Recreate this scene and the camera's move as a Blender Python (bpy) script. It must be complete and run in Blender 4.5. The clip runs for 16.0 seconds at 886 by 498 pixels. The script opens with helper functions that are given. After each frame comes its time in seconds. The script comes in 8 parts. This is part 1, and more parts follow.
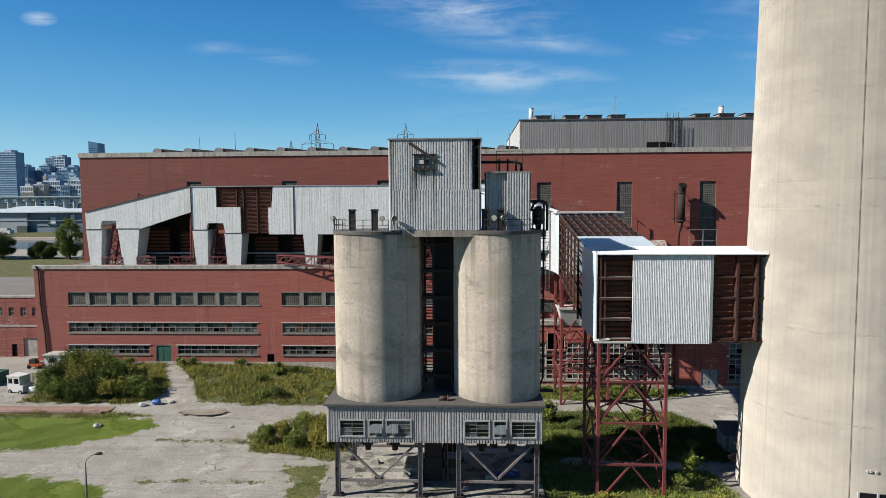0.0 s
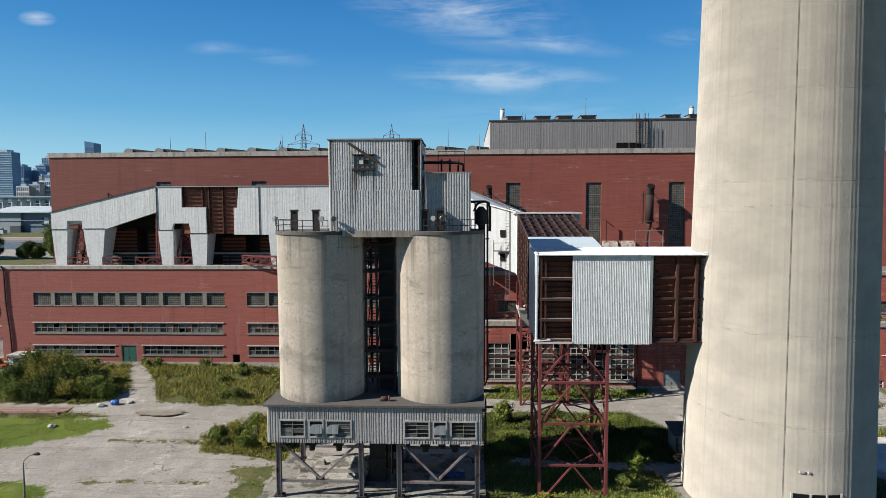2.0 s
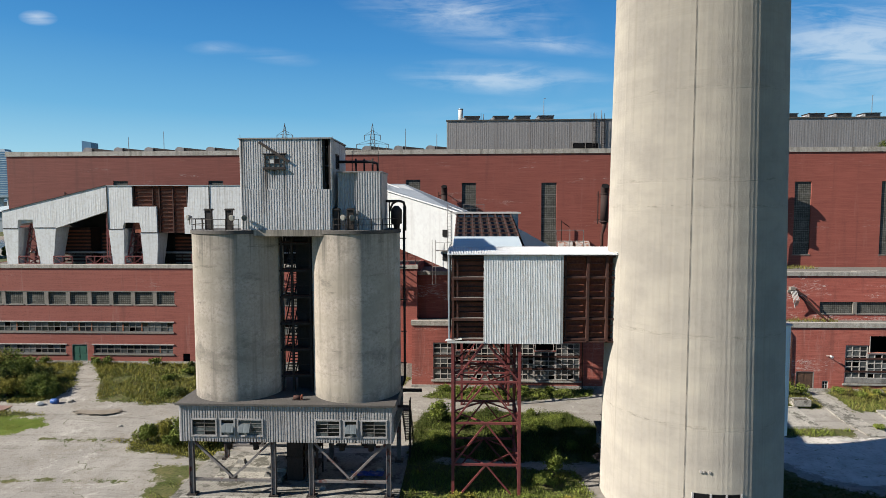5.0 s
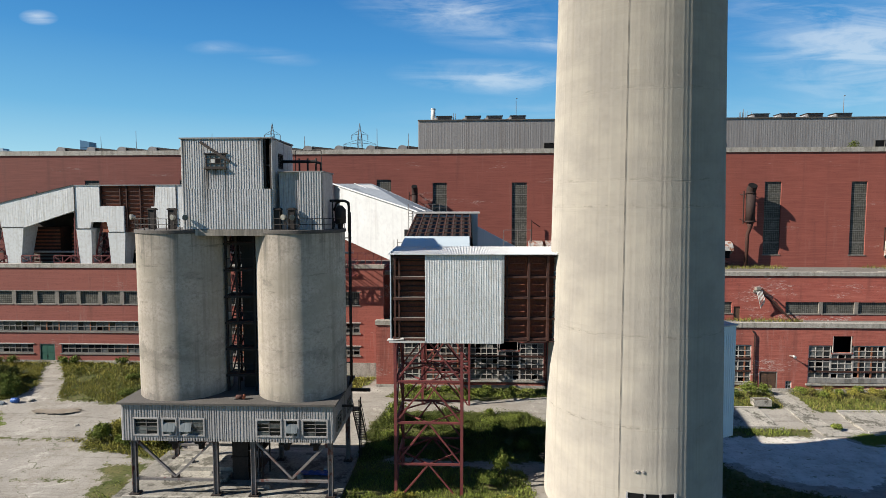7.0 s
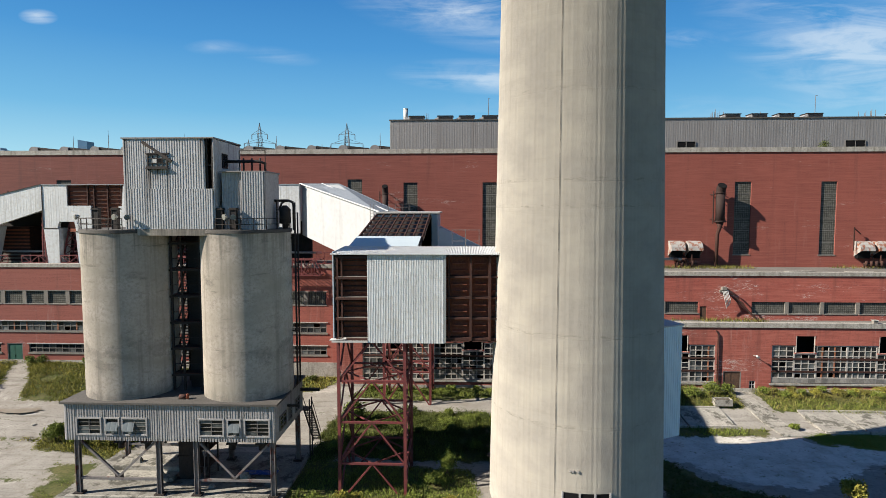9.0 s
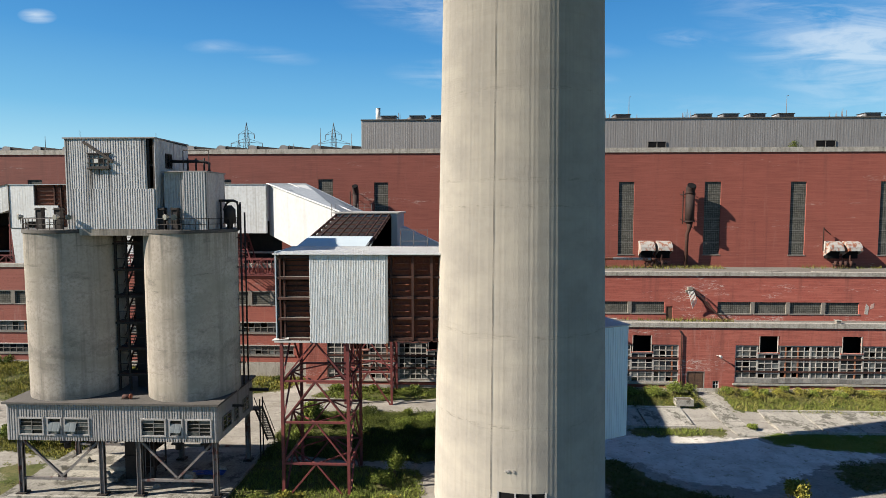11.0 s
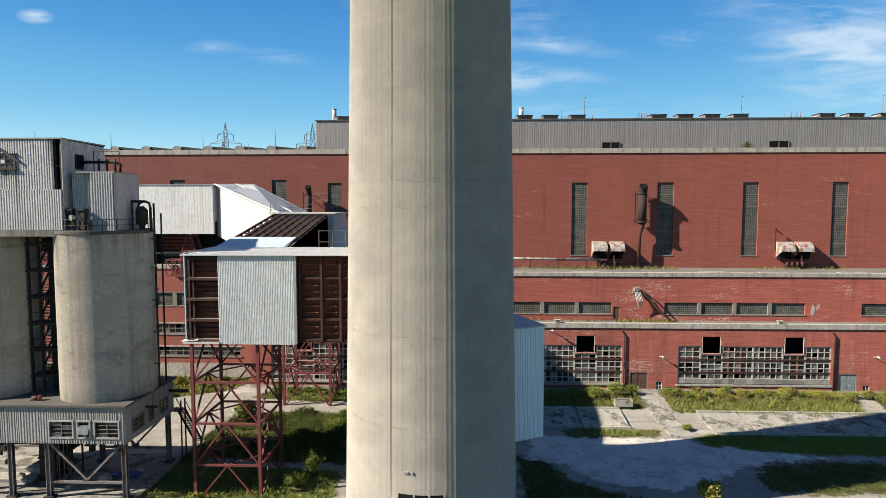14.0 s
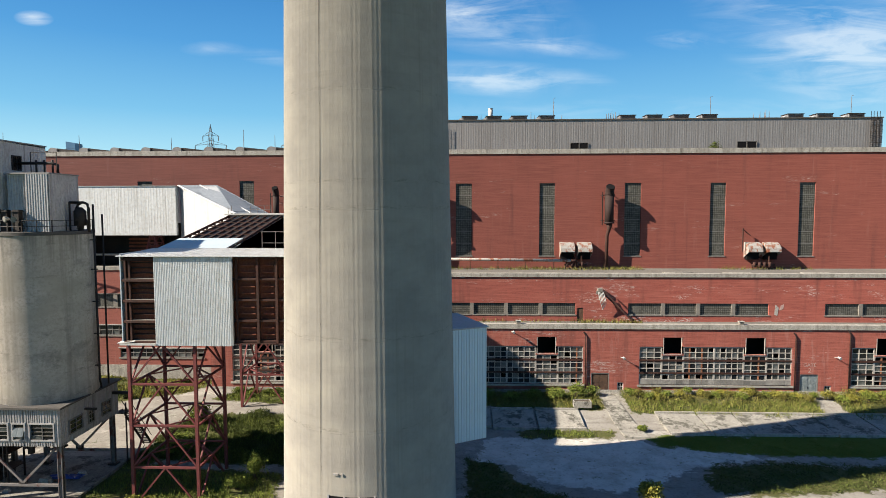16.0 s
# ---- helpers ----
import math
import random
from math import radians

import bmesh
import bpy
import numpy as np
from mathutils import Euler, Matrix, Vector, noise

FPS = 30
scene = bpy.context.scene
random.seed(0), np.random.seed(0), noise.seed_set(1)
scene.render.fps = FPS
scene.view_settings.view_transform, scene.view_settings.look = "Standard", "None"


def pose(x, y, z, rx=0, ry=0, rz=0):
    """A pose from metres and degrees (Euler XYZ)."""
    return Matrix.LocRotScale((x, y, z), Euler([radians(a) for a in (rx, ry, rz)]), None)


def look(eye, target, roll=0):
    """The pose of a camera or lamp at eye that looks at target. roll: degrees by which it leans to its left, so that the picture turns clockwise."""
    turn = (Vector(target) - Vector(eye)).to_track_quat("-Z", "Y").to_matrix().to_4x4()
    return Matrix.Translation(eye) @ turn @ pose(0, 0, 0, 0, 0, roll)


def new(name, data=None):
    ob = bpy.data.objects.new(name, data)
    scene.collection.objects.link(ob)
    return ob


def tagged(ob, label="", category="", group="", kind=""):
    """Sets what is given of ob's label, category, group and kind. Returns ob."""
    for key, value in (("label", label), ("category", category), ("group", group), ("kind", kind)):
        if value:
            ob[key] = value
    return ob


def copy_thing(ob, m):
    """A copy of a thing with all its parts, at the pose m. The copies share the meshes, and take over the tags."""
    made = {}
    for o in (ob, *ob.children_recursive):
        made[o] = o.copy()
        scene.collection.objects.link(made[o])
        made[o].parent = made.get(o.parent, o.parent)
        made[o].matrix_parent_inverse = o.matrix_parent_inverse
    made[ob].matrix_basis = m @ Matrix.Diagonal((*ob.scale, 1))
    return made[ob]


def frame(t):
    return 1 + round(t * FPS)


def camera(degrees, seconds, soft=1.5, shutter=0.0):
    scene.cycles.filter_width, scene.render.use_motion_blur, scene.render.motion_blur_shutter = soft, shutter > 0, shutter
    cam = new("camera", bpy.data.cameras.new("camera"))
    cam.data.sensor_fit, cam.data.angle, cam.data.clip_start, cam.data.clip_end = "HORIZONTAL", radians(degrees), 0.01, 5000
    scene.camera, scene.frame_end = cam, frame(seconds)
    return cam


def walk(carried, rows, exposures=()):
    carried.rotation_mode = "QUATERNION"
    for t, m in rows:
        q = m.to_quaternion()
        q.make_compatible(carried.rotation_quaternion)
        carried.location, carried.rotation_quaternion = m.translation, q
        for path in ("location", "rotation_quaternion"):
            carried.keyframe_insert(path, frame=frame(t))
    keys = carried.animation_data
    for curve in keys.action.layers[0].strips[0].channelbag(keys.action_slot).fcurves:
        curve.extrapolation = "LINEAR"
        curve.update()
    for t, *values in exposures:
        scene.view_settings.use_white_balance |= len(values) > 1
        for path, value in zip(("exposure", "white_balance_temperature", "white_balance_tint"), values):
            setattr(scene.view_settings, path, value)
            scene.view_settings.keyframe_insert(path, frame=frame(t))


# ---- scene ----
cam = camera(73.7, 16.0, 0.75)
# seconds, eye in metres, pitch from straight down, lean to the left, turn to the left in degrees
ROWS = [
    (0, 0.099, -0.020, 27.603, 85.972, -0.321, 2.440),
    (0.5, 1.451, 0.042, 27.611, 85.986, -0.309, 2.384),
    (1, 2.799, 0.100, 27.604, 85.999, -0.292, 2.345),
    (1.5, 4.148, 0.156, 27.589, 86.011, -0.273, 2.319),
    (2, 5.501, 0.209, 27.568, 86.022, -0.251, 2.303),
    (2.5, 6.861, 0.260, 27.545, 86.032, -0.229, 2.296),
    (3, 8.228, 0.308, 27.523, 86.039, -0.207, 2.295),
    (3.5, 9.601, 0.354, 27.502, 86.045, -0.186, 2.298),
    (4, 10.977, 0.398, 27.483, 86.048, -0.166, 2.305),
    (6.5, 17.837, 0.601, 27.442, 86.037, -0.091, 2.337),
    (7, 19.191, 0.641, 27.442, 86.030, -0.080, 2.339),
    (7.5, 20.537, 0.681, 27.445, 86.023, -0.071, 2.338),
    (8, 21.876, 0.721, 27.450, 86.014, -0.063, 2.334),
    (8.5, 23.208, 0.763, 27.456, 86.005, -0.055, 2.327),
    (9, 24.535, 0.806, 27.463, 85.997, -0.048, 2.317),
    (11.5, 31.180, 1.060, 27.503, 85.970, -0.020, 2.232),
    (12, 32.534, 1.121, 27.511, 85.972, -0.017, 2.210),
    (12.5, 33.904, 1.187, 27.517, 85.976, -0.015, 2.187),
    (13, 35.294, 1.258, 27.522, 85.985, -0.015, 2.163),
    (13.5, 36.704, 1.335, 27.525, 85.998, -0.018, 2.139),
    (14, 38.134, 1.418, 27.524, 86.016, -0.025, 2.115),
    (14.5, 39.579, 1.507, 27.517, 86.039, -0.037, 2.091),
    (15, 41.027, 1.604, 27.503, 86.068, -0.056, 2.067),
    (15.5, 42.461, 1.709, 27.478, 86.103, -0.084, 2.043),
    (16, 43.847, 1.821, 27.440, 86.145, -0.123, 2.019),
]
walk(cam, [(t, pose(x, y, z, 0, 0, yaw) @ pose(0, 0, 0, up) @ pose(0, 0, 0, 0, 0, lean)) for t, x, y, z, up, lean, yaw in ROWS],
     exposures=((0, 1.08, 6230, 10), (4, 1.14, 6330, 10), (8, 1.26, 6500, 10), (12, 1.40, 6700, 10), (16, 1.50, 6850, 10)))

# ---- world, sun, exposure ----
SUN_AZ, SUN_EL = 73.2, 33.5  # degrees left of straight back (-y), and above the horizon
sun_dir = Vector((-math.sin(radians(SUN_AZ)) * math.cos(radians(SUN_EL)), -math.cos(radians(SUN_AZ)) * math.cos(radians(SUN_EL)), math.sin(radians(SUN_EL))))
world = bpy.data.worlds.new("world")
scene.world = world
world.use_nodes = True
wn, wl = world.node_tree.nodes, world.node_tree.links
wn.clear()
w_out = wn.new("ShaderNodeOutputWorld")
w_bg = wn.new("ShaderNodeBackground")
w_bg.inputs["Strength"].default_value = 0.56
w_sky = wn.new("ShaderNodeTexSky")
w_sky.sky_type = "NISHITA"
w_sky.sun_disc = False
w_sky.sun_elevation = radians(SUN_EL)
w_sky.sun_rotation = math.atan2(sun_dir.x, sun_dir.y) % (2 * math.pi)
w_sky.air_density, w_sky.dust_density, w_sky.ozone_density = 1.0, 0.1, 3.0
w_tc = wn.new("ShaderNodeTexCoord")
w_sep = wn.new("ShaderNodeSeparateXYZ")
wl.new(w_tc.outputs["Generated"], w_sep.inputs[0])


def wmath(op, a, b=None, clamp=False):
    n = wn.new("ShaderNodeMath")
    n.operation, n.use_clamp = op, clamp
    for k, v in enumerate((a, b)):
        if v is None:
            continue
        if isinstance(v, (int, float)):
            n.inputs[k].default_value = v
        else:
            wl.new(v, n.inputs[k])
    return n.outputs[0]


def wmix(fac, a, b):
    n = wn.new("ShaderNodeMixRGB")
    for k, v in enumerate((fac, a, b)):
        if isinstance(v, float):
            n.inputs[k].default_value = v
        elif isinstance(v, tuple):
            n.inputs[k].default_value = v
        else:
            wl.new(v, n.inputs[k])
    return n.outputs[0]


# clear deep-blue sky by height, with a share of the scattered light round the sun
w_ramp = wn.new("ShaderNodeValToRGB")
stops = ((0.0, (0.40, 0.58, 0.63)), (0.07, (0.27, 0.50, 0.61)), (0.15, (0.12, 0.345, 0.55)), (0.25, (0.05, 0.222, 0.475)), (0.36, (0.022, 0.142, 0.38)), (0.5, (0.022, 0.100, 0.27)), (1.0, (0.026, 0.090, 0.235)))
while len(w_ramp.color_ramp.elements) < len(stops):
    w_ramp.color_ramp.elements.new(0.5)
for e, (p, c) in zip(w_ramp.color_ramp.elements, stops):
    e.position, e.color = p, (*c, 1)
wl.new(w_sep.outputs[2], w_ramp.inputs[0])
w_scale = wn.new("ShaderNodeMixRGB")
w_scale.blend_type = "ADD"
w_scale.inputs[0].default_value = 0.004
wl.new(w_ramp.outputs[0], w_scale.inputs[1])
wl.new(w_sky.outputs[0], w_scale.inputs[2])
# wind-drawn clouds: streaks of noise gathered in a few drifts
w_front = wmath("MAXIMUM", w_sep.outputs[1], 0.05)
w_a, w_b = wmath("DIVIDE", w_sep.outputs[0], w_front), wmath("DIVIDE", w_sep.outputs[2], w_front)
w_comb = wn.new("ShaderNodeCombineXYZ")
wl.new(w_a, w_comb.inputs[0])
wl.new(w_b, w_comb.inputs[1])


def streaks(turn, sx, sy, off, lo, hi):
    mp = wn.new("ShaderNodeMapping")
    mp.inputs["Rotation"].default_value = (0, 0, radians(turn))
    mp.inputs["Scale"].default_value = (sx, sy, 1)
    mp.inputs["Location"].default_value = (off, off * 0.7, off)
    wl.new(w_comb.outputs[0], mp.inputs[0])
    n = wn.new("ShaderNodeTexNoise")
    for k, v in (("Scale", 1.0), ("Detail", 8.0), ("Roughness", 0.6), ("Distortion", 0.7)):
        n.inputs[k].default_value = v
    wl.new(mp.outputs[0], n.inputs["Vector"])
    r = wn.new("ShaderNodeMapRange")
    r.inputs[1].default_value, r.inputs[2].default_value = lo, hi
    wl.new(n.outputs[0], r.inputs[0])
    return r.outputs[0]


def drift(cx, cz, rx, rz, turn):
    c, s = math.cos(radians(turn)), math.sin(radians(turn))
    u, v = wmath("SUBTRACT", w_a, cx), wmath("SUBTRACT", w_b, cz)
    p = wmath("DIVIDE", wmath("ADD", wmath("MULTIPLY", u, c), wmath("MULTIPLY", v, s)), rx)
    q = wmath("DIVIDE", wmath("SUBTRACT", wmath("MULTIPLY", v, c), wmath("MULTIPLY", u, s)), rz)
    return wmath("SUBTRACT", 1.0, wmath("SQRT", wmath("ADD", wmath("MULTIPLY", p, p), wmath("MULTIPLY", q, q))), True)


w_cloud = None
for cx, cz, rx, rz, turn, gain in ((-0.01, 0.335, 0.24, 0.075, -12, 1.5), (0.06, 0.215, 0.20, 0.032, -3, 1.7), (0.15, 0.268, 0.13, 0.018, -8, 0.9), (-0.728, 0.324, 0.036, 0.014, -4, 2.2),
                                   (0.62, 0.26, 0.30, 0.12, -25, 1.15), (0.36, 0.275, 0.07, 0.018, -5, 0.9), (0.9, 0.3, 0.5, 0.14, 10, 1.0), (-0.42, 0.27, 0.06, 0.014, 0, 0.7), (-0.32, 0.255, 0.08, 0.016, -8, 0.5), (0.25, 0.16, 0.5, 0.03, 0, 0.45)):
    one = wmath("MULTIPLY", drift(cx, cz, rx, rz, turn), gain)
    w_cloud = one if w_cloud is None else wmath("ADD", w_cloud, one)
w_cloud = wmath("MULTIPLY", w_cloud, wmath("ADD", streaks(-9, 5.0, 30.0, 3.1, 0.42, 0.78), wmath("MULTIPLY", streaks(20, 9, 16, 7.3, 0.4, 0.8), 0.4)), True)
w_sky_all = wmix(wmath("MULTIPLY", w_cloud, 0.5), w_scale.outputs[0], (0.62, 0.68, 0.72, 1.0))
wl.new(w_sky_all, w_bg.inputs["Color"])
wl.new(w_bg.outputs[0], w_out.inputs["Surface"])

sun = new("sun", bpy.data.lights.new("sun", "SUN"))
sun.data.energy, sun.data.angle, sun.data.color = 5.0, radians(0.55), (1.0, 0.92, 0.80)
sun.matrix_world = look(tuple(sun_dir * 200), (0, 0, 0))


# ---- materials ----
BASE_SCALE = 0.80  # all base colours are scaled down, so that shade renders deeper against sun


def hexa(c):
    return (c[0] * BASE_SCALE, c[1] * BASE_SCALE, c[2] * BASE_SCALE, 1)


def surface(name, base, alt=None, scale=1.5, fine=None, fine_scale=14.0, rough=0.8, metal=0.0, bump=0.0, bump_scale=20.0,
            streak=None, streak_at=(0.52, 0.75), streak_scale=(1.2, 1.2, 0.05), patch=None, patch_at=(0.62, 0.7), patch_scale=(0.5, 0.5, 1.5),
            band=None, per_object=0.0, spec=0.4, island=0.0,
            veil=None, veil_at=(0.55, 0.62), veil_scale=(0.3, 0.3, 4.0), flat=0.0, flake=None):
    """base and alt mix by broad noise, fine by small noise; streak runs down, patch and veil sit in blotches, band lays thin courses."""
    m = bpy.data.materials.new(name)
    m.use_nodes = True
    N, L = m.node_tree.nodes, m.node_tree.links
    b = N["Principled BSDF"]
    b.inputs["Roughness"].default_value, b.inputs["Metallic"].default_value = rough, metal
    b.inputs["Specular IOR Level"].default_value = spec
    b.inputs["Diffuse Roughness"].default_value = flat
    tc = N.new("ShaderNodeTexCoord")

    def noise_tex(scale3, detail=5.0, offset=0.0, rough_n=0.6):
        mp = N.new("ShaderNodeMapping")
        mp.inputs["Scale"].default_value = scale3
        mp.inputs["Location"].default_value = (offset, offset * 1.7, offset * 0.6)
        L.new(tc.outputs["Object"], mp.inputs[0])
        t = N.new("ShaderNodeTexNoise")
        t.inputs["Scale"].default_value, t.inputs["Detail"].default_value, t.inputs["Roughness"].default_value = 1.0, detail, rough_n
        L.new(mp.outputs[0], t.inputs["Vector"])
        return t.outputs[0]

    def ramp(value, lo, hi):
        r = N.new("ShaderNodeMapRange")
        r.inputs[1].default_value, r.inputs[2].default_value = lo, hi
        L.new(value, r.inputs[0])
        return r.outputs[0]

    def mix(fac, a, c):
        x = N.new("ShaderNodeMixRGB")
        if isinstance(fac, float):
            x.inputs[0].default_value = fac
        else:
            L.new(fac, x.inputs[0])
        for k, v in ((1, a), (2, c)):
            if isinstance(v, tuple):
                x.inputs[k].default_value = hexa(v)
            else:
                L.new(v, x.inputs[k])
        return x.outputs[0]

    alt = alt or tuple(v * 0.8 for v in base)
    col = mix(ramp(noise_tex((scale,) * 3), 0.35, 0.68), base, alt)
    if fine:
        col = mix(ramp(noise_tex((fine_scale,) * 3, 3, 3.3), 0.45, 0.75), col, fine)
    if band:
        col = mix(ramp(noise_tex((0.25, 0.25, band[1]), 3, 5.1), 0.4, 0.7), col, band[0])
    if streak:
        col = mix(ramp(noise_tex(streak_scale, 4, 7.7), *streak_at), col, streak)
    if patch:
        col = mix(ramp(noise_tex(patch_scale, 7, 11.3, 0.72), *patch_at), col, patch)
    if veil:
        col = mix(ramp(noise_tex(veil_scale, 8, 17.9, 0.75), *veil_at), col, veil)
    if flake:
        bits, where, both = ramp(noise_tex((1.5, 1.5, 9.0), 6, 23.1, 0.75), 0.53, 0.58), ramp(noise_tex((0.10, 0.10, 0.45), 6, 29.3, 0.7), *flake[1]), N.new("ShaderNodeMath")
        both.operation = "MULTIPLY"
        L.new(bits, both.inputs[0])
        L.new(where, both.inputs[1])
        col = mix(both.outputs[0], col, flake[0])
    if per_object or island:
        oi = N.new("ShaderNodeObjectInfo") if per_object else N.new("ShaderNodeNewGeometry")
        hs = N.new("ShaderNodeHueSaturation")
        mr = N.new("ShaderNodeMapRange")
        k = per_object or island
        mr.inputs[3].default_value, mr.inputs[4].default_value = 1 - k, 1 + k
        L.new(oi.outputs["Random" if per_object else "Random Per Island"], mr.inputs[0])
        L.new(mr.outputs[0], hs.inputs["Value"])
        L.new(col, hs.inputs["Color"])
        col = hs.outputs[0]
    L.new(col, b.inputs["Base Color"])
    if bump:
        bp = N.new("ShaderNodeBump")
        bp.inputs["Strength"].default_value, bp.inputs["Distance"].default_value = bump, 0.05
        L.new(noise_tex((bump_scale,) * 3, 4, 2.2), bp.inputs["Height"])
        L.new(bp.outputs[0], b.inputs["Normal"])
    return m


M = {}
M["brick"] = surface("painted_brick", (0.270, 0.074, 0.054), (0.217, 0.060, 0.045), 0.16, (0.159, 0.046, 0.036), 5.0, 0.85, 0, 0.35, 9,
                     streak=(0.122, 0.041, 0.035), streak_at=(0.58, 0.95), streak_scale=(0.7, 0.7, 0.045), band=((0.292, 0.088, 0.066), 7.0),
                     flake=((0.470, 0.390, 0.350), (0.60, 0.70)),
                     veil=(0.300, 0.118, 0.094), veil_at=(0.57, 0.78), veil_scale=(1.1, 1.1, 0.09), flat=0.6)
M["brick_dark"] = surface("bare_brick", (0.345, 0.090, 0.066), (0.270, 0.071, 0.054), 0.2, (0.170, 0.050, 0.040), 5.0, 0.88, 0, 0.4, 9,
                          streak=(0.159, 0.050, 0.041), streak_at=(0.52, 0.8), streak_scale=(0.8, 0.8, 0.06), band=((0.398, 0.130, 0.098), 6.0),
                          flake=((0.530, 0.472, 0.439), (0.55, 0.67)),
                          veil=(0.382, 0.189, 0.159), veil_at=(0.55, 0.72), veil_scale=(1.2, 1.2, 0.12), flat=0.6)
M["brick_bright"] = surface("faded_painted_brick", (0.340, 0.084, 0.062), (0.275, 0.070, 0.054), 0.16, (0.200, 0.054, 0.044), 5.0, 0.85, 0, 0.35, 9,
                            streak=(0.162, 0.050, 0.043), streak_at=(0.55, 0.8), streak_scale=(0.7, 0.7, 0.045), band=((0.389, 0.120, 0.090), 5.0),
                            flake=((0.600, 0.540, 0.510), (0.53, 0.63)), flat=0.6)
M["brick_annex"] = surface("sun_faded_painted_brick", (0.385, 0.112, 0.082), (0.330, 0.095, 0.070), 0.16, (0.250, 0.074, 0.058), 5.0, 0.85, 0, 0.35, 9,
                           streak=(0.150, 0.055, 0.046), streak_at=(0.58, 0.9), streak_scale=(0.8, 0.8, 0.05), band=((0.405, 0.125, 0.094), 7.0),
                           flake=((0.500, 0.420, 0.385), (0.60, 0.70)), veil=(0.400, 0.190, 0.160), veil_at=(0.58, 0.76), veil_scale=(1.3, 1.3, 0.10), flat=0.6)
M["coping"] = surface("concrete_coping", (0.445, 0.422, 0.380), (0.320, 0.302, 0.270), 0.5, (0.211, 0.187, 0.158), 5.0, 0.9, 0, 0.4, 9,
                      streak=(0.113, 0.102, 0.085), streak_at=(0.5, 0.8), streak_scale=(1.4, 1.4, 0.25), patch=(0.482, 0.443, 0.371), patch_at=(0.6, 0.72))
M["stack"] = surface("chimney_concrete", (0.384, 0.357, 0.315), (0.356, 0.329, 0.291), 0.12, (0.340, 0.313, 0.275), 2.5, 0.9, 0, 0.55, 24,
                     streak=(0.318, 0.288, 0.242), streak_at=(0.56, 0.95), streak_scale=(2.6, 2.6, 0.012), band=((0.450, 0.415, 0.356), 0.35),
                     veil=(0.350, 0.324, 0.280), veil_at=(0.54, 0.76), veil_scale=(0.06, 0.06, 0.9), spec=0.2, flat=1.0)
M["silo"] = surface("silo_concrete", (0.618, 0.541, 0.460), (0.540, 0.473, 0.402), 0.35, (0.388, 0.345, 0.292), 4.0, 0.9, 0, 0.40, 22,
                    streak=(0.216, 0.189, 0.153), streak_at=(0.54, 0.80), streak_scale=(0.9, 0.9, 0.03), band=((0.460, 0.409, 0.332), 0.6),
                    patch=(0.262, 0.238, 0.202), patch_at=(0.57, 0.72), patch_scale=(0.35, 0.35, 0.7),
                    veil=(0.292, 0.262, 0.214), veil_at=(0.60, 0.66), veil_scale=(0.10, 0.10, 0.9), spec=0.2, flat=1.0)
M["slab"] = surface("slab_concrete", (0.381, 0.361, 0.318), (0.264, 0.249, 0.222), 0.5, (0.190, 0.180, 0.158), 4.0, 0.92, 0, 0.4, 8, patch=(0.476, 0.454, 0.402), patch_scale=(0.4, 0.4, 0.4),
                    veil=(0.099, 0.094, 0.077), veil_at=(0.51, 0.58), veil_scale=(0.5, 0.5, 0.5))
# darker copy of the slab: shade under the silo house is in its colour
M["pad"] = surface("shade_darkened_pad_concrete", (0.270, 0.256, 0.226), (0.190, 0.180, 0.160), 0.5, (0.135, 0.128, 0.112), 4.0, 0.92, 0, 0.4, 8, patch=(0.380, 0.362, 0.320), patch_scale=(0.4, 0.4, 0.4),
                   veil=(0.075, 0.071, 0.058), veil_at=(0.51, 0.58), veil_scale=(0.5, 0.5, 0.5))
M["white_metal"] = surface("white_sheet_metal", (0.520, 0.514, 0.500), (0.480, 0.474, 0.460), 0.3, (0.450, 0.444, 0.430), 1.5, 0.5, 0.0, 0.05, 6,
                           streak=(0.330, 0.330, 0.318), streak_at=(0.56, 0.84), streak_scale=(1.3, 1.3, 0.07), spec=0.4)
# copy of the header's white, darkened for the face turned to the sun
M["duct_white"] = surface("sun_dimmed_white_sheet", (0.448, 0.462, 0.472), (0.412, 0.425, 0.435), 0.25, (0.378, 0.388, 0.396), 1.5, 0.6, 0.0, 0.05, 6,
                          streak=(0.300, 0.296, 0.285), streak_at=(0.52, 0.86), streak_scale=(1.0, 1.0, 0.06), spec=0.2)
# weathered white, lightened for fronts that the sun only grazes
M["header_metal"] = surface("weathered_white_sheet", (0.680, 0.698, 0.706), (0.608, 0.624, 0.632), 0.35, (0.530, 0.520, 0.502), 2.2, 0.55, 0.0, 0.06, 6,
                            streak=(0.380, 0.366, 0.338), streak_at=(0.53, 0.80), streak_scale=(3.4, 3.4, 0.07),
                            patch=(0.44, 0.42, 0.385), patch_at=(0.62, 0.78), patch_scale=(0.8, 0.8, 0.3), spec=0.35)
M["grey_metal"] = surface("grey_ribbed_metal", (0.455, 0.454, 0.456), (0.388, 0.386, 0.388), 0.4, (0.315, 0.312, 0.313), 4.0, 0.6, 0.1, 0.06, 8,
                          streak=(0.170, 0.156, 0.148), streak_at=(0.54, 0.82), streak_scale=(3.0, 3.0, 0.06))
M["base_metal"] = surface("dull_grey_ribbed_metal", (0.385, 0.376, 0.372), (0.322, 0.314, 0.310), 0.4, (0.262, 0.254, 0.250), 4.0, 0.65, 0.1, 0.06, 8,
                          streak=(0.150, 0.140, 0.134), streak_at=(0.52, 0.80), streak_scale=(3.2, 3.2, 0.06))
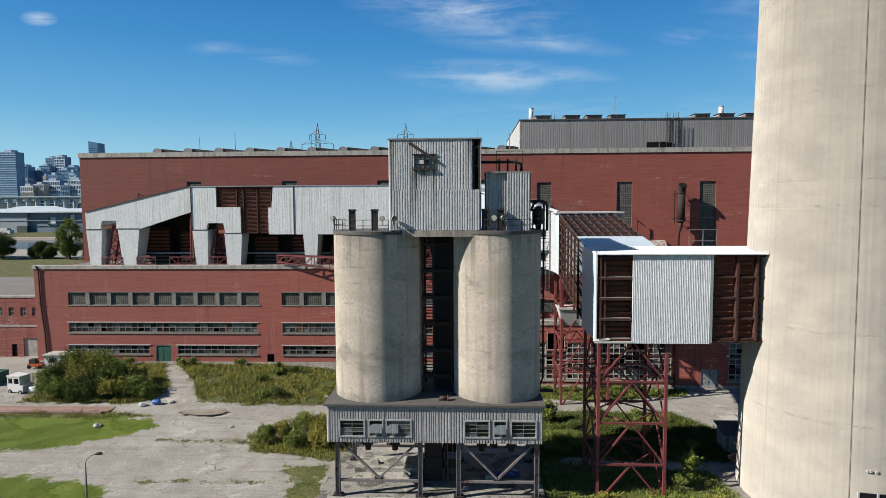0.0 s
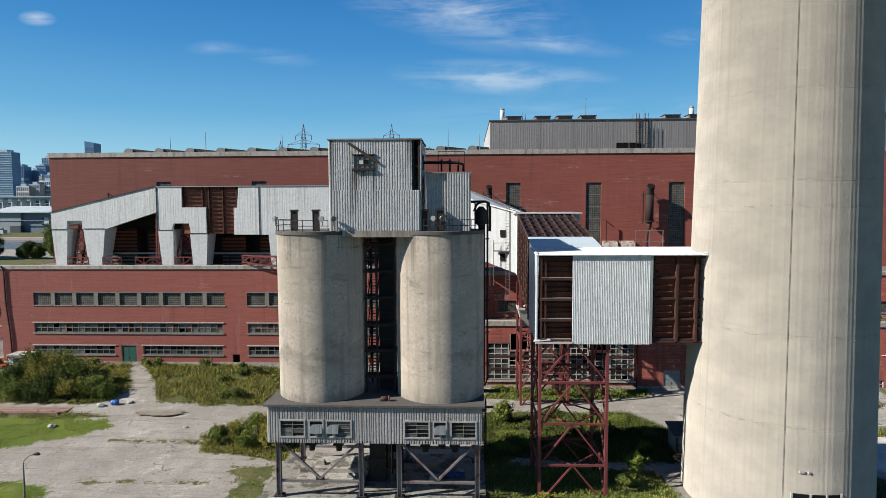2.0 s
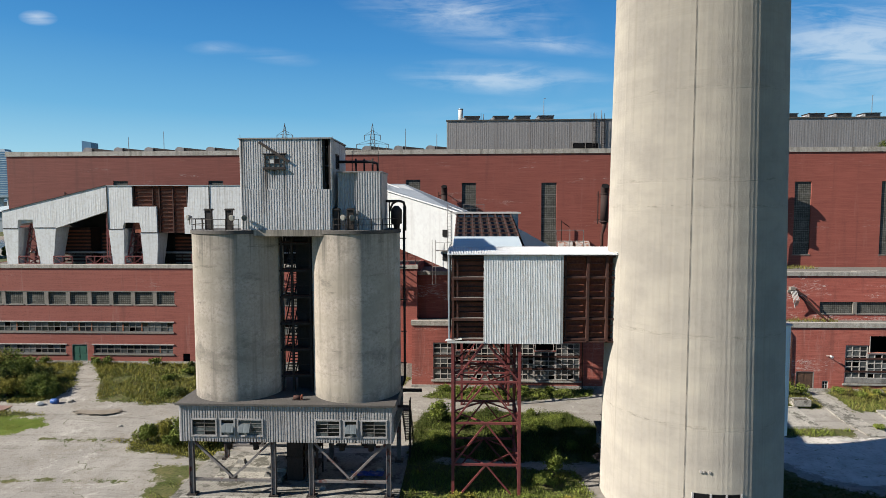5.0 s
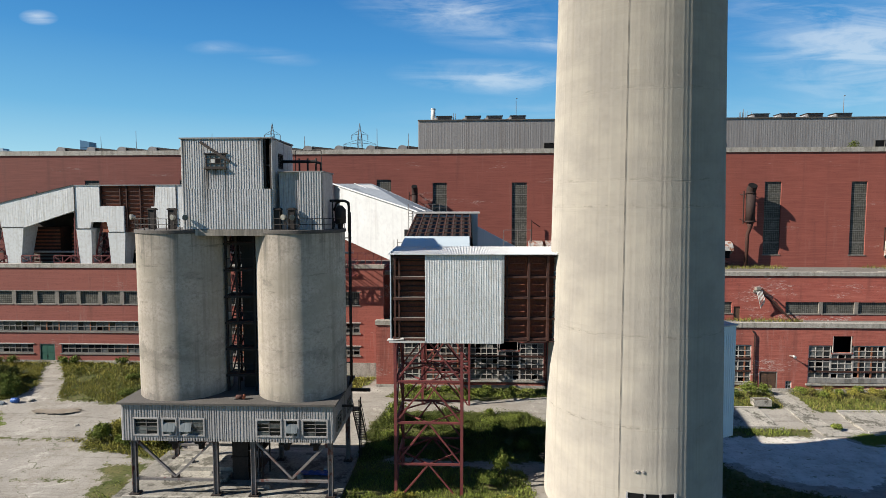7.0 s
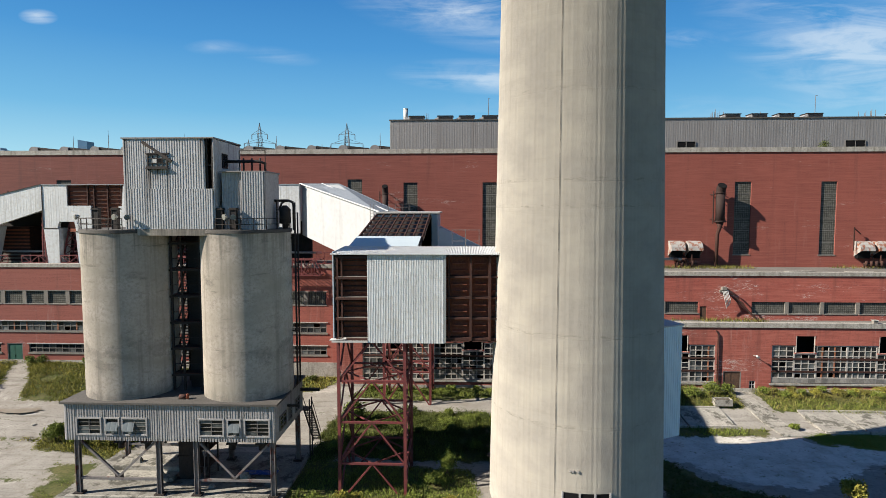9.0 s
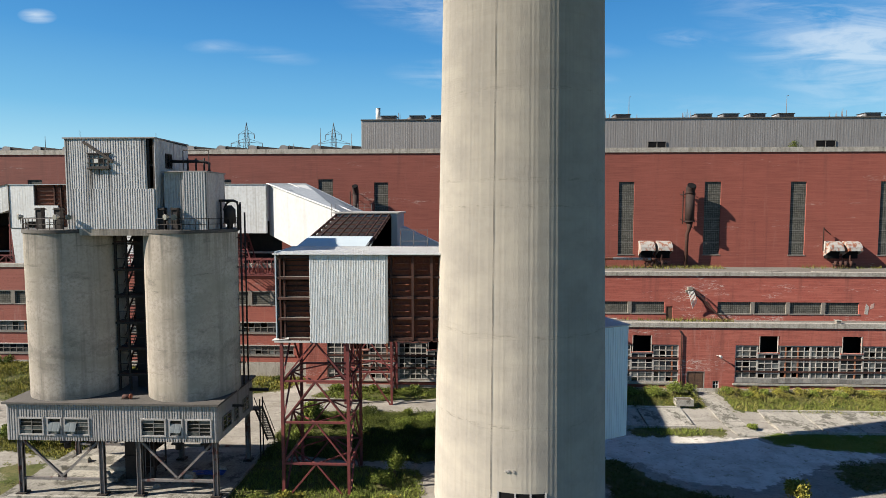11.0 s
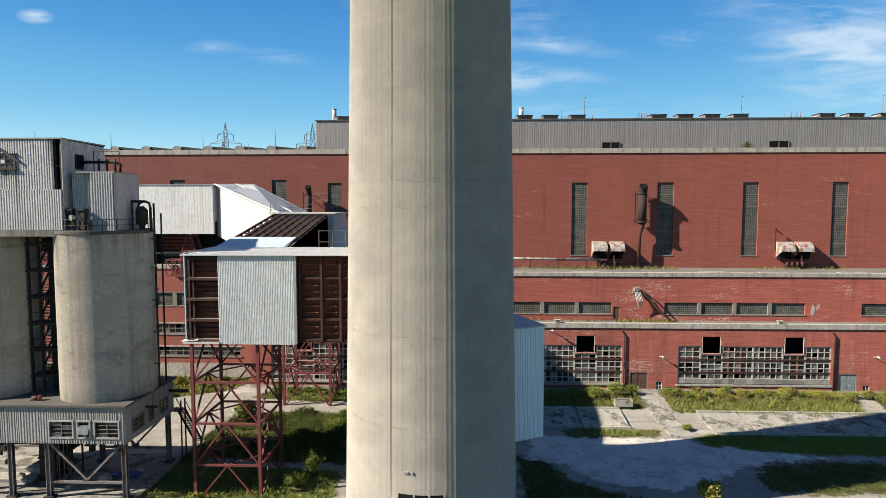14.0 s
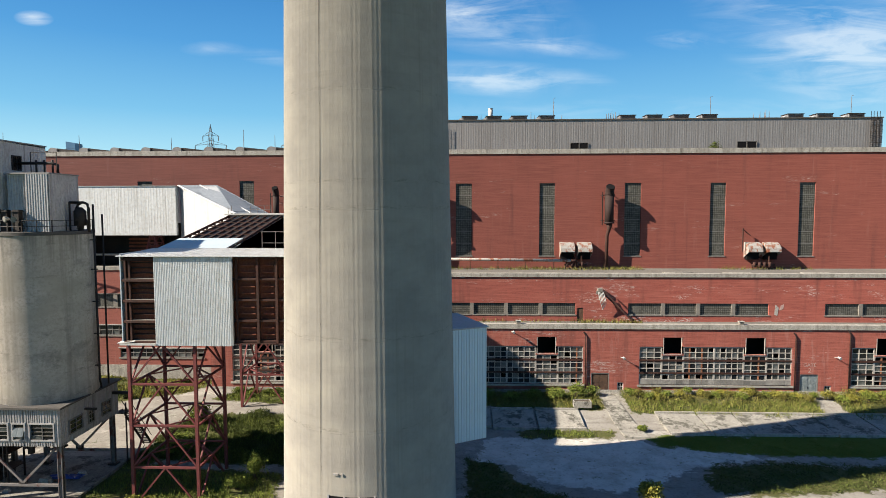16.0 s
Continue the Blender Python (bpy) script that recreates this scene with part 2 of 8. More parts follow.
# base colour lifted and blued, painting in sky reflection on the shaded stub
M["stub_metal"] = surface("sky_lifted_white_sheet", (0.80, 0.89, 0.95), (0.73, 0.83, 0.90), 0.3, None, rough=0.45, streak=(0.55, 0.62, 0.67), streak_at=(0.56, 0.84), streak_scale=(2.6, 2.6, 0.06), spec=0.5)
M["head_metal"] = surface("stained_ribbed_metal", (0.570, 0.570, 0.574), (0.492, 0.492, 0.495), 0.4, (0.400, 0.385, 0.372), 4.0, 0.6, 0.1, 0.06, 8,
                          streak=(0.165, 0.150, 0.140), streak_at=(0.53, 0.78), streak_scale=(3.4, 3.4, 0.05))
M["pent_metal"] = surface("weathered_grey_sheet", (0.270, 0.262, 0.262), (0.228, 0.219, 0.217), 0.12, (0.196, 0.187, 0.188), 3.0, 0.6, 0.2, 0.05, 6,
                          streak=(0.165, 0.146, 0.138), streak_at=(0.5, 0.85), streak_scale=(2.0, 2.0, 0.02))
M["pent_side"] = surface("light_sheet_metal", (0.407, 0.407, 0.399), None, 0.3, None, rough=0.6)
M["dull_roof"] = surface("dull_blue_grey_roofing", (0.235, 0.262, 0.295), (0.195, 0.222, 0.252), 0.6, (0.30, 0.325, 0.35), 3.0, 0.7, 0.0, 0.05, 8, spec=0.2)
M["galv"] = surface("galvanised_sheet", (0.444, 0.459, 0.466), (0.37, 0.385, 0.392), 0.5, (0.326, 0.333, 0.34), 5.0, 0.42, 0.5, 0.05, 8, streak=(0.266, 0.252, 0.229), streak_at=(0.6, 0.85))
# white sheet with the blue of its shade painted into the base colour
M["blue_metal"] = surface("shade_blued_white_sheet", (0.470, 0.545, 0.590), (0.415, 0.490, 0.540), 0.3, None, rough=0.5, streak=(0.330, 0.375, 0.405), streak_at=(0.58, 0.85), streak_scale=(2.6, 2.6, 0.06))
M["rust"] = surface("rusty_steel", (0.054, 0.019, 0.014), (0.031, 0.014, 0.011), 0.5, (0.100, 0.037, 0.022), 4.0, 0.85, 0.1, 0.3, 10,
                    streak=(0.028, 0.014, 0.011), streak_scale=(1.6, 1.6, 0.15))
M["rust_light"] = surface("rusted_plate", (0.270, 0.074, 0.040), (0.165, 0.048, 0.029), 0.7, (0.330, 0.120, 0.060), 5.0, 0.85, 0.1, 0.3, 10)
M["soot_rust"] = surface("sooty_rusted_pipe", (0.040, 0.020, 0.017), (0.024, 0.014, 0.013), 0.8, (0.034, 0.018, 0.015), 4.0, 0.85, 0.1, 0.3, 10, streak=(0.016, 0.012, 0.011), streak_scale=(2.0, 2.0, 0.15))
M["red_steel"] = surface("red_painted_steel", (0.2, 0.041, 0.041), (0.141, 0.033, 0.033), 0.8, (0.089, 0.033, 0.03), 6.0, 0.65, 0.1, 0.15, 14, patch=(0.266, 0.104, 0.096), patch_scale=(1.2, 1.2, 1.2))
M["dark_steel"] = surface("dark_steel", (0.026, 0.022, 0.021), (0.041, 0.03, 0.026), 1.0, (0.015, 0.013, 0.013), 6.0, 0.7, 0.3, 0.2, 12)
M["leg_steel"] = surface("weathered_steel_column", (0.178, 0.167, 0.163), (0.126, 0.111, 0.107), 0.9, (0.222, 0.207, 0.2), 5.0, 0.7, 0.2, 0.15, 12, patch=(0.111, 0.041, 0.033), patch_at=(0.55, 0.62), patch_scale=(1.0, 1.0, 0.6))
M["roof"] = surface("roof_gravel", (0.148, 0.137, 0.122), (0.104, 0.096, 0.089), 0.25, (0.192, 0.178, 0.155), 4.0, 0.95, 0, 0.5, 10, patch=(0.074, 0.081, 0.037), patch_at=(0.62, 0.75), patch_scale=(0.15, 0.15, 0.15))
M["tar"] = surface("tar_roof", (0.074, 0.068, 0.063), (0.104, 0.096, 0.089), 0.5, (0.052, 0.048, 0.044), 5.0, 0.9, 0, 0.3, 10)
M["frame"] = surface("pale_window_frame", (0.481, 0.461, 0.433), (0.385, 0.365, 0.337), 1.0, (0.250, 0.192, 0.164), 5.0, 0.7)
M["frame_dark"] = surface("dull_window_frame", (0.178, 0.17, 0.159), (0.126, 0.118, 0.111), 1.0, None, rough=0.7)
M["pier"] = surface("concrete_pier", (0.244, 0.222, 0.196), (0.185, 0.17, 0.148), 0.6, (0.148, 0.133, 0.118), 4.0, 0.9)
# near-black; in openings it paints the darkness of unlit rooms
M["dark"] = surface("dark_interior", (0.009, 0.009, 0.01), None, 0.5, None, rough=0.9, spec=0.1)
M["green_door"] = surface("green_door_paint", (0.022, 0.104, 0.074), (0.018, 0.081, 0.059), 0.8, None, rough=0.6)
M["brown_door"] = surface("brown_wood_door", (0.118, 0.063, 0.037), (0.074, 0.041, 0.026), 1.5, (0.052, 0.033, 0.026), 6.0, 0.8)
M["grey_door"] = surface("grey_steel_door", (0.207, 0.244, 0.252), (0.148, 0.178, 0.185), 1.2, (0.311, 0.34, 0.348), 3.0, 0.7)
M["white_paint"] = surface("white_paint", (0.533, 0.533, 0.518), (0.444, 0.444, 0.429), 1.0, None, rough=0.6)
M["hood"] = surface("rust_stained_white_hood", (0.370, 0.362, 0.345), (0.310, 0.300, 0.282), 0.7, None, rough=0.6, patch=(0.235, 0.085, 0.046), patch_at=(0.50, 0.57), patch_scale=(1.3, 1.3, 0.8))
M["letter"] = surface("faded_white_lettering", (0.46, 0.30, 0.265), None, 1.0, None, rough=0.9)
M["orange"] = surface("orange_machine_paint", (0.407, 0.089, 0.022), None, 1.0, None, rough=0.5)
M["bark"] = surface("bark", (0.074, 0.056, 0.041), None, 3.0, None, rough=0.9)
M["leaf"] = surface("leaf", (0.175, 0.205, 0.040), (0.102, 0.136, 0.027), 0.35, None, rough=0.7, island=0.5, spec=0.12)
M["leaf_yellow"] = surface("yellowing_leaf", (0.265, 0.235, 0.046), (0.165, 0.170, 0.034), 0.3, None, rough=0.7, island=0.5, spec=0.12)
# darker foliage; near silos and chimney it also carries painted shade
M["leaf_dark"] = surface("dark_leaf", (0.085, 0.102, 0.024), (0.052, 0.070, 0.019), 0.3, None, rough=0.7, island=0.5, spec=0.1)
M["straw"] = surface("dry_grass", (0.266, 0.229, 0.074), (0.185, 0.192, 0.052), 0.4, None, rough=0.8, island=0.4, spec=0.2)


def stain_silo(m):
    """A ragged dark tide mark round the lower third, and dribbles under the rim."""
    N, L = m.node_tree.nodes, m.node_tree.links
    b = N["Principled BSDF"]
    col = b.inputs["Base Color"].links[0].from_socket
    tc, sp = N.new("ShaderNodeTexCoord"), N.new("ShaderNodeSeparateXYZ")
    L.new(tc.outputs["Object"], sp.inputs[0])

    def wave(scale3, off, lo, hi):
        mp, t, r = N.new("ShaderNodeMapping"), N.new("ShaderNodeTexNoise"), N.new("ShaderNodeMapRange")
        mp.inputs["Scale"].default_value, mp.inputs["Location"].default_value = scale3, (off, off, off)
        t.inputs["Scale"].default_value, t.inputs["Detail"].default_value, t.inputs["Roughness"].default_value = 1.0, 8, 0.72
        r.inputs[1].default_value, r.inputs[2].default_value = 0.35, 0.65
        r.inputs[3].default_value, r.inputs[4].default_value, r.clamp = lo, hi, True
        L.new(tc.outputs["Object"], mp.inputs[0])
        L.new(mp.outputs[0], t.inputs["Vector"])
        L.new(t.outputs[0], r.inputs[0])
        return r.outputs[0]

    def op(kind, a, c):
        x = N.new("ShaderNodeMath")
        x.operation, x.use_clamp = kind, False
        for k, v in ((0, a), (1, c)):
            if isinstance(v, float):
                x.inputs[k].default_value = v
            else:
                L.new(v, x.inputs[k])
        return x.outputs[0]

    def clamp01(v):
        return op("MINIMUM", op("MAXIMUM", v, 0.0), 1.0)

    height = op("ADD", sp.outputs[2], wave((0.5, 0.5, 0.5), 4.0, -1.3, 1.3))
    mark = clamp01(op("MULTIPLY", op("SUBTRACT", 1.0, op("ABSOLUTE", op("SUBTRACT", height, 13.6), 0.0)), 2.0))
    mark = op("MULTIPLY", mark, wave((0.25, 0.25, 0.4), 9.0, 0.0, 0.5))
    drip = op("MULTIPLY", clamp01(op("DIVIDE", op("SUBTRACT", op("ADD", sp.outputs[2], wave((1.4, 1.4, 0.02), 2.0, -6.0, 1.0)), 21.0), 4.0)), 0.75)
    foot = op("MULTIPLY", clamp01(op("DIVIDE", op("SUBTRACT", 10.6, op("ADD", sp.outputs[2], wave((0.9, 0.9, 0.3), 6.0, -0.8, 0.8))), 1.2)), 0.5)
    both = clamp01(op("ADD", op("ADD", mark, drip), foot))
    mx = N.new("ShaderNodeMixRGB")
    L.new(both, mx.inputs[0])
    L.new(col, mx.inputs[1])
    mx.inputs[2].default_value = (0.135, 0.125, 0.105, 1)
    L.new(mx.outputs[0], b.inputs["Base Color"])


stain_silo(M["silo"])


def drip_stains(m, runs):
    """Dark dribbles down a sheet: (x, half width, top z, length) for each."""
    N, L = m.node_tree.nodes, m.node_tree.links
    b = N["Principled BSDF"]
    tc, sp, tx, mp = N.new("ShaderNodeTexCoord"), N.new("ShaderNodeSeparateXYZ"), N.new("ShaderNodeTexNoise"), N.new("ShaderNodeMapping")
    L.new(tc.outputs["Object"], sp.inputs[0])
    mp.inputs["Scale"].default_value = (5.0, 5.0, 0.35)
    L.new(tc.outputs["Object"], mp.inputs[0])
    L.new(mp.outputs[0], tx.inputs["Vector"])
    tx.inputs["Scale"].default_value, tx.inputs["Detail"].default_value = 1.0, 6

    def op(kind, a, c, clamp=False):
        x = N.new("ShaderNodeMath")
        x.operation, x.use_clamp = kind, clamp
        for k, v in ((0, a), (1, c)):
            if isinstance(v, (int, float)):
                x.inputs[k].default_value = v
            else:
                L.new(v, x.inputs[k])
        return x.outputs[0]

    rough_edge = op("MULTIPLY", tx.outputs[0], 2.0)
    for cx, half, top, length in runs:
        across = op("SUBTRACT", 1.0, op("DIVIDE", op("ABSOLUTE", op("SUBTRACT", sp.outputs[0], cx), 0.0), half), True)
        below = op("LESS_THAN", sp.outputs[2], top)
        fade = op("SUBTRACT", 1.0, op("DIVIDE", op("SUBTRACT", top, sp.outputs[2]), length), True)
        amount = op("MULTIPLY", op("MULTIPLY", op("MULTIPLY", across, below), fade), rough_edge, True)
        mx = N.new("ShaderNodeMixRGB")
        L.new(amount, mx.inputs[0])
        L.new(b.inputs["Base Color"].links[0].from_socket, mx.inputs[1])
        mx.inputs[2].default_value = (0.045, 0.036, 0.030, 1)
        L.new(mx.outputs[0], b.inputs["Base Color"])


def ring_stains(m, heights):
    """Broken dark dashes and lime along the casting joints."""
    N, L = m.node_tree.nodes, m.node_tree.links
    b = N["Principled BSDF"]
    tc, sp = N.new("ShaderNodeTexCoord"), N.new("ShaderNodeSeparateXYZ")
    L.new(tc.outputs["Object"], sp.inputs[0])

    def op(kind, a, c, clamp=False):
        x = N.new("ShaderNodeMath")
        x.operation, x.use_clamp = kind, clamp
        for k, v in ((0, a), (1, c)):
            if isinstance(v, (int, float)):
                x.inputs[k].default_value = v
            else:
                L.new(v, x.inputs[k])
        return x.outputs[0]

    def blot(scale3, off, lo, hi):
        mp, tx, r = N.new("ShaderNodeMapping"), N.new("ShaderNodeTexNoise"), N.new("ShaderNodeMapRange")
        mp.inputs["Scale"].default_value, mp.inputs["Location"].default_value = scale3, (off, off, off)
        L.new(tc.outputs["Object"], mp.inputs[0])
        L.new(mp.outputs[0], tx.inputs["Vector"])
        tx.inputs["Scale"].default_value, tx.inputs["Detail"].default_value, tx.inputs["Roughness"].default_value = 1.0, 7, 0.75
        r.inputs[1].default_value, r.inputs[2].default_value = lo, hi
        L.new(tx.outputs[0], r.inputs[0])
        return r.outputs[0]

    near = None
    for h in heights:
        one = op("SUBTRACT", 1.0, op("DIVIDE", op("ABSOLUTE", op("SUBTRACT", sp.outputs[2], h), 0.0), 0.22), True)
        near = one if near is None else op("MAXIMUM", near, one)
    dashes = op("MULTIPLY", op("MULTIPLY", near, blot((1.1, 1.1, 5.0), 3.0, 0.50, 0.60)), blot((0.16, 0.16, 0.16), 8.0, 0.40, 0.58))
    specks = op("MULTIPLY", blot((1.6, 1.6, 6.0), 13.0, 0.655, 0.70), blot((0.10, 0.10, 0.22), 17.0, 0.52, 0.62))
    for amount, shade in ((op("MULTIPLY", dashes, 0.6), (0.110, 0.098, 0.080)), (op("MULTIPLY", specks, 0.35), (0.120, 0.108, 0.090))):
        mx = N.new("ShaderNodeMixRGB")
        L.new(amount, mx.inputs[0])
        L.new(b.inputs["Base Color"].links[0].from_socket, mx.inputs[1])
        mx.inputs[2].default_value = (*shade, 1)
        L.new(mx.outputs[0], b.inputs["Base Color"])


ring_stains(M["stack"], (9.2, 16.8, 27.6, 29.8, 37.2, 45.8))
drip_stains(M["head_metal"], ((-4.75, 0.42, 31.3, 5.2), (-2.98, 0.22, 31.3, 6.5), (-3.9, 0.9, 31.3, 1.6), (-6.9, 0.25, 33.8, 7.5), (0.2, 0.3, 33.8, 3.0)))


def glass_block(name, base, alt, size, gap_col):
    m = surface(name, base, alt, 0.6, None, rough=0.6, spec=0.12)
    N, L = m.node_tree.nodes, m.node_tree.links
    b = N["Principled BSDF"]
    tc = N.new("ShaderNodeTexCoord")
    sp, cb = N.new("ShaderNodeSeparateXYZ"), N.new("ShaderNodeCombineXYZ")
    L.new(tc.outputs["Object"], sp.inputs[0])
    L.new(sp.outputs[0], cb.inputs[0])
    L.new(sp.outputs[2], cb.inputs[1])
    br = N.new("ShaderNodeTexBrick")
    br.offset, br.squash = 0.0, 1.0
    br.inputs["Scale"].default_value = 1.0
    br.inputs["Brick Width"].default_value, br.inputs["Row Height"].default_value, br.inputs["Mortar Size"].default_value = size, size, size * 0.11
    br.inputs["Color1"].default_value, br.inputs["Color2"].default_value = (1, 1, 1, 1), (0.62, 0.62, 0.62, 1)
    br.inputs["Mortar"].default_value = hexa(gap_col)
    L.new(cb.outputs[0], br.inputs["Vector"])
    mx = N.new("ShaderNodeMixRGB")
    mx.blend_type = "MULTIPLY"
    mx.inputs[0].default_value = 1.0
    src = b.inputs["Base Color"].links[0].from_socket
    L.new(src, mx.inputs[1])
    L.new(br.outputs["Color"], mx.inputs[2])
    L.new(mx.outputs[0], b.inputs["Base Color"])
    return m


M["block"] = glass_block("glass_block", (0.172, 0.168, 0.150), (0.112, 0.110, 0.098), 0.33, (0.37, 0.37, 0.348))


def pane_glass(name, tint, rough, see):
    m = bpy.data.materials.new(name)
    m.use_nodes = True
    N, L = m.node_tree.nodes, m.node_tree.links
    N.clear()
    out, mx, tr, pb = N.new("ShaderNodeOutputMaterial"), N.new("ShaderNodeMixShader"), N.new("ShaderNodeBsdfTransparent"), N.new("ShaderNodeBsdfPrincipled")
    tr.inputs[0].default_value = (0.7, 0.75, 0.75, 1)
    oi, mr = N.new("ShaderNodeObjectInfo"), N.new("ShaderNodeMapRange")
    mr.inputs[3].default_value, mr.inputs[4].default_value = max(see - 0.35, 0), min(see + 0.35, 1)
    L.new(oi.outputs["Random"], mr.inputs[0])
    L.new(mr.outputs[0], mx.inputs[0])
    tx = N.new("ShaderNodeTexNoise")
    tx.inputs["Scale"].default_value = 1.3
    rp = N.new("ShaderNodeMixRGB")
    rp.inputs[1].default_value, rp.inputs[2].default_value = hexa(tint), hexa(tuple(v * 0.45 for v in tint))
    tc = N.new("ShaderNodeTexCoord")
    L.new(tc.outputs["Object"], tx.inputs["Vector"])
    L.new(tx.outputs[0], rp.inputs[0])
    L.new(rp.outputs[0], pb.inputs["Base Color"])
    pb.inputs["Roughness"].default_value = rough
    L.new(pb.outputs[0], mx.inputs[2])
    L.new(tr.outputs[0], mx.inputs[1])
    L.new(mx.outputs[0], out.inputs[0])
    return m


M["pane_grey"] = surface("dusty_window_pane", (0.110, 0.116, 0.112), (0.066, 0.070, 0.070), 0.8, (0.160, 0.164, 0.158), 3.0, 0.3, per_object=0.5)
M["pane_dim"] = surface("dim_window_pane", (0.085, 0.10, 0.10), (0.055, 0.065, 0.068), 0.8, (0.14, 0.15, 0.15), 3.0, 0.25, per_object=0.5)
M["pane_black"] = surface("dark_window_pane", (0.02, 0.023, 0.026), None, 0.8, None, rough=0.12)
M["board"] = surface("weathered_board", (0.27, 0.255, 0.235), (0.20, 0.19, 0.175), 0.8, (0.14, 0.13, 0.12), 4.0, 0.85, per_object=0.35)
M["rust_orange"] = surface("orange_rust_mullion", (0.30, 0.105, 0.045), (0.18, 0.065, 0.035), 1.2, (0.38, 0.2, 0.12), 5.0, 0.85)
M["weed_gold"] = surface("golden_weed", (0.165, 0.140, 0.034), (0.105, 0.115, 0.026), 0.3, None, rough=0.7, island=0.5, spec=0.2)
M["glass"] = pane_glass("dusty_glass", (0.13, 0.145, 0.14), 0.18, 0.55)
M["glass_dull"] = pane_glass("grimy_glass", (0.30, 0.305, 0.28), 0.45, 0.8)


# ---- mesh tools ----
def part(name, bm, material, parent=None, label=""):
    me = bpy.data.meshes.new(name)
    if isinstance(bm, tuple):
        me.from_pydata(bm[0], [], bm[1])
    else:
        bm.to_mesh(me)
        bm.free()
    me.materials.append(M[material] if isinstance(material, str) else material)
    ob = new(name, me)
    ob.parent = parent
    if label:
        ob["label"] = label
    return ob


def thing(name, label, category, group="", at=(0, 0, 0), kind=""):
    ob = new(name)
    ob.location = at
    ob.empty_display_size = 0.5
    return tagged(ob, label, category, group, kind)


def cuboid(bm, x0, x1, y0, y1, z0, z1):
    v = [bm.verts.new(p) for p in ((x0, y0, z0), (x1, y0, z0), (x1, y1, z0), (x0, y1, z0), (x0, y0, z1), (x1, y0, z1), (x1, y1, z1), (x0, y1, z1))]
    for f in ((3, 2, 1, 0), (4, 5, 6, 7), (0, 1, 5, 4), (1, 2, 6, 5), (2, 3, 7, 6), (3, 0, 4, 7)):
        bm.faces.new([v[i] for i in f])
    return bm


def boxed(*dims):
    return cuboid(bmesh.new(), *dims)


def beam(bm, p, q, w, h=None, up=(0, 0, 1)):
    """A square bar from p to q."""
    h = h or w
    p, q = Vector(p), Vector(q)
    d = (q - p).normalized()
    u = Vector(up)
    if abs(d.dot(u)) > 0.98:
        u = Vector((0, 1, 0))
    s = d.cross(u).normalized()
    t = s.cross(d)
    ring = []
    for e in (p, q):
        ring.append([bm.verts.new(e + s * a * w / 2 + t * b * h / 2) for a, b in ((-1, -1), (1, -1), (1, 1), (-1, 1))])
    for k in range(4):
        bm.faces.new((ring[0][k], ring[0][(k + 1) % 4], ring[1][(k + 1) % 4], ring[1][k]))
    bm.faces.new(ring[0][::-1])
    bm.faces.new(ring[1])
    return bm


def bar(p, q, w, h=None):
    return beam(bmesh.new(), p, q, w, h)


def tube(bm, pts, r, seg=10, cap=True):
    """A round pipe along pts; r is one radius or one for each point."""
    pts = [Vector(p) for p in pts]
    rs = r if isinstance(r, (list, tuple)) else [r] * len(pts)
    rings = []
    for k, p in enumerate(pts):
        d = (pts[min(k + 1, len(pts) - 1)] - pts[max(k - 1, 0)]).normalized()
        u = Vector((0, 0, 1)) if abs(d.z) < 0.95 else Vector((0, 1, 0))
        s = d.cross(u).normalized()
        t = s.cross(d)
        rings.append([bm.verts.new(p + (s * math.cos(a) + t * math.sin(a)) * rs[k]) for a in (2 * math.pi * i / seg for i in range(seg))])
    for a, b in zip(rings, rings[1:]):
        for i in range(seg):
            bm.faces.new((a[i], a[(i + 1) % seg], b[(i + 1) % seg], b[i]))
    if cap:
        bm.faces.new(rings[0][::-1])
        bm.faces.new(rings[-1])
    for f in bm.faces:
        f.smooth = len(f.verts) == 4 and seg >= 8
    return bm


def pipe(pts, r, seg=10):
    return tube(bmesh.new(), pts, r, seg)


def ribbed(p0, u, v, length, tops, pitch, depth, duty=0.5, bottoms=None, thick=0.05, jitter=0.0):
    """A ribbed sheet from p0 along unit u and up unit v: tops(s), bottoms(s) give its edges along v at s. Solid, flat at its back."""
    p0, u, v = Vector(p0), Vector(u), Vector(v)
    n = u.cross(v).normalized()
    bottoms = bottoms or (lambda s: 0.0)
    if not callable(tops):
        fixed = tops
        tops = lambda s: fixed
    ss, dd, s, rng = [0.0], [0.0], 0.0, random.Random(int(length * 100))
    while s < length - 1e-6:
        k = pitch * (1 + rng.uniform(-jitter, jitter))
        for f, d in ((0.12, depth), (duty, depth), (duty + 0.12, 0.0), (1.0, 0.0)):
            if s + f * k < length - 1e-4:
                ss.append(s + f * k)
                dd.append(d)
        s += k
    ss.append(length)
    dd.append(0.0)
    verts, faces = [], []
    for s, d in zip(ss, dd):
        for edge in (bottoms(s), tops(s)):
            verts.append(tuple(p0 + u * s + v * edge + n * d))
            verts.append(tuple(p0 + u * s + v * edge - n * thick))
    for k in range(len(ss) - 1):
        a, b = 4 * k, 4 * k + 4
        faces += [(a, b, b + 2, a + 2), (b + 1, a + 1, a + 3, b + 3), (a + 1, b + 1, b, a), (a + 2, b + 2, b + 3, a + 3)]
    e = 4 * (len(ss) - 1)
    faces += [(0, 2, 3, 1), (e + 1, e + 3, e + 2, e)]
    return verts, faces


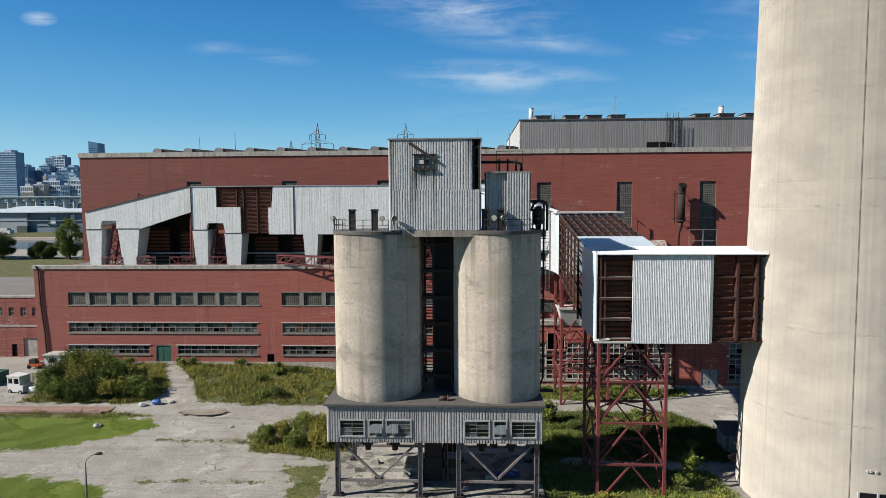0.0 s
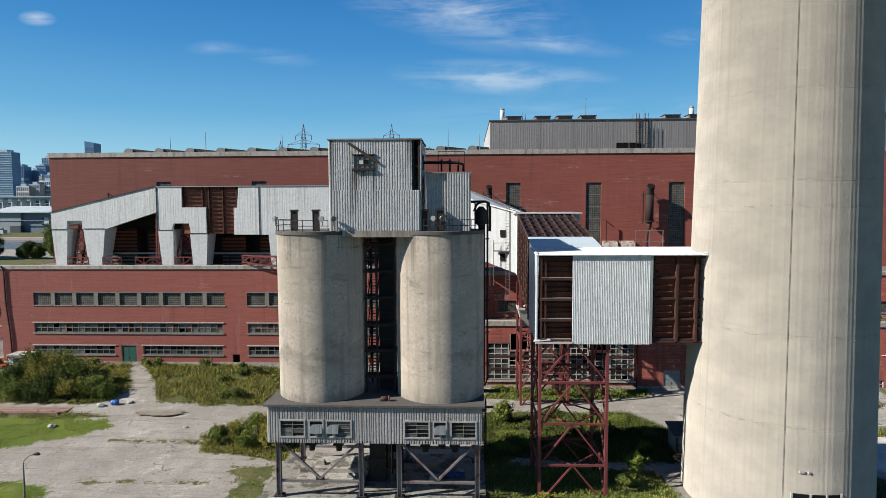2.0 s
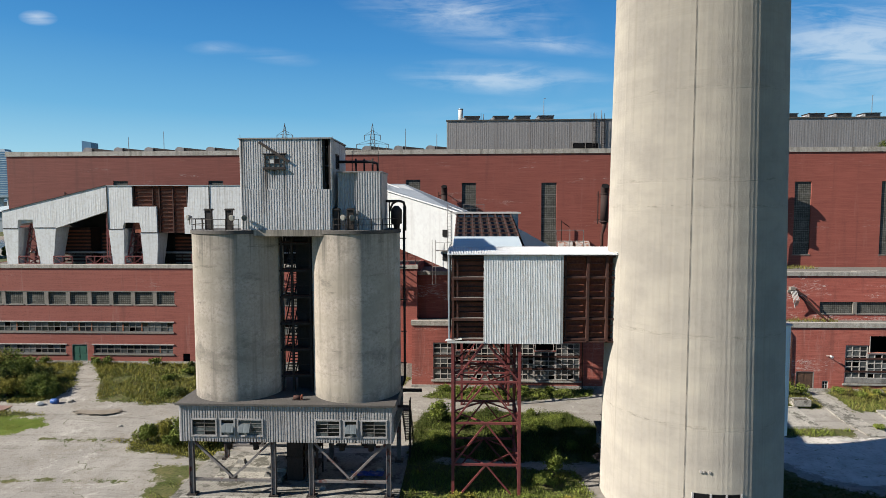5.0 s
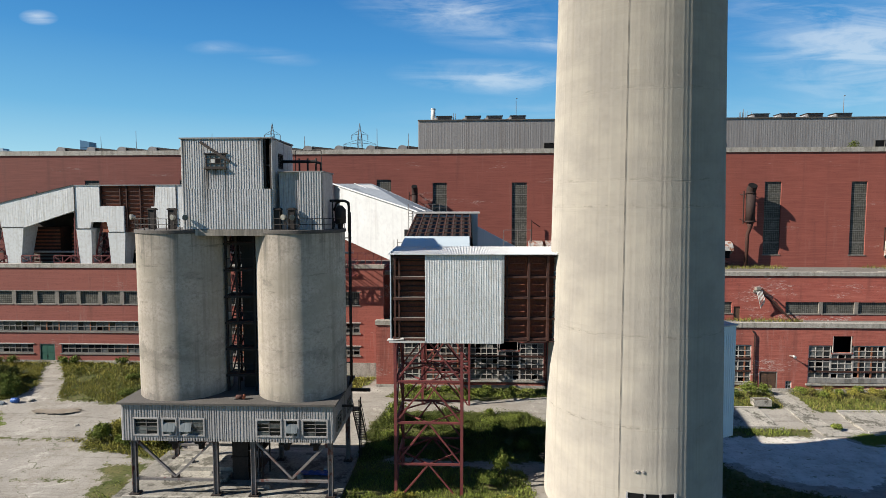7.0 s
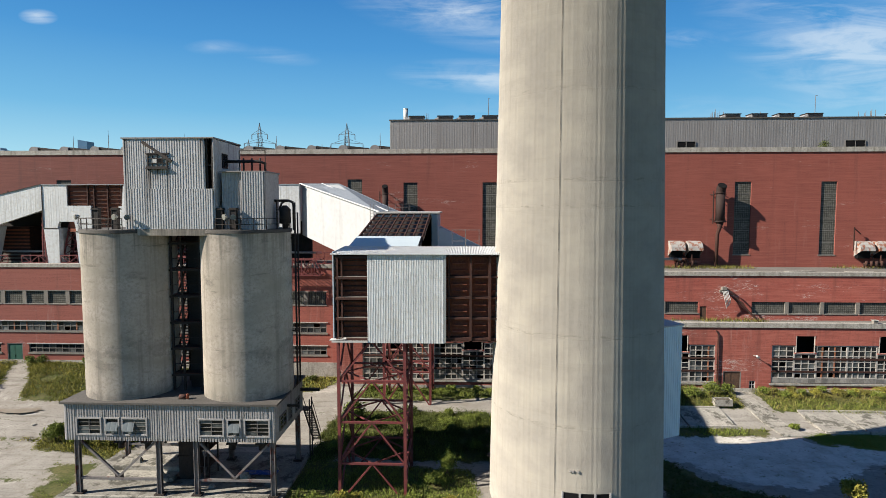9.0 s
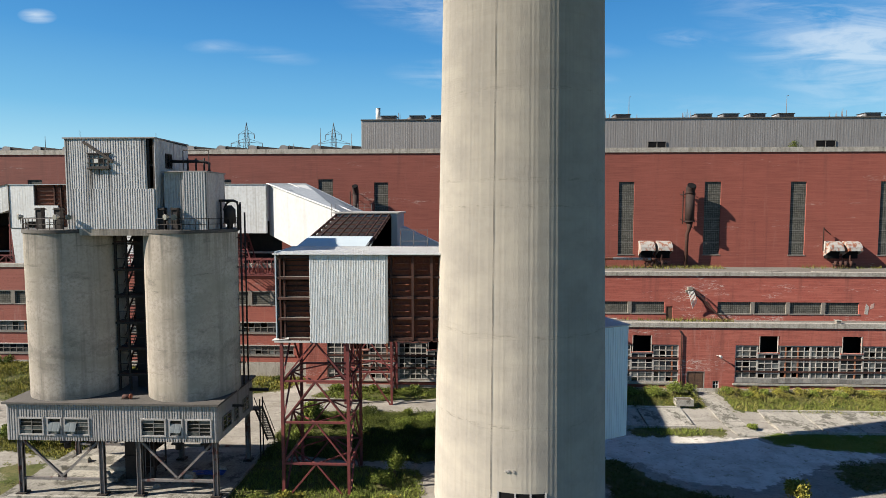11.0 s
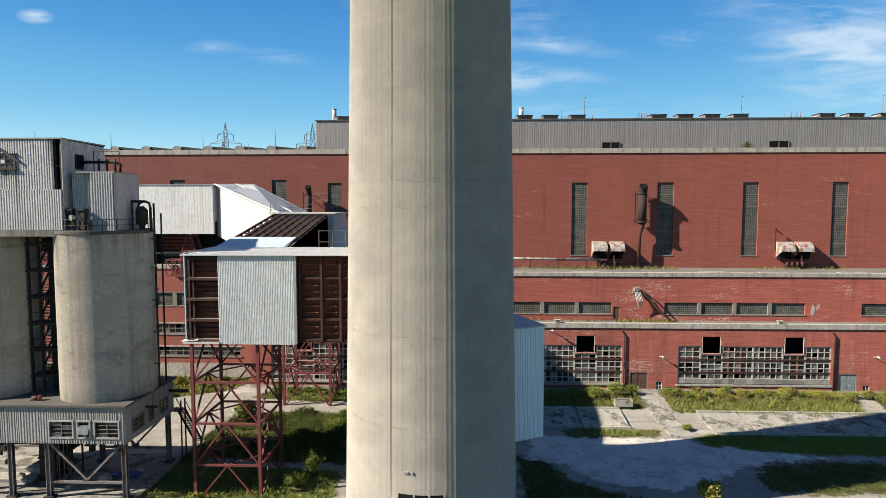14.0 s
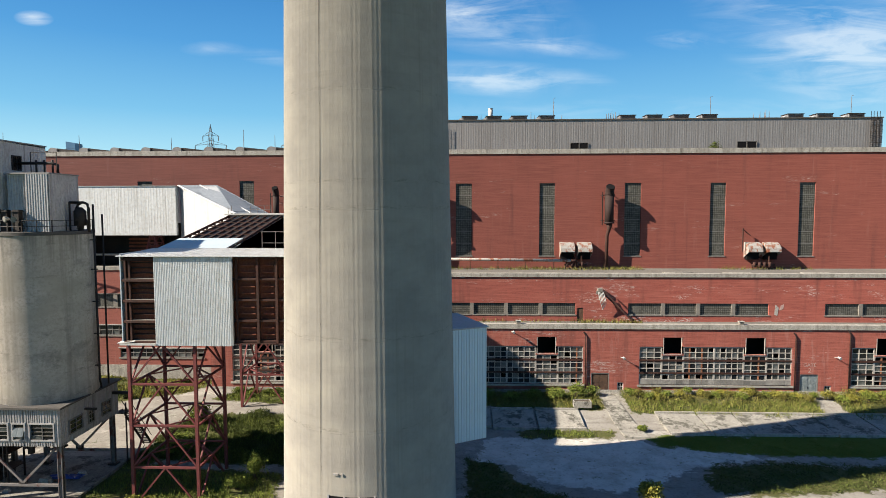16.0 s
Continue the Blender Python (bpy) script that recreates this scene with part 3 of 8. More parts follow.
def holed_wall(x0, x1, z0, z1, y0, thick, holes):
    """A wall along x whose front is at y0, with rectangular holes (x0, x1, z0, z1) right through it."""
    xs = sorted({x0, x1, *[v for h in holes for v in h[:2] if x0 < v < x1]})
    zs = sorted({z0, z1, *[v for h in holes for v in h[2:] if z0 < v < z1]})

    def solid(i, k):
        if not (0 <= i < len(xs) - 1 and 0 <= k < len(zs) - 1):
            return False
        cx, cz = (xs[i] + xs[i + 1]) / 2, (zs[k] + zs[k + 1]) / 2
        return not any(h[0] < cx < h[1] and h[2] < cz < h[3] for h in holes)

    verts, faces, y1 = [], [], y0 + thick

    def quad(*pts):
        verts.extend(pts)
        n = len(verts)
        faces.append((n - 4, n - 3, n - 2, n - 1))

    for i in range(len(xs) - 1):
        for k in range(len(zs) - 1):
            if not solid(i, k):
                continue
            a, b, c, d = xs[i], xs[i + 1], zs[k], zs[k + 1]
            quad((a, y0, c), (b, y0, c), (b, y0, d), (a, y0, d))
            quad((b, y1, c), (a, y1, c), (a, y1, d), (b, y1, d))
            if not solid(i - 1, k):
                quad((a, y1, c), (a, y0, c), (a, y0, d), (a, y1, d))
            if not solid(i + 1, k):
                quad((b, y0, c), (b, y1, c), (b, y1, d), (b, y0, d))
            if not solid(i, k - 1):
                quad((a, y1, c), (b, y1, c), (b, y0, c), (a, y0, c))
            if not solid(i, k + 1):
                quad((a, y0, d), (b, y0, d), (b, y1, d), (a, y1, d))
    return verts, faces


def shell(cx, cy, profile, seg=96, inner=None, cap=True):
    """A round tower from (radius, z) pairs."""
    verts, faces = [], []
    for r, z in profile:
        verts += [(cx + r * math.cos(2 * math.pi * i / seg), cy + r * math.sin(2 * math.pi * i / seg), z) for i in range(seg)]
    for k in range(len(profile) - 1):
        a = k * seg
        faces += [(a + i, a + (i + 1) % seg, a + seg + (i + 1) % seg, a + seg + i) for i in range(seg)]
    if cap:
        faces.append(tuple(range(seg))[::-1])
        faces.append(tuple(range(len(verts) - seg, len(verts))))
    return verts, faces


def smooth(ob, edge=35):
    for p in ob.data.polygons:
        p.use_smooth = True
    ob.data.set_sharp_from_angle(angle=radians(edge))
    return ob


def ease(a, b, v):
    t = min(max((v - a) / (b - a), 0.0), 1.0)
    return t * t * (3 - 2 * t)


def land(x, y):
    """The height of the ground."""
    z = 2.0 * (1 - ease(-35, -5, x)) * ease(62, 92, y) * (1 - ease(130, 220, y))
    z -= 1.2 * ease(38, 48, x) * ease(50, 62, y) * (1 - ease(78, 88, y))
    return z


# ---- ground ----
ZONES = [  # polygons in plan: kind (0 lawn, 1 weedy grass, 2 pale concrete), softness, corners
    (0, 2.6, ((-100, 73.6), (-63, 72.8), (-47, 73.2), (-40, 72.4), (-39, 70.4), (-42.5, 67.3), (-48, 64.8), (-54, 63.6), (-100, 60))),
    (0, 2.6, ((-100, 60), (-60, 58.5), (-48.5, 57.8), (-40, 56.8), (-36, 55), (-33, 51), (-32, 40), (-100, 30))),
    (1, 1.6, ((-62, 77.6), (-47, 77.2), (-43.5, 78.6), (-43.5, 83), (-48, 90), (-50, 94.6), (-63, 94.6))),
    (1, 1.8, ((-48.5, 94.6), (-45.5, 91), (-41, 85), (-37.5, 78.6), (-30, 77.4), (-16, 79), (-6, 83), (3, 88), (5, 94.6))),
    (1, 1.5, ((-26.5, 68.6), (-14, 68.6), (-13, 62), (-25, 64.6))),
    (1, 1.6, ((9, 64), (20, 63), (29, 63), (32, 70), (27, 78.5), (15, 79), (8, 78), (6.5, 70))),
    (1, 1.4, ((7.4, 50), (24.5, 50), (26, 56), (25, 61), (15, 62), (7.6, 63))),
    (1, 1.2, ((7, 84.5), (18, 83), (32, 85.5), (33, 89.2), (10, 89.2))),
    (1, 1.0, ((50, 83.5), (63.5, 83.2), (64.3, 89.2), (40, 89.2), (44, 84))),
    (1, 1.0, ((67, 82.5), (93, 80.5), (94.5, 89.2), (67, 89.2))),
    (1, 1.0, ((96.5, 80.5), (140, 80.5), (140, 89.2), (97, 89.2))),
    (0, 2.2, ((66.6, 75.4), (67.2, 72.6), (75, 70.6), (84, 69.6), (140, 70), (140, 76), (92, 76.2))),
    (1, 2.6, ((72, 67), (78, 67.8), (95, 67), (140, 67), (140, 63), (90, 62), (80, 60.5), (70, 60), (69, 63))),
    (1, 2.0, ((44, 67), (47, 67), (49.5, 62.5), (55, 58), (60, 52), (60, 45), (44, 45))),
    (1, 1.6, ((51, 77.2), (63.5, 77.2), (62.5, 74.8), (51, 74.2))),
    (1, 0.9, ((-100, 74.2), (-46, 74.6), (-41, 73.6), (-46, 72.6), (-100, 72.8))),
    (1, 0.6, ((-37, 66.6), (-26, 66.5), (-26, 67.2), (-37, 67.4))),
    (1, 0.6, ((-34, 56.7), (-15, 56.9), (-15, 57.5), (-34, 57.4))),
    # weeds that also darken the ground for the shade beside the base house
    (1, 0.8, ((6.9, 51), (10, 51), (10, 68), (7.2, 68))),
    (1, 1.2, ((-20, 61), (-14.5, 61), (-14.5, 52), (-17, 53), (-18, 57))),
    # next three: unseen outer ground, made dark to cut bounce onto shaded walls
    (1, 4.0, ((-600, -600), (700, -600), (700, 49), (34, 49), (30, 44), (-30, 44), (-34, 46), (-600, 46))),
    (1, 4.0, ((114, 38), (700, 38), (700, 300), (172, 300), (172, 76), (114, 76))),
    (1, 4.0, ((-600, 38), (-108, 38), (-112, 92), (-600, 100))),
    (1, 6.0, ((-1500, 385), (-60, 385), (-60, 1900), (-1500, 1900))),
    (1, 3.0, ((-400, 120), (-80, 122), (-95, 200), (-180, 330), (-600, 380))),
    (2, 2.4, ((46, 71), (52, 62.5), (60, 60.5), (72, 67.5), (80, 69), (66, 73), (47, 74))),
    (2, 1.6, ((45, 66.5), (52, 66.5), (66, 69.5), (66.5, 74), (47, 74.5))),
]


def inside(x, y, poly):
    """Signed distance to a polygon, positive within."""
    best, odd = 1e9, False
    for (ax, ay), (bx, by) in zip(poly, poly[1:] + poly[:1]):
        t = min(max(((x - ax) * (bx - ax) + (y - ay) * (by - ay)) / max((bx - ax) ** 2 + (by - ay) ** 2, 1e-9), 0), 1)
        best = min(best, math.hypot(x - ax - t * (bx - ax), y - ay - t * (by - ay)))
        if (ay > y) != (by > y) and x < ax + (y - ay) / (by - ay) * (bx - ax):
            odd = not odd
    return best if odd else -best


CELLS = {}


def cover_near(x, y):
    """The ground cover, looked up on a fine grid."""
    key = (round(x / 0.3), round(y / 0.3))
    if key not in CELLS:
        CELLS[key] = cover(key[0] * 0.3, key[1] * 0.3)
    return CELLS[key]


def cover(x, y):
    c = [0.0, 0.0, 0.0]
    for kind, soft, poly in ZONES:
        xs, ys = [p[0] for p in poly], [p[1] for p in poly]
        if min(xs) - 4 < x < max(xs) + 4 and min(ys) - 4 < y < max(ys) + 4:
            c[kind] = max(c[kind], ease(-soft, soft, inside(x, y, poly)))
    return c


def ground_material():
    m = bpy.data.materials.new("yard_ground")
    m.use_nodes = True
    N, L = m.node_tree.nodes, m.node_tree.links
    b = N["Principled BSDF"]
    b.inputs["Roughness"].default_value = 0.95
    b.inputs["Specular IOR Level"].default_value = 0.2
    tc = N.new("ShaderNodeTexCoord")
    at = N.new("ShaderNodeAttribute")
    at.attribute_name = "cover"
    sp = N.new("ShaderNodeSeparateColor")
    L.new(at.outputs["Color"], sp.inputs[0])

    def nz(scale, detail=6, rough=0.65, off=0.0, dist=0.0):
        mp = N.new("ShaderNodeMapping")
        mp.inputs["Location"].default_value = (off, off, off)
        L.new(tc.outputs["Object"], mp.inputs[0])
        t = N.new("ShaderNodeTexNoise")
        for k, v in (("Scale", scale), ("Detail", detail), ("Roughness", rough), ("Distortion", dist)):
            t.inputs[k].default_value = v
        L.new(mp.outputs[0], t.inputs["Vector"])
        return t.outputs[0]

    def rng(v, lo, hi):
        r = N.new("ShaderNodeMapRange")
        r.inputs[1].default_value, r.inputs[2].default_value = lo, hi
        L.new(v, r.inputs[0])
        return r.outputs[0]

    def mix(f, a, c):
        x = N.new("ShaderNodeMixRGB")
        L.new(f, x.inputs[0])
        for k, v in ((1, a), (2, c)):
            if isinstance(v, tuple):
                x.inputs[k].default_value = hexa(v)
            else:
                L.new(v, x.inputs[k])
        return x.outputs[0]

    def ragged(v, noise_v, amount=1.0):
        a = N.new("ShaderNodeMath")
        a.operation = "MULTIPLY_ADD"
        L.new(noise_v, a.inputs[0])
        a.inputs[1].default_value = amount
        a.inputs[2].default_value = -amount / 2
        s = N.new("ShaderNodeMath")
        s.operation = "ADD"
        L.new(v, s.inputs[0])
        L.new(a.outputs[0], s.inputs[1])
        return rng(s.outputs[0], 0.44, 0.56)

    def times(a, c):
        x = N.new("ShaderNodeMath")
        x.operation = "MULTIPLY"
        L.new(a, x.inputs[0])
        L.new(c, x.inputs[1])
        return x.outputs[0]

    gravel = mix(rng(nz(0.12), 0.35, 0.65), (0.244, 0.227, 0.203), (0.318, 0.299, 0.268))
    gravel = mix(rng(nz(0.35, 9, 0.75, 3), 0.50, 0.62), gravel, (0.230, 0.208, 0.178))
    gravel = mix(rng(nz(0.16, 9, 0.78, 51, 0.6), 0.56, 0.63), gravel, (0.390, 0.370, 0.334))
    gravel = mix(rng(nz(3.0, 5, 0.7, 5), 0.53, 0.72), gravel, (0.153, 0.140, 0.124))
    # dirt drawn out along the yard by wheels
    mp = N.new("ShaderNodeMapping")
    mp.inputs["Scale"].default_value = (0.035, 0.75, 1)
    mp.inputs["Rotation"].default_value = (0, 0, radians(-3))
    L.new(tc.outputs["Object"], mp.inputs[0])
    tr = N.new("ShaderNodeTexNoise")
    for k, v in (("Scale", 1.0), ("Detail", 8.0), ("Roughness", 0.7), ("Distortion", 0.4)):
        tr.inputs[k].default_value = v
    L.new(mp.outputs[0], tr.inputs["Vector"])
    gravel = mix(times(rng(tr.outputs[0], 0.52, 0.66), rng(nz(0.5, 6, 0.7, 61), 0.35, 0.6)), gravel, (0.144, 0.130, 0.112))
    # cracks and broken slab joints, weedy in part
    wob = N.new("ShaderNodeTexNoise")
    wob.inputs["Scale"].default_value, wob.inputs["Detail"].default_value = 0.7, 5
    L.new(tc.outputs["Object"], wob.inputs["Vector"])
    add = N.new("ShaderNodeVectorMath")
    add.operation = "MULTIPLY_ADD"
    L.new(wob.outputs["Color"], add.inputs[0])
    add.inputs[1].default_value = (2.2, 2.2, 0)
    L.new(tc.outputs["Object"], add.inputs[2])
    for sc, off, wid, lo, shade in (((0.11, 0.17, 1), 0.0, 0.008, 0.48, (0.110, 0.112, 0.072)), ((0.30, 0.42, 1), 5.0, 0.010, 0.54, (0.140, 0.130, 0.105))):
        mp = N.new("ShaderNodeMapping")
        mp.inputs["Scale"].default_value = sc
        mp.inputs["Location"].default_value = (off, off, 0)
        L.new(add.outputs[0], mp.inputs[0])
        vo = N.new("ShaderNodeTexVoronoi")
        vo.feature = "DISTANCE_TO_EDGE"
        vo.inputs["Scale"].default_value = 1.0
        L.new(mp.outputs[0], vo.inputs["Vector"])
        gravel = mix(times(rng(vo.outputs["Distance"], wid, wid * 0.2), rng(nz(0.3, 5, 0.7, 9 + off), lo, lo + 0.1)), gravel, shade)
    pale = mix(rng(nz(0.3, 8, 0.75, 8), 0.42, 0.62), (0.620, 0.594, 0.552), (0.440, 0.416, 0.376))
    pale = mix(rng(nz(1.6, 6, 0.75, 18), 0.56, 0.68), pale, (0.30, 0.28, 0.24))
    pale = mix(rng(nz(0.9, 9, 0.8, 28), 0.58, 0.64), pale, (0.20, 0.20, 0.13))
    lawn = mix(rng(nz(0.7, 8, 0.75, 12), 0.40, 0.62), (0.076, 0.116, 0.010), (0.112, 0.136, 0.018))
    lawn = mix(rng(nz(0.10, 5, 0.7, 2), 0.45, 0.65), lawn, (0.082, 0.118, 0.014))
    lawn = mix(rng(nz(4.0, 4, 0.7, 71), 0.50, 0.70), lawn, (0.066, 0.092, 0.012))
    lawn = mix(rng(nz(0.3, 7, 0.75, 77), 0.60, 0.68), lawn, (0.165, 0.15, 0.065))
    weed = mix(rng(nz(0.4, 8, 0.75, 14), 0.40, 0.62), (0.060, 0.075, 0.018), (0.125, 0.115, 0.045))
    weed = mix(rng(nz(3.5, 5, 0.7, 24), 0.50, 0.68), weed, (0.035, 0.04, 0.014))
    weed = mix(rng(nz(0.25, 7, 0.75, 21), 0.60, 0.68), weed, (0.22, 0.195, 0.15))
    col = mix(ragged(sp.outputs[2], nz(0.4, 8, 0.75, 31), 2.0), gravel, pale)
    col = mix(ragged(sp.outputs[1], nz(0.5, 9, 0.8, 33), 2.6), col, weed)
    col = mix(ragged(sp.outputs[0], nz(0.45, 9, 0.8, 35), 2.0), col, lawn)
    L.new(col, b.inputs["Base Color"])
    bp = N.new("ShaderNodeBump")
    bp.inputs["Strength"].default_value, bp.inputs["Distance"].default_value = 0.5, 0.15
    L.new(nz(2.5, 6, 0.7, 40), bp.inputs["Height"])
    L.new(bp.outputs[0], b.inputs["Normal"])
    return m


def lines(lo, hi, step, far):
    near = list(np.arange(lo, hi + 1e-6, step))
    out, d = [], step
    v = hi
    while v < far:
        d *= 1.35
        v += d
        out.append(v)
    back, d, v = [], step, lo
    while v > -far:
        d *= 1.35
        v -= d
        back.append(v)
    return back[::-1] + [float(n) for n in near] + out


def build_ground():
    xs, ys = lines(-80, 132, 0.9, 4200), lines(44, 96, 0.8, 4200)
    verts = [(x, y, land(x, y) + (0.10 * noise.noise(Vector((x * 0.35, y * 0.35, 0))) if -90 < x < 140 and 30 < y < 110 else 0)) for y in ys for x in xs]
    w = len(xs)
    faces = [(r * w + c, r * w + c + 1, (r + 1) * w + c + 1, (r + 1) * w + c) for r in range(len(ys) - 1) for c in range(w - 1)]
    ob = part("ground", (verts, faces), ground_material())
    tagged(ob, "cracked pale gravel yard with weedy grass patches", "ground", kind="structure")
    layer = ob.data.color_attributes.new("cover", "FLOAT_COLOR", "POINT")
    flat = np.ones((len(verts), 4))
    for i, (x, y, z) in enumerate(verts):
        flat[i, :3] = cover(x, y)
    layer.data.foreach_set("color", flat.ravel())
    for p in ob.data.polygons:
        p.use_smooth = True


build_ground()

# ---- power station: halls and annexes ----
MAIN_Y, PENT_Y, LEFT_Y, UP_Y, LOW_Y = 110.27, 113.8, 94.8, 96.6, 89.4


def framed_window(parent, x0, x1, z0, z1, y, cols, rows, glass="glass", frame_mat="frame_dark", bar_w=0.07, sections=1, setback=0.18, name="window", row_lines=()):
    """A window in a wall whose front is y: frame, glazing bars, one pane a section."""
    win = new(name)
    win.parent = parent
    yb = y + setback
    bm = bmesh.new()
    f = 0.12
    cuboid(bm, x0, x1, yb - 0.06, yb + 0.06, z0, z0 + f)
    cuboid(bm, x0, x1, yb - 0.06, yb + 0.06, z1 - f, z1)
    cuboid(bm, x0, x0 + f, yb - 0.06, yb + 0.06, z0 + f, z1 - f)
    cuboid(bm, x1 - f, x1, yb - 0.06, yb + 0.06, z0 + f, z1 - f)
    part("window_frame", bm, frame_mat, win)
    for i in range(1, cols):
        x = x0 + (x1 - x0) * i / cols
        part("glazing_bar", boxed(x - bar_w / 2, x + bar_w / 2, yb - 0.05, yb + 0.05, z0 + f, z1 - f), frame_mat, win)
    for k in range(1, rows):
        z = z0 + (z1 - z0) * k / rows
        h = bar_w * (2.2 if k in row_lines else 1)
        part("glazing_bar", boxed(x0 + f, x1 - f, yb - 0.055, yb + 0.055, z - h / 2, z + h / 2), frame_mat, win)
    for i in range(sections):
        a, b = x0 + (x1 - x0) * i / sections, x0 + (x1 - x0) * (i + 1) / sections
        part("pane", boxed(a + 0.01, b - 0.01, yb + 0.01, yb + 0.03, z0 + f * 0.5, z1 - f * 0.5), glass, win)
    return win


def steel_window(parent, x0, x1, z0, z1, y, cols, rows, rng, boards=False, steel="frame"):
    """A steel-framed bay of single panes: dusty, black where they are gone, boarded along the foot in places."""
    win = new("window")
    win.parent = parent
    yb, f = y + 0.16, 0.13
    bm = bmesh.new()
    cuboid(bm, x0, x1, yb - 0.07, yb + 0.07, z0, z0 + f)
    cuboid(bm, x0, x1, yb - 0.07, yb + 0.07, z1 - f, z1)
    cuboid(bm, x0, x0 + f, yb - 0.07, yb + 0.07, z0 + f, z1 - f)
    cuboid(bm, x1 - f, x1, yb - 0.07, yb + 0.07, z0 + f, z1 - f)
    part("window_frame", bm, steel, win)
    cw, rh = (x1 - x0) / cols, (z1 - z0) / rows
    for i in range(1, cols):
        x = x0 + cw * i
        rusty = rng.random() < 0.12
        w = 0.2 if rusty else 0.11
        part("glazing_bar", boxed(x - w / 2, x + w / 2, yb - 0.06, yb + 0.05, z0 + f, z1 - f), "rust_orange" if rusty else steel, win)
    for k in range(1, rows):
        z = z0 + rh * k
        part("glazing_bar", boxed(x0 + f, x1 - f, yb - 0.066, yb + 0.056, z - 0.055, z + 0.055), steel, win)
    for i in range(cols):
        for k in range(rows):
            r = rng.random()
            if boards and k == 0:
                part("board", boxed(x0 + cw * i + 0.02, x0 + cw * (i + 1) - 0.02, yb - 0.1, yb - 0.075, z0 + 0.04, z0 + rh - 0.05), "board", win)
            elif r < 0.93:
                part("pane", boxed(x0 + cw * i + 0.05, x0 + cw * (i + 1) - 0.05, yb + 0.01, yb + 0.025, z0 + rh * k + 0.05, z0 + rh * (k + 1) - 0.05), "pane_grey" if r < 0.5 else "pane_black", win)
    return win


def block_window(parent, x0, x1, z0, z1, y, rows=1, setback=0.2):
    """Glass-block window, in rows of panels."""
    win = new("window")
    win.parent = parent
    h = (z1 - z0) / rows
    for k in range(rows + 1):
        z = z0 + k * h
        part("transom", boxed(x0, x1, y + setback - 0.03, y + setback + 0.1, max(z - 0.05, z0), min(z + 0.05, z1)), "frame_dark", win)
    for k in range(rows):
        part("pane", boxed(x0, x1, y + setback, y + setback + 0.12, z0 + k * h + 0.05, z0 + (k + 1) * h - 0.05), "block", win)
    part("window_sill", boxed(x0 - 0.15, x1 + 0.15, y - 0.08, y + setback, z0 - 0.16, z0), "pier", win)
    return win


def double_door(parent, x0, x1, z0, z1, y, material, open_gap=0.0):
    d = new("door")
    d.parent = parent
    mid = (x0 + x1) / 2
    part("door_frame", holed_wall(x0, x1, z0, z1, y + 0.02, 0.2, [(x0 + 0.12, x1 - 0.12, z0 - 1, z1 - 0.12)]), "frame_dark", d)
    for a, b in ((x0 + 0.13, mid - 0.015), (mid + 0.015, x1 - 0.13)):
        bm = boxed(a, b, y + 0.12, y + 0.18, z0 + 0.02, z1 - 0.13)
        for zc in (0.28, 0.68):
            h = (z1 - z0) * 0.16
            zz = z0 + (z1 - z0) * zc
            cuboid(bm, a + 0.15, b - 0.15, y + 0.10, y + 0.13, zz - h, zz + h)
        part("door_leaf", bm, material, d)
    part("handle", boxed(mid - 0.16, mid - 0.10, y + 0.06, y + 0.12, z0 + 0.95, z0 + 1.2), "dark_steel", d)
    return d


# main hall
hall = thing("main_hall", "long red painted brick power station hall with concrete parapet", "building")
tall = [(12.8, 15.4), (27.4, 30.2), (42.4, 45.3), (57.6, 60.4), (72.95, 75.9), (88.2, 91.0), (103.95, 106.75), (119.5, 122.3)]
high = [(-53.1, -50.3), (-34.8, -32.0), (-16.8, -14.0), (2.4, 5.1)]
hall_holes = [(a, b, 18.9, 32.1) for a, b in tall] + [(a, b, 26.0, 32.7) for a, b in high]
part("wall", holed_wall(-73.7, 170, 0, 37.4, MAIN_Y, 0.8, hall_holes), "brick", hall)
part("side_wall", boxed(-73.7, -72.9, MAIN_Y + 0.8, 175, 0, 37.4), "brick", hall)
part("back_wall", boxed(-72.9, 170, 174.2, 175, 0, 37.4), "brick", hall)
part("end_wall", boxed(169.2, 170, MAIN_Y + 0.8, 174.2, 0, 37.4), "brick", hall)
part("roof", boxed(-72.9, 169.2, MAIN_Y + 0.8, 174.2, 36.9, 37.2), "roof", hall)
for a, b in tall:
    block_window(hall, a, b, 18.9, 32.1, MAIN_Y, 6)
for a, b in high:
    block_window(hall, a, b, 26.0, 32.7, MAIN_Y, 3)
x = -73.85
k = 0
while x < 170:
    step = 6.1
    part("coping", boxed(x + 0.01, min(x + step, 170.1) - 0.01, MAIN_Y - 0.16, MAIN_Y + 1.0, 37.4, 38.25), "coping", hall)
    x += step

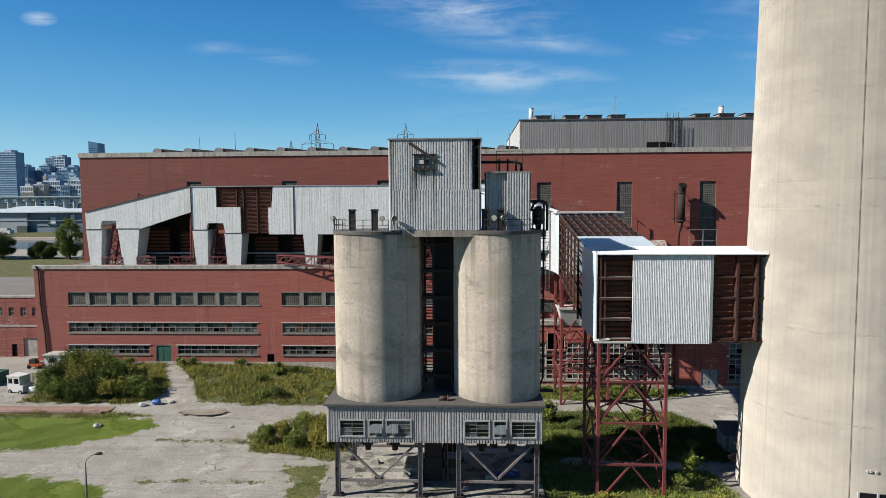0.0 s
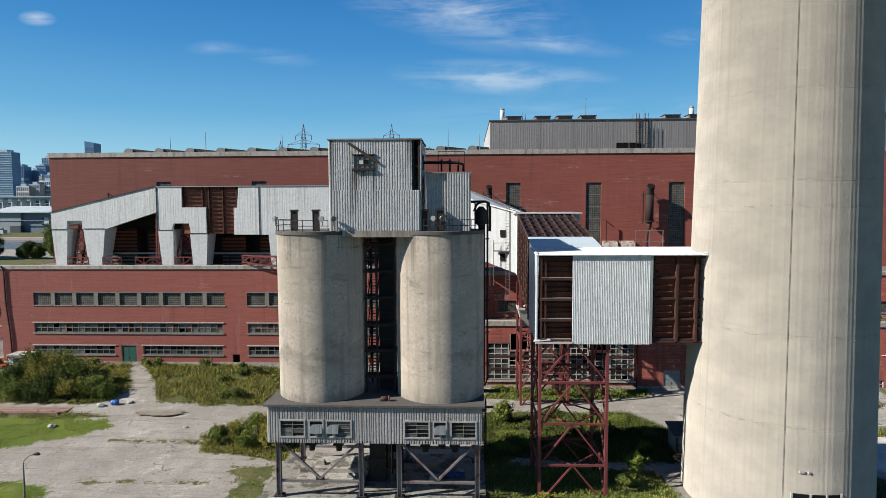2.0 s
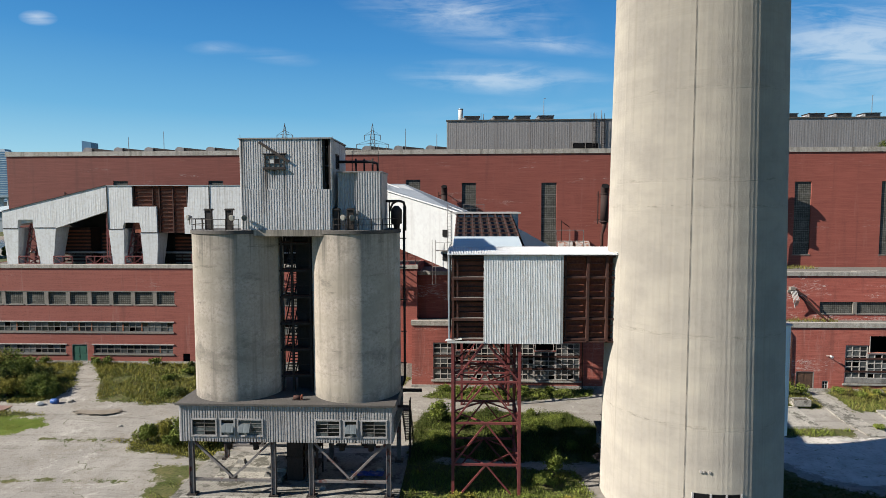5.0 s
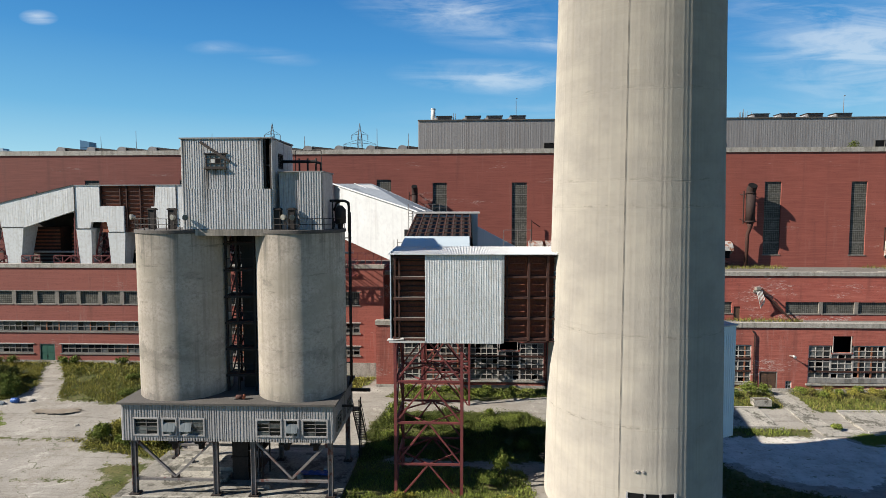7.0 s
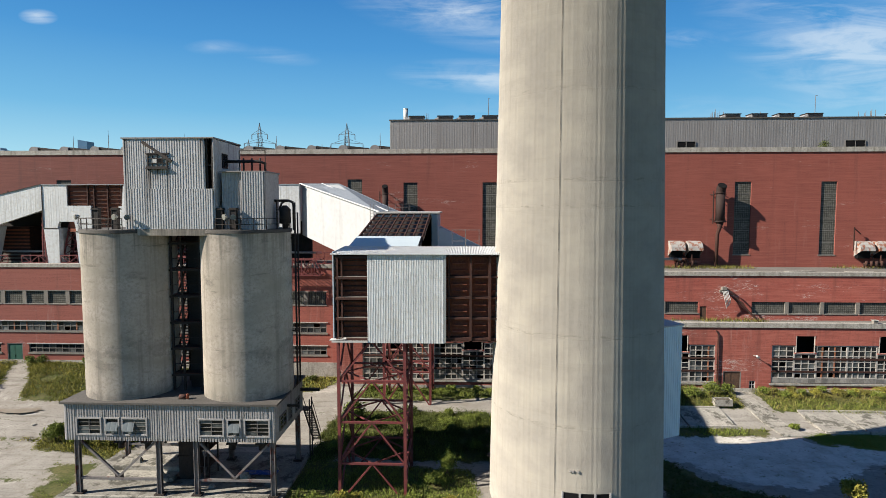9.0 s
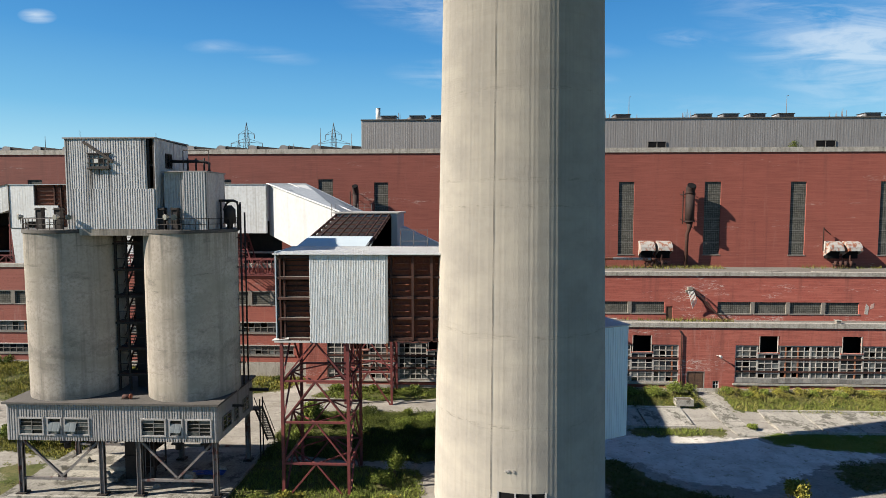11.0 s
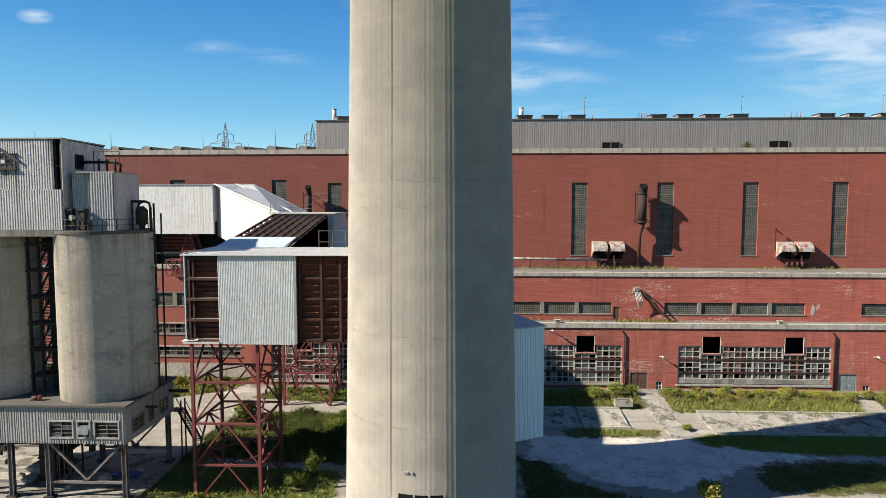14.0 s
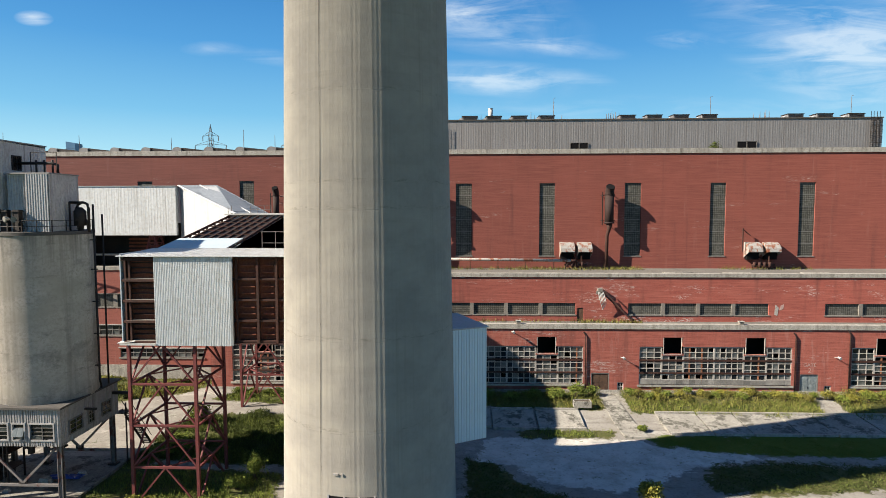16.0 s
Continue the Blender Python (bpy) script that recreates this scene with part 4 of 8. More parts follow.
# roof vents on the hall
def roof_vent():
    v = thing("roof_vent", "low rounded grey metal ventilator on the hall roof", "vent", "roof vents on the hall")
    bm = bmesh.new()
    prof = [(0.0, 0.0), (0.0, 1.85), (0.25, 2.2), (0.6, 2.4), (1.0, 2.42), (1.4, 2.32), (1.8, 2.2), (1.8, 0.0)]
    rings = [[bm.verts.new((a, yy, z)) for a, z in prof] for yy in (-1.0, 6.0)]
    for i in range(len(prof) - 1):
        bm.faces.new((rings[0][i], rings[0][i + 1], rings[1][i + 1], rings[1][i]))
    bm.faces.new(rings[0][::-1])
    bm.faces.new(rings[1])
    bmesh.ops.recalc_face_normals(bm, faces=bm.faces)
    part("cowl", bm, "pent_metal", v)
    bm = bmesh.new()
    pts = [(1.8, 0.0), (5.9, 0.0), (5.9, 1.85), (1.8, 2.3)]
    a, b = ([bm.verts.new((x, yy, z)) for x, z in pts] for yy in (-0.8, 5.8))
    bm.faces.new(a)
    bm.faces.new(b[::-1])
    for i in range(4):
        bm.faces.new((a[(i + 1) % 4], a[i], b[i], b[(i + 1) % 4]))
    bmesh.ops.recalc_face_normals(bm, faces=bm.faces)
    part("louvre", bm, "dark_steel", v)
    return v


vent = roof_vent()
vent.location = (-62.5, 117, 37.2)
for i in range(1, 12):
    copy_thing(vent, pose(-62.5 + i * 6.2, 117, 37.2))

# grey penthouse
pent = thing("penthouse", "long weathered grey sheet-metal penthouse on the hall roof", "building")
part("front_wall", ribbed((10.1, PENT_Y, 37.2), (1, 0, 0), (0, 0, 1), 110, 6.7, 0.46, 0.009, 0.45, jitter=0.4), "pent_metal", pent)
part("side_wall", boxed(9.9, 10.05, PENT_Y, 150, 37.2, 43.9), "pent_side", pent, "light grey sheet end wall")
part("end_wall", boxed(120.1, 120.25, PENT_Y, 150, 37.2, 43.9), "pent_side", pent)
part("back_wall", boxed(10.05, 120.1, 149.8, 150, 37.2, 43.9), "pent_metal", pent)
part("roof", boxed(9.8, 120.4, PENT_Y - 0.15, 150.1, 43.9, 44.1), "tar", pent)
for a, b, z0, z1 in ((63.65, 66.95, 37.9, 39.65), (94.2, 97.75, 37.95, 39.75), (33.6, 38.4, 37.7, 39.6)):
    w = new("window")
    w.parent = pent
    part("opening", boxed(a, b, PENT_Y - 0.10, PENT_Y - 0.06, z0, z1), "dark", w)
    bm = bmesh.new()
    for xx in (a, (a + b) / 2, b):
        cuboid(bm, xx - 0.06, xx + 0.06, PENT_Y - 0.16, PENT_Y - 0.1, z0, z1)
    cuboid(bm, a, b, PENT_Y - 0.17, PENT_Y - 0.1, z1, z1 + 0.1)
    part("window_frame", bm, "frame_dark", w)

# left annex
left = thing("west_annex", "three-storey red brick annex with glass-block windows and concrete coping", "building")
row1 = [(-66.43 + i * 3.66, -66.43 + i * 3.66 + 2.98) for i in range(9)] + [(-30.46 + i * 3.66, -30.46 + i * 3.66 + 2.98) for i in range(9)]
ribbons = [(-66.5, -34.6, 7.15, 8.8), (-30.4, 1.8, 7.15, 8.8), (-66.7, -52.9, 3.5, 5.0), (-48.1, -34.7, 3.5, 5.0), (-30.4, -16.5, 3.5, 5.0), (-12.0, 1.8, 3.5, 5.0)]
strips = [(-66.43, -34.2, 11.6, 13.85), (-30.46, 1.8, 11.6, 13.85)]
gd = (-51.85, -49.2, 1.9, 5.05)
part("wall", holed_wall(-72.1, 5.7, 0, 17.75, LEFT_Y, 0.6, strips + ribbons + [gd, (-33.1, -31.9, 1.9, 3.6), (-69.8, -68.4, 1.9, 3.5)]), "brick_annex", left)
part("side_wall", boxed(-72.1, -71.5, LEFT_Y + 0.6, MAIN_Y, 0, 17.75), "brick", left)
part("end_wall", boxed(5.1, 5.7, LEFT_Y + 0.6, MAIN_Y, 0, 17.75), "brick", left)
part("roof", boxed(-71.5, 5.1, LEFT_Y + 0.6, MAIN_Y, 17.4, 17.7), "roof", left)
x = -72.3
while x < 5.7:
    part("coping", boxed(x + 0.01, min(x + 4.4, 5.9) - 0.01, LEFT_Y - 0.15, LEFT_Y + 0.9, 17.75, 18.35), "coping", left)
    x += 4.4
for a, b in row1:
    block_window(left, a, b, 11.75, 13.85, LEFT_Y)
for a, b in [(-66.43 + i * 3.66 + 2.98, -66.43 + (i + 1) * 3.66) for i in range(8)] + [(-30.46 + i * 3.66 + 2.98, -30.46 + (i + 1) * 3.66) for i in range(8)]:
    part("pier", boxed(a, b, LEFT_Y - 0.02, LEFT_Y + 0.4, 11.6, 13.85), "pier", left)
for a, b, z0, z1 in strips:
    part("window_head", boxed(a - 0.2, b + 0.2, LEFT_Y - 0.05, LEFT_Y + 0.3, z1, z1 + 0.12), "pier", left)
ribbon_rng = random.Random(8)
for a, b, z0, z1 in ribbons:
    n = max(int((b - a) / 1.06), 2)
    steel_window(left, a, b, z0, z1, LEFT_Y, n, 2, ribbon_rng, steel="frame_dark")
    part("window_head", boxed(a - 0.25, b + 0.25, LEFT_Y - 0.12, LEFT_Y + 0.2, z1, z1 + 0.14), "frame", left)
    part("window_sill", boxed(a - 0.2, b + 0.2, LEFT_Y - 0.12, LEFT_Y + 0.2, z0 - 0.22, z0), "pier", left)
double_door(left, *gd, LEFT_Y, "green_door")
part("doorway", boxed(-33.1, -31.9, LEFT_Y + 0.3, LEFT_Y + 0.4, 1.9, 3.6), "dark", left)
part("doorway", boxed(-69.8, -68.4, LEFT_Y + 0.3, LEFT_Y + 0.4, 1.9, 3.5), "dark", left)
part("plinth", boxed(-72.2, 5.8, LEFT_Y - 0.06, LEFT_Y - 0.003, 0, 2.3), "coping", left)

# low building further left
low = thing("west_shed", "lower red brick building with a flat roof", "building")
part("wall", holed_wall(-140, -72.2, 0, 12.4, 98.5, 0.5, [(-84 + i * 2.1, -83 + i * 2.1, 9.2, 10.7) for i in range(5)] + [(-77.4, -74.2, 2, 5.3), (-79.6, -78.6, 2, 4.2)]), "brick_dark", low)
part("roof", boxed(-140, -72.2, 99.0, 130, 12.0, 12.3), "roof", low)
part("coping", boxed(-140, -72.2, 98.4, 99.0, 12.4, 12.75), "coping", low)
part("string_course", boxed(-140, -72.2, 98.42, 98.497, 7.3, 7.6), "coping", low)
for i in range(5):
    framed_window(low, -84 + i * 2.1, -83 + i * 2.1, 9.2, 10.7, 98.5, 2, 2, "glass", "frame_dark", 0.06)
part("garage_door", boxed(-77.4, -74.2, 98.7, 98.8, 2, 5.3), "coping", low)
part("doorway", boxed(-79.6, -78.6, 98.7, 98.8, 2, 4.2), "dark", low)

# right annex: upper part
up = thing("east_annex", "red brick annex with a long band of glass-block windows", "building")
bands = [(10.6, 30.8), (39.6, 61.75), (70.15, 92.25), (101.0, 123.1)]
part("wall", holed_wall(5.7, 170, 0, 16.55, UP_Y, 0.6, [(a, b, 10.4, 12.35) for a, b in bands] + [(62.05, 63.05, 9.3, 11.6)]), "brick_bright", up)
part("roof", boxed(5.7, 170, UP_Y + 0.6, MAIN_Y, 16.2, 16.6), "roof", up)
x = 5.7
while x < 168:
    part("coping", boxed(x + 0.01, x + 6.09, UP_Y - 0.16, UP_Y + 0.95, 16.55, 17.15), "coping", up)
    x += 6.1
for a, b in bands:
    w = (b - a) / 4
    for i in range(4):
        block_window(up, a + i * w + (0.3 if i else 0), a + (i + 1) * w - (0.3 if i < 3 else 0), 10.5, 12.35, UP_Y)
    for i in range(1, 4):
        part("pier", boxed(a + i * w - 0.3, a + i * w + 0.3, UP_Y - 0.02, UP_Y + 0.4, 10.4, 12.35), "pier", up)
part("door", boxed(62.05, 63.05, UP_Y + 0.1, UP_Y + 0.18, 9.3, 11.5), "brown_door", up)

# right annex: lower part
lowr = thing("east_loading_bay", "single-storey red brick range with steel-framed windows and gate doors", "building")
bays = [(8.6, 30.8), (39.3, 61.65), (69.95, 92.2), (100.8, 123.1)]
holes, blacks = [], []
for a, b in bays:
    blacks += [(a + 3.5, a + 6.4), (a + 15.5, a + 18.4)]
    holes.append((a, b, 1.25, 7.0))
gates = [(62.85, 65.55, "brown_door"), (93.4, 96.1, "grey_door"), (35.2, 37.9, "grey_door")]
part("wall", holed_wall(5.3, 170, -1.5, 9.65, LOW_Y, 0.5, holes + [(a, b, 5.8, 8.4) for a, b in blacks] + [(a, b, -0.1, 3.0) for a, b, m in gates] + [(66.75, 67.7, 0.3, 1.6), (97.0, 98.0, 0.2, 1.3)]), "brick_dark", lowr)
part("side_wall", boxed(5.3, 5.8, LOW_Y + 0.5, UP_Y, -1.5, 9.65), "brick_dark", lowr)
part("roof", boxed(5.8, 170, LOW_Y + 0.5, UP_Y, 9.1, 9.4), "roof", lowr)
x = 5.2
while x < 168:
    part("coping", boxed(x + 0.01, x + 6.09, LOW_Y - 0.16, LOW_Y + 0.8, 9.65, 10.35), "coping", lowr)
    x += 6.1
part("plinth", boxed(5.2, 170, LOW_Y - 0.07, LOW_Y - 0.003, -1.5, 0.45), "coping", lowr)


bay_rng = random.Random(12)
for nb, (a, b) in enumerate(bays):
    cuts = [a, a + 3.3, a + 6.5, a + 11.0, a + 15.3, a + 18.6, b]
    for c0, c1 in zip(cuts, cuts[1:]):
        black = any(abs(c0 + 0.2 - p) < 0.5 for p, q in blacks)
        cols = max(round((c1 - c0) / 0.95), 2)
        ztop = 5.7 if black else 6.95
        steel_window(lowr, c0, c1, 1.3, ztop, LOW_Y, cols, 7 if not black else 6, bay_rng, boards=nb == 2)
        if black:
            part("lintel", boxed(c0, c1, LOW_Y + 0.0, LOW_Y + 0.35, 5.7, 5.9), "brick_dark", lowr)
            bm = bmesh.new()
            for dims in ((c0 + 0.15, c0 + 0.25, 5.82, 8.38), (c1 - 0.38, c1 - 0.28, 5.82, 8.38), (c0 + 0.25, c1 - 0.38, 5.8, 5.88)):
                cuboid(bm, dims[0], dims[1], LOW_Y - 0.02, LOW_Y + 0.1, dims[2], dims[3])
            part("opening_trim", bm, "frame", lowr)
    part("window_sill", boxed(a - 0.3, b + 0.3, LOW_Y - 0.15, LOW_Y + 0.2, 0.98, 1.25), "coping", lowr)
    part("transom", boxed(a, b, LOW_Y + 0.02, LOW_Y + 0.3, 4.79, 5.07), "rust", lowr)
    part("transom", boxed(a, b, LOW_Y + 0.02, LOW_Y + 0.3, 2.9, 3.15), "rust", lowr)
# added black sheet behind the windows, in place of unlit room depth
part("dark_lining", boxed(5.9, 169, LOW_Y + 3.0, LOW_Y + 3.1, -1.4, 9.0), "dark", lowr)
for a, b, mt in gates:
    double_door(lowr, a, b, -0.1, 3.0, LOW_Y, mt)
framed_window(lowr, 66.75, 67.7, 0.3, 1.6, LOW_Y, 2, 2, "glass", "white_paint")
framed_window(lowr, 97.0, 98.0, 0.2, 1.3, LOW_Y, 2, 1, "glass", "white_paint")

# ---- chimney ----
STACK = (34.95, 56.9)


def stack_radius(z):
    return 8.17 - 0.90 * min(z + 1.2, 48) / 48 - 0.006 * max(z - 46.8, 0)


def build_chimney():
    """A board-marked shaft: flat facets of uneven depth, with casting joints cut round it."""
    c = thing("chimney", "giant cream concrete chimney with board marks and casting joints", "chimney")
    rng = random.Random(4)
    seg = 250
    uneven = [rng.uniform(-0.008, 0.008) + (0.014 if rng.random() < 0.1 else 0) for i in range(seg)]
    joints = [1.5, 9.0, 16.6, 27.4, 29.6, 37.0, 45.6, 53, 61, 69, 77, 85, 95, 105, 120, 135, 150, 165, 180]
    zs = [-2.0]
    for j in joints:
        zs += [j - 0.05, j - 0.03, j + 0.03, j + 0.05]
    zs.append(190.0)
    verts, faces = [], []
    for k, z in enumerate(zs):
        cut = 0.007 if k % 4 in (2, 3) and 0 < k < len(zs) - 1 else 0.0
        for i in range(seg):
            a = 2 * math.pi * i / seg
            r = stack_radius(z) + uneven[i] - cut
            verts.append((STACK[0] + r * math.cos(a), STACK[1] + r * math.sin(a), z))
    for k in range(len(zs) - 1):
        a = k * seg
        faces += [(a + i, a + (i + 1) % seg, a + seg + (i + 1) % seg, a + seg + i) for i in range(seg)]
    faces.append(tuple(range(len(verts) - seg, len(verts))))
    part("shaft", (verts, faces), "stack", c)

    def on(a, z, out=0.0):
        r = stack_radius(z) + out
        return (STACK[0] + r * math.sin(radians(a)), STACK[1] - r * math.cos(radians(a)), z)

    part("lightning_cable", pipe([on(-21.9, z, 0.05) for z in range(0, 190, 6)], 0.013, 6), "dark_steel", c, "thin dark lightning cable")
    for z in range(3, 60, 3):
        part("cable_clip", boxed(*[v for p in zip(on(-21.9, z, 0.0), on(-21.9, z, 0.0)) for v in (p[0] - 0.025, p[1] + 0.025)]), "dark_steel", c)
    # inspection opening low on the shaft
    bm = bmesh.new()
    ring = [(on(a, 0.4, 0.02), on(a, 3.7, 0.02), on(a, 3.7, -0.3), on(a, 0.4, -0.3)) for a in range(-17, 12, 2)]
    vs = [[bm.verts.new(p) for p in r] for r in ring]
    for a, b in zip(vs, vs[1:]):
        for i in range(4):
            bm.faces.new((a[i], a[(i + 1) % 4], b[(i + 1) % 4], b[i]))
    bm.faces.new(vs[0])
    bm.faces.new(vs[-1][::-1])
    bmesh.ops.recalc_face_normals(bm, faces=bm.faces)
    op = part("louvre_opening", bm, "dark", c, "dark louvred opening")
    for a in (-17, -7, 2, 11):
        part("louvre_post", bar(on(a, 0.3, 0.05), on(a, 3.75, 0.05), 0.14), "grey_metal", op)
    for a in (-12.6, -11.0, -8):
        part("bracket", boxed(*[v for p in zip(on(a, 5.6, 0.0), on(a, 5.6, 0.0)) for v in (p[0] - 0.12, p[1] + 0.06)]), "frame", c)
    return c


build_chimney()

# ---- silos ----
SILOS = ((-8.82, 58.0), (2.89, 58.0))
for sx, sy in SILOS:
    s = thing("silo", "cream concrete storage silo with rain stains", "silo", "pair of silos")
    smooth(part("shell", shell(sx, sy, [(4.27, 9.3), (4.27, 25.1)], 240), "silo", s), 60)
    smooth(part("rim", shell(sx, sy, [(4.3, 25.1), (4.38, 25.12), (4.38, 25.42), (4.3, 25.45)], 96), "tar", s, "dark stained roof rim"), 40)

# ---- silo base house ----
base = thing("silo_base_house", "grey ribbed metal control house on steel columns under the silos", "building")
BX0, BX1, BY0, BY1, BZ0, BZ1 = -13.1, 6.85, 53.5, 62.6, 5.75, 9.25


def sash_window(parent, x0, x1, z0, z1, y, cols, tilted):
    """A steel sash window with a trim, dusty slatted panes and sometimes one sash tilted out."""
    win = new("window")
    win.parent = parent
    bm = bmesh.new()
    for dims in ((x0 - 0.1, x1 + 0.1, z1 - 0.02, z1 + 0.12), (x0 - 0.1, x1 + 0.1, z0 - 0.12, z0 + 0.02), (x0 - 0.1, x0 + 0.03, z0 + 0.02, z1 - 0.02), (x1 - 0.03, x1 + 0.1, z0 + 0.02, z1 - 0.02)):
        cuboid(bm, dims[0], dims[1], y - 0.13, y + 0.08, dims[2], dims[3])
    part("window_trim", bm, "base_metal", win)
    part("backing", boxed(x0, x1, y + 0.10, y + 0.12, z0, z1), "pane_black", win)
    rng = random.Random(int(x0 * 100))
    cw, rh = (x1 - x0) / cols, (z1 - z0) / 4
    bm = bmesh.new()
    for i in range(cols + 1):
        x = x0 + cw * i
        cuboid(bm, x - 0.028, x + 0.028, y - 0.03, y + 0.05, z0, z1)
    for k in range(5):
        z = z0 + rh * k
        cuboid(bm, x0, x1, y - 0.034, y + 0.054, z - 0.02, z + 0.02)
    part("window_frame", bm, "frame_dark", win)
    for i in range(cols):
        for k in range(4):
            if rng.random() < (0.8 if x0 < -3 else 0.6):
                part("pane", boxed(x0 + cw * i + 0.04, x0 + cw * (i + 1) - 0.04, y + 0.0, y + 0.015, z0 + rh * k + 0.032, z0 + rh * (k + 1) - 0.032), "pane_dim", win)
    if tilted:
        a, c = x0 + 0.03, x0 + cw - 0.03
        zt, zb, out = z0 + rh * 3.0, z0 + rh * 1.0, 0.30
        part("open_sash", ribbed((a, y - 0.04 - out, zb), (1, 0, 0), Vector((0, out, zt - zb)).normalized(), c - a, math.hypot(out, zt - zb), 0.5, 0.01, 0.8, thick=0.03), "pane_sash", win, "tilted open sash")
    return win


M["pane_sash"] = surface("pale_tilted_sash", (0.16, 0.18, 0.185), (0.12, 0.135, 0.14), 1.5, None, rough=0.3)
wins = [(-11.9, -9.65), (-9.15, -7.92), (-7.52, -5.28), (-0.25, 1.98), (2.45, 3.57), (4.06, 6.3)]
bm_floor = boxed(BX0, BX1, BY0, BY1, BZ0, BZ0 + 0.2)
part("floor", bm_floor, "slab", base)
part("roof", boxed(BX0 - 0.3, BX1 + 0.3, BY0 - 0.3, BY1 + 0.3, BZ1, BZ1 + 0.18), "tar", base)
edges = [BX0] + [v for w in wins for v in w] + [BX1]
for i in range(0, len(edges), 2):
    part("wall_sheet", ribbed((edges[i], BY0, BZ0), (1, 0, 0), (0, 0, 1), edges[i + 1] - edges[i], BZ1 - BZ0, 0.24, 0.055, 0.62, jitter=0.35), "base_metal", base)
for a, b in wins:
    part("wall_sheet", ribbed((a, BY0, BZ0), (1, 0, 0), (0, 0, 1), b - a, 0.62, 0.24, 0.055, 0.62, jitter=0.35), "base_metal", base)
    part("wall_sheet", ribbed((a, BY0, BZ0 + 2.1), (1, 0, 0), (0, 0, 1), b - a, BZ1 - BZ0 - 2.1, 0.24, 0.055, 0.62, jitter=0.35), "base_metal", base)
    sash_window(base, a, b, BZ0 + 0.62, BZ0 + 2.1, BY0, 2 if b - a > 1.5 else 1, {-9.15: 1, -7.52: 1, 2.45: 1}.get(a, 0))
part("side_wall", ribbed((BX1, BY0, BZ0), (0, 1, 0), (0, 0, 1), BY1 - BY0, BZ1 - BZ0, 0.27, 0.05, 0.55, jitter=0.3), "base_metal", base)
part("side_wall", ribbed((BX0, BY1, BZ0), (0, -1, 0), (0, 0, 1), BY1 - BY0, BZ1 - BZ0, 0.33, 0.07, 0.5), "base_metal", base)
part("back_wall", ribbed((BX1, BY1, BZ0), (-1, 0, 0), (0, 0, 1), BX1 - BX0, BZ1 - BZ0, 0.33, 0.07, 0.5), "base_metal", base)
for y in (54.0, 62.1):
    for x in (-12.3, -4.45, -0.85, 6.45):
        bm = boxed(x - 0.22, x + 0.22, y - 0.05, y + 0.05, 0.5, BZ0)
        cuboid(bm, x - 0.22, x - 0.16, y - 0.2, y + 0.2, 0.5, BZ0)
        cuboid(bm, x + 0.16, x + 0.22, y - 0.2, y + 0.2, 0.5, BZ0)
        c = part("column", bm, "leg_steel", base)
        part("base_plate", boxed(x - 0.45, x + 0.45, y - 0.4, y + 0.4, 0.3, 0.5), "dark_steel", c)
    for a, b in ((-12.3, -4.45), (-0.85, 6.45)):
        mid = (a + b) / 2
        part("brace", bar((a + 0.2, y, BZ0 - 0.15), (mid, y, 2.1), 0.2), "leg_steel", base)
        part("brace", bar((b - 0.2, y, BZ0 - 0.15), (mid, y, 2.1), 0.2), "leg_steel", base)
        part("tie", bar((a, y, 1.85), (b, y, 1.85), 0.22), "leg_steel", base)
        part("gusset", boxed(mid - 0.4, mid + 0.4, y - 0.06, y + 0.06, 1.8, 2.3), "dark_steel", base)

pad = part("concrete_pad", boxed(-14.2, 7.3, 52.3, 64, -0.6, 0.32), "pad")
tagged(pad, "stained concrete pad under the silos, colour darkened for the shade", "slab", kind="structure")

# ---- head house ----
head = thing("head_house", "grey ribbed metal head house bridging the silo tops", "building")
HX0, HX1, HY0, HY1, HZ0, HZ1 = -7.15, 1.3, 54.55, 60.95, 25.5, 33.8
part("front_sheet", ribbed((HX0, HY0, 29.2), (1, 0, 0), (0, 0, 1), 2.35, HZ1 - 29.2, 0.235, 0.06, 0.62, jitter=0.15), "head_metal", head)
part("front_sheet", ribbed((-4.8, HY0, 29.2), (1, 0, 0), (0, 0, 1), 1.8, 1.95, 0.235, 0.06, 0.62, jitter=0.15), "head_metal", head)
part("front_sheet", ribbed((-4.8, HY0, 32.4), (1, 0, 0), (0, 0, 1), 1.8, HZ1 - 32.4, 0.235, 0.06, 0.62, jitter=0.15), "head_metal", head)
part("front_sheet", ribbed((-3.0, HY0, 29.2), (1, 0, 0), (0, 0, 1), 3.5, HZ1 - 29.2, 0.235, 0.06, 0.62, jitter=0.15), "head_metal", head)
part("lower_front_sheet", ribbed((HX0, HY0 - 0.02, HZ0), (1, 0, 0), (0, 0, 1), HX1 - HX0 - 0.1, 3.72, 0.235, 0.06, 0.62, jitter=0.15), "head_metal", head)
part("side_wall", ribbed((HX1, HY0, HZ0), (0, 1, 0), (0, 0, 1), HY1 - HY0, lambda s: HZ1 - HZ0 - 0.02 * s, 0.27, 0.03, 0.5), "head_metal", head)
part("side_wall", ribbed((HX0, HY1, HZ0), (0, -1, 0), (0, 0, 1), HY1 - HY0, HZ1 - HZ0, 0.27, 0.05, 0.5), "head_metal", head)
part("back_wall", boxed(HX0, HX1, HY1, HY1 + 0.1, HZ0, HZ1), "head_metal", head)
part("roof", boxed(HX0 - 0.12, HX1 + 0.1, HY0 - 0.15, HY1 + 0.15, HZ1, HZ1 + 0.12), "pent_metal", head)
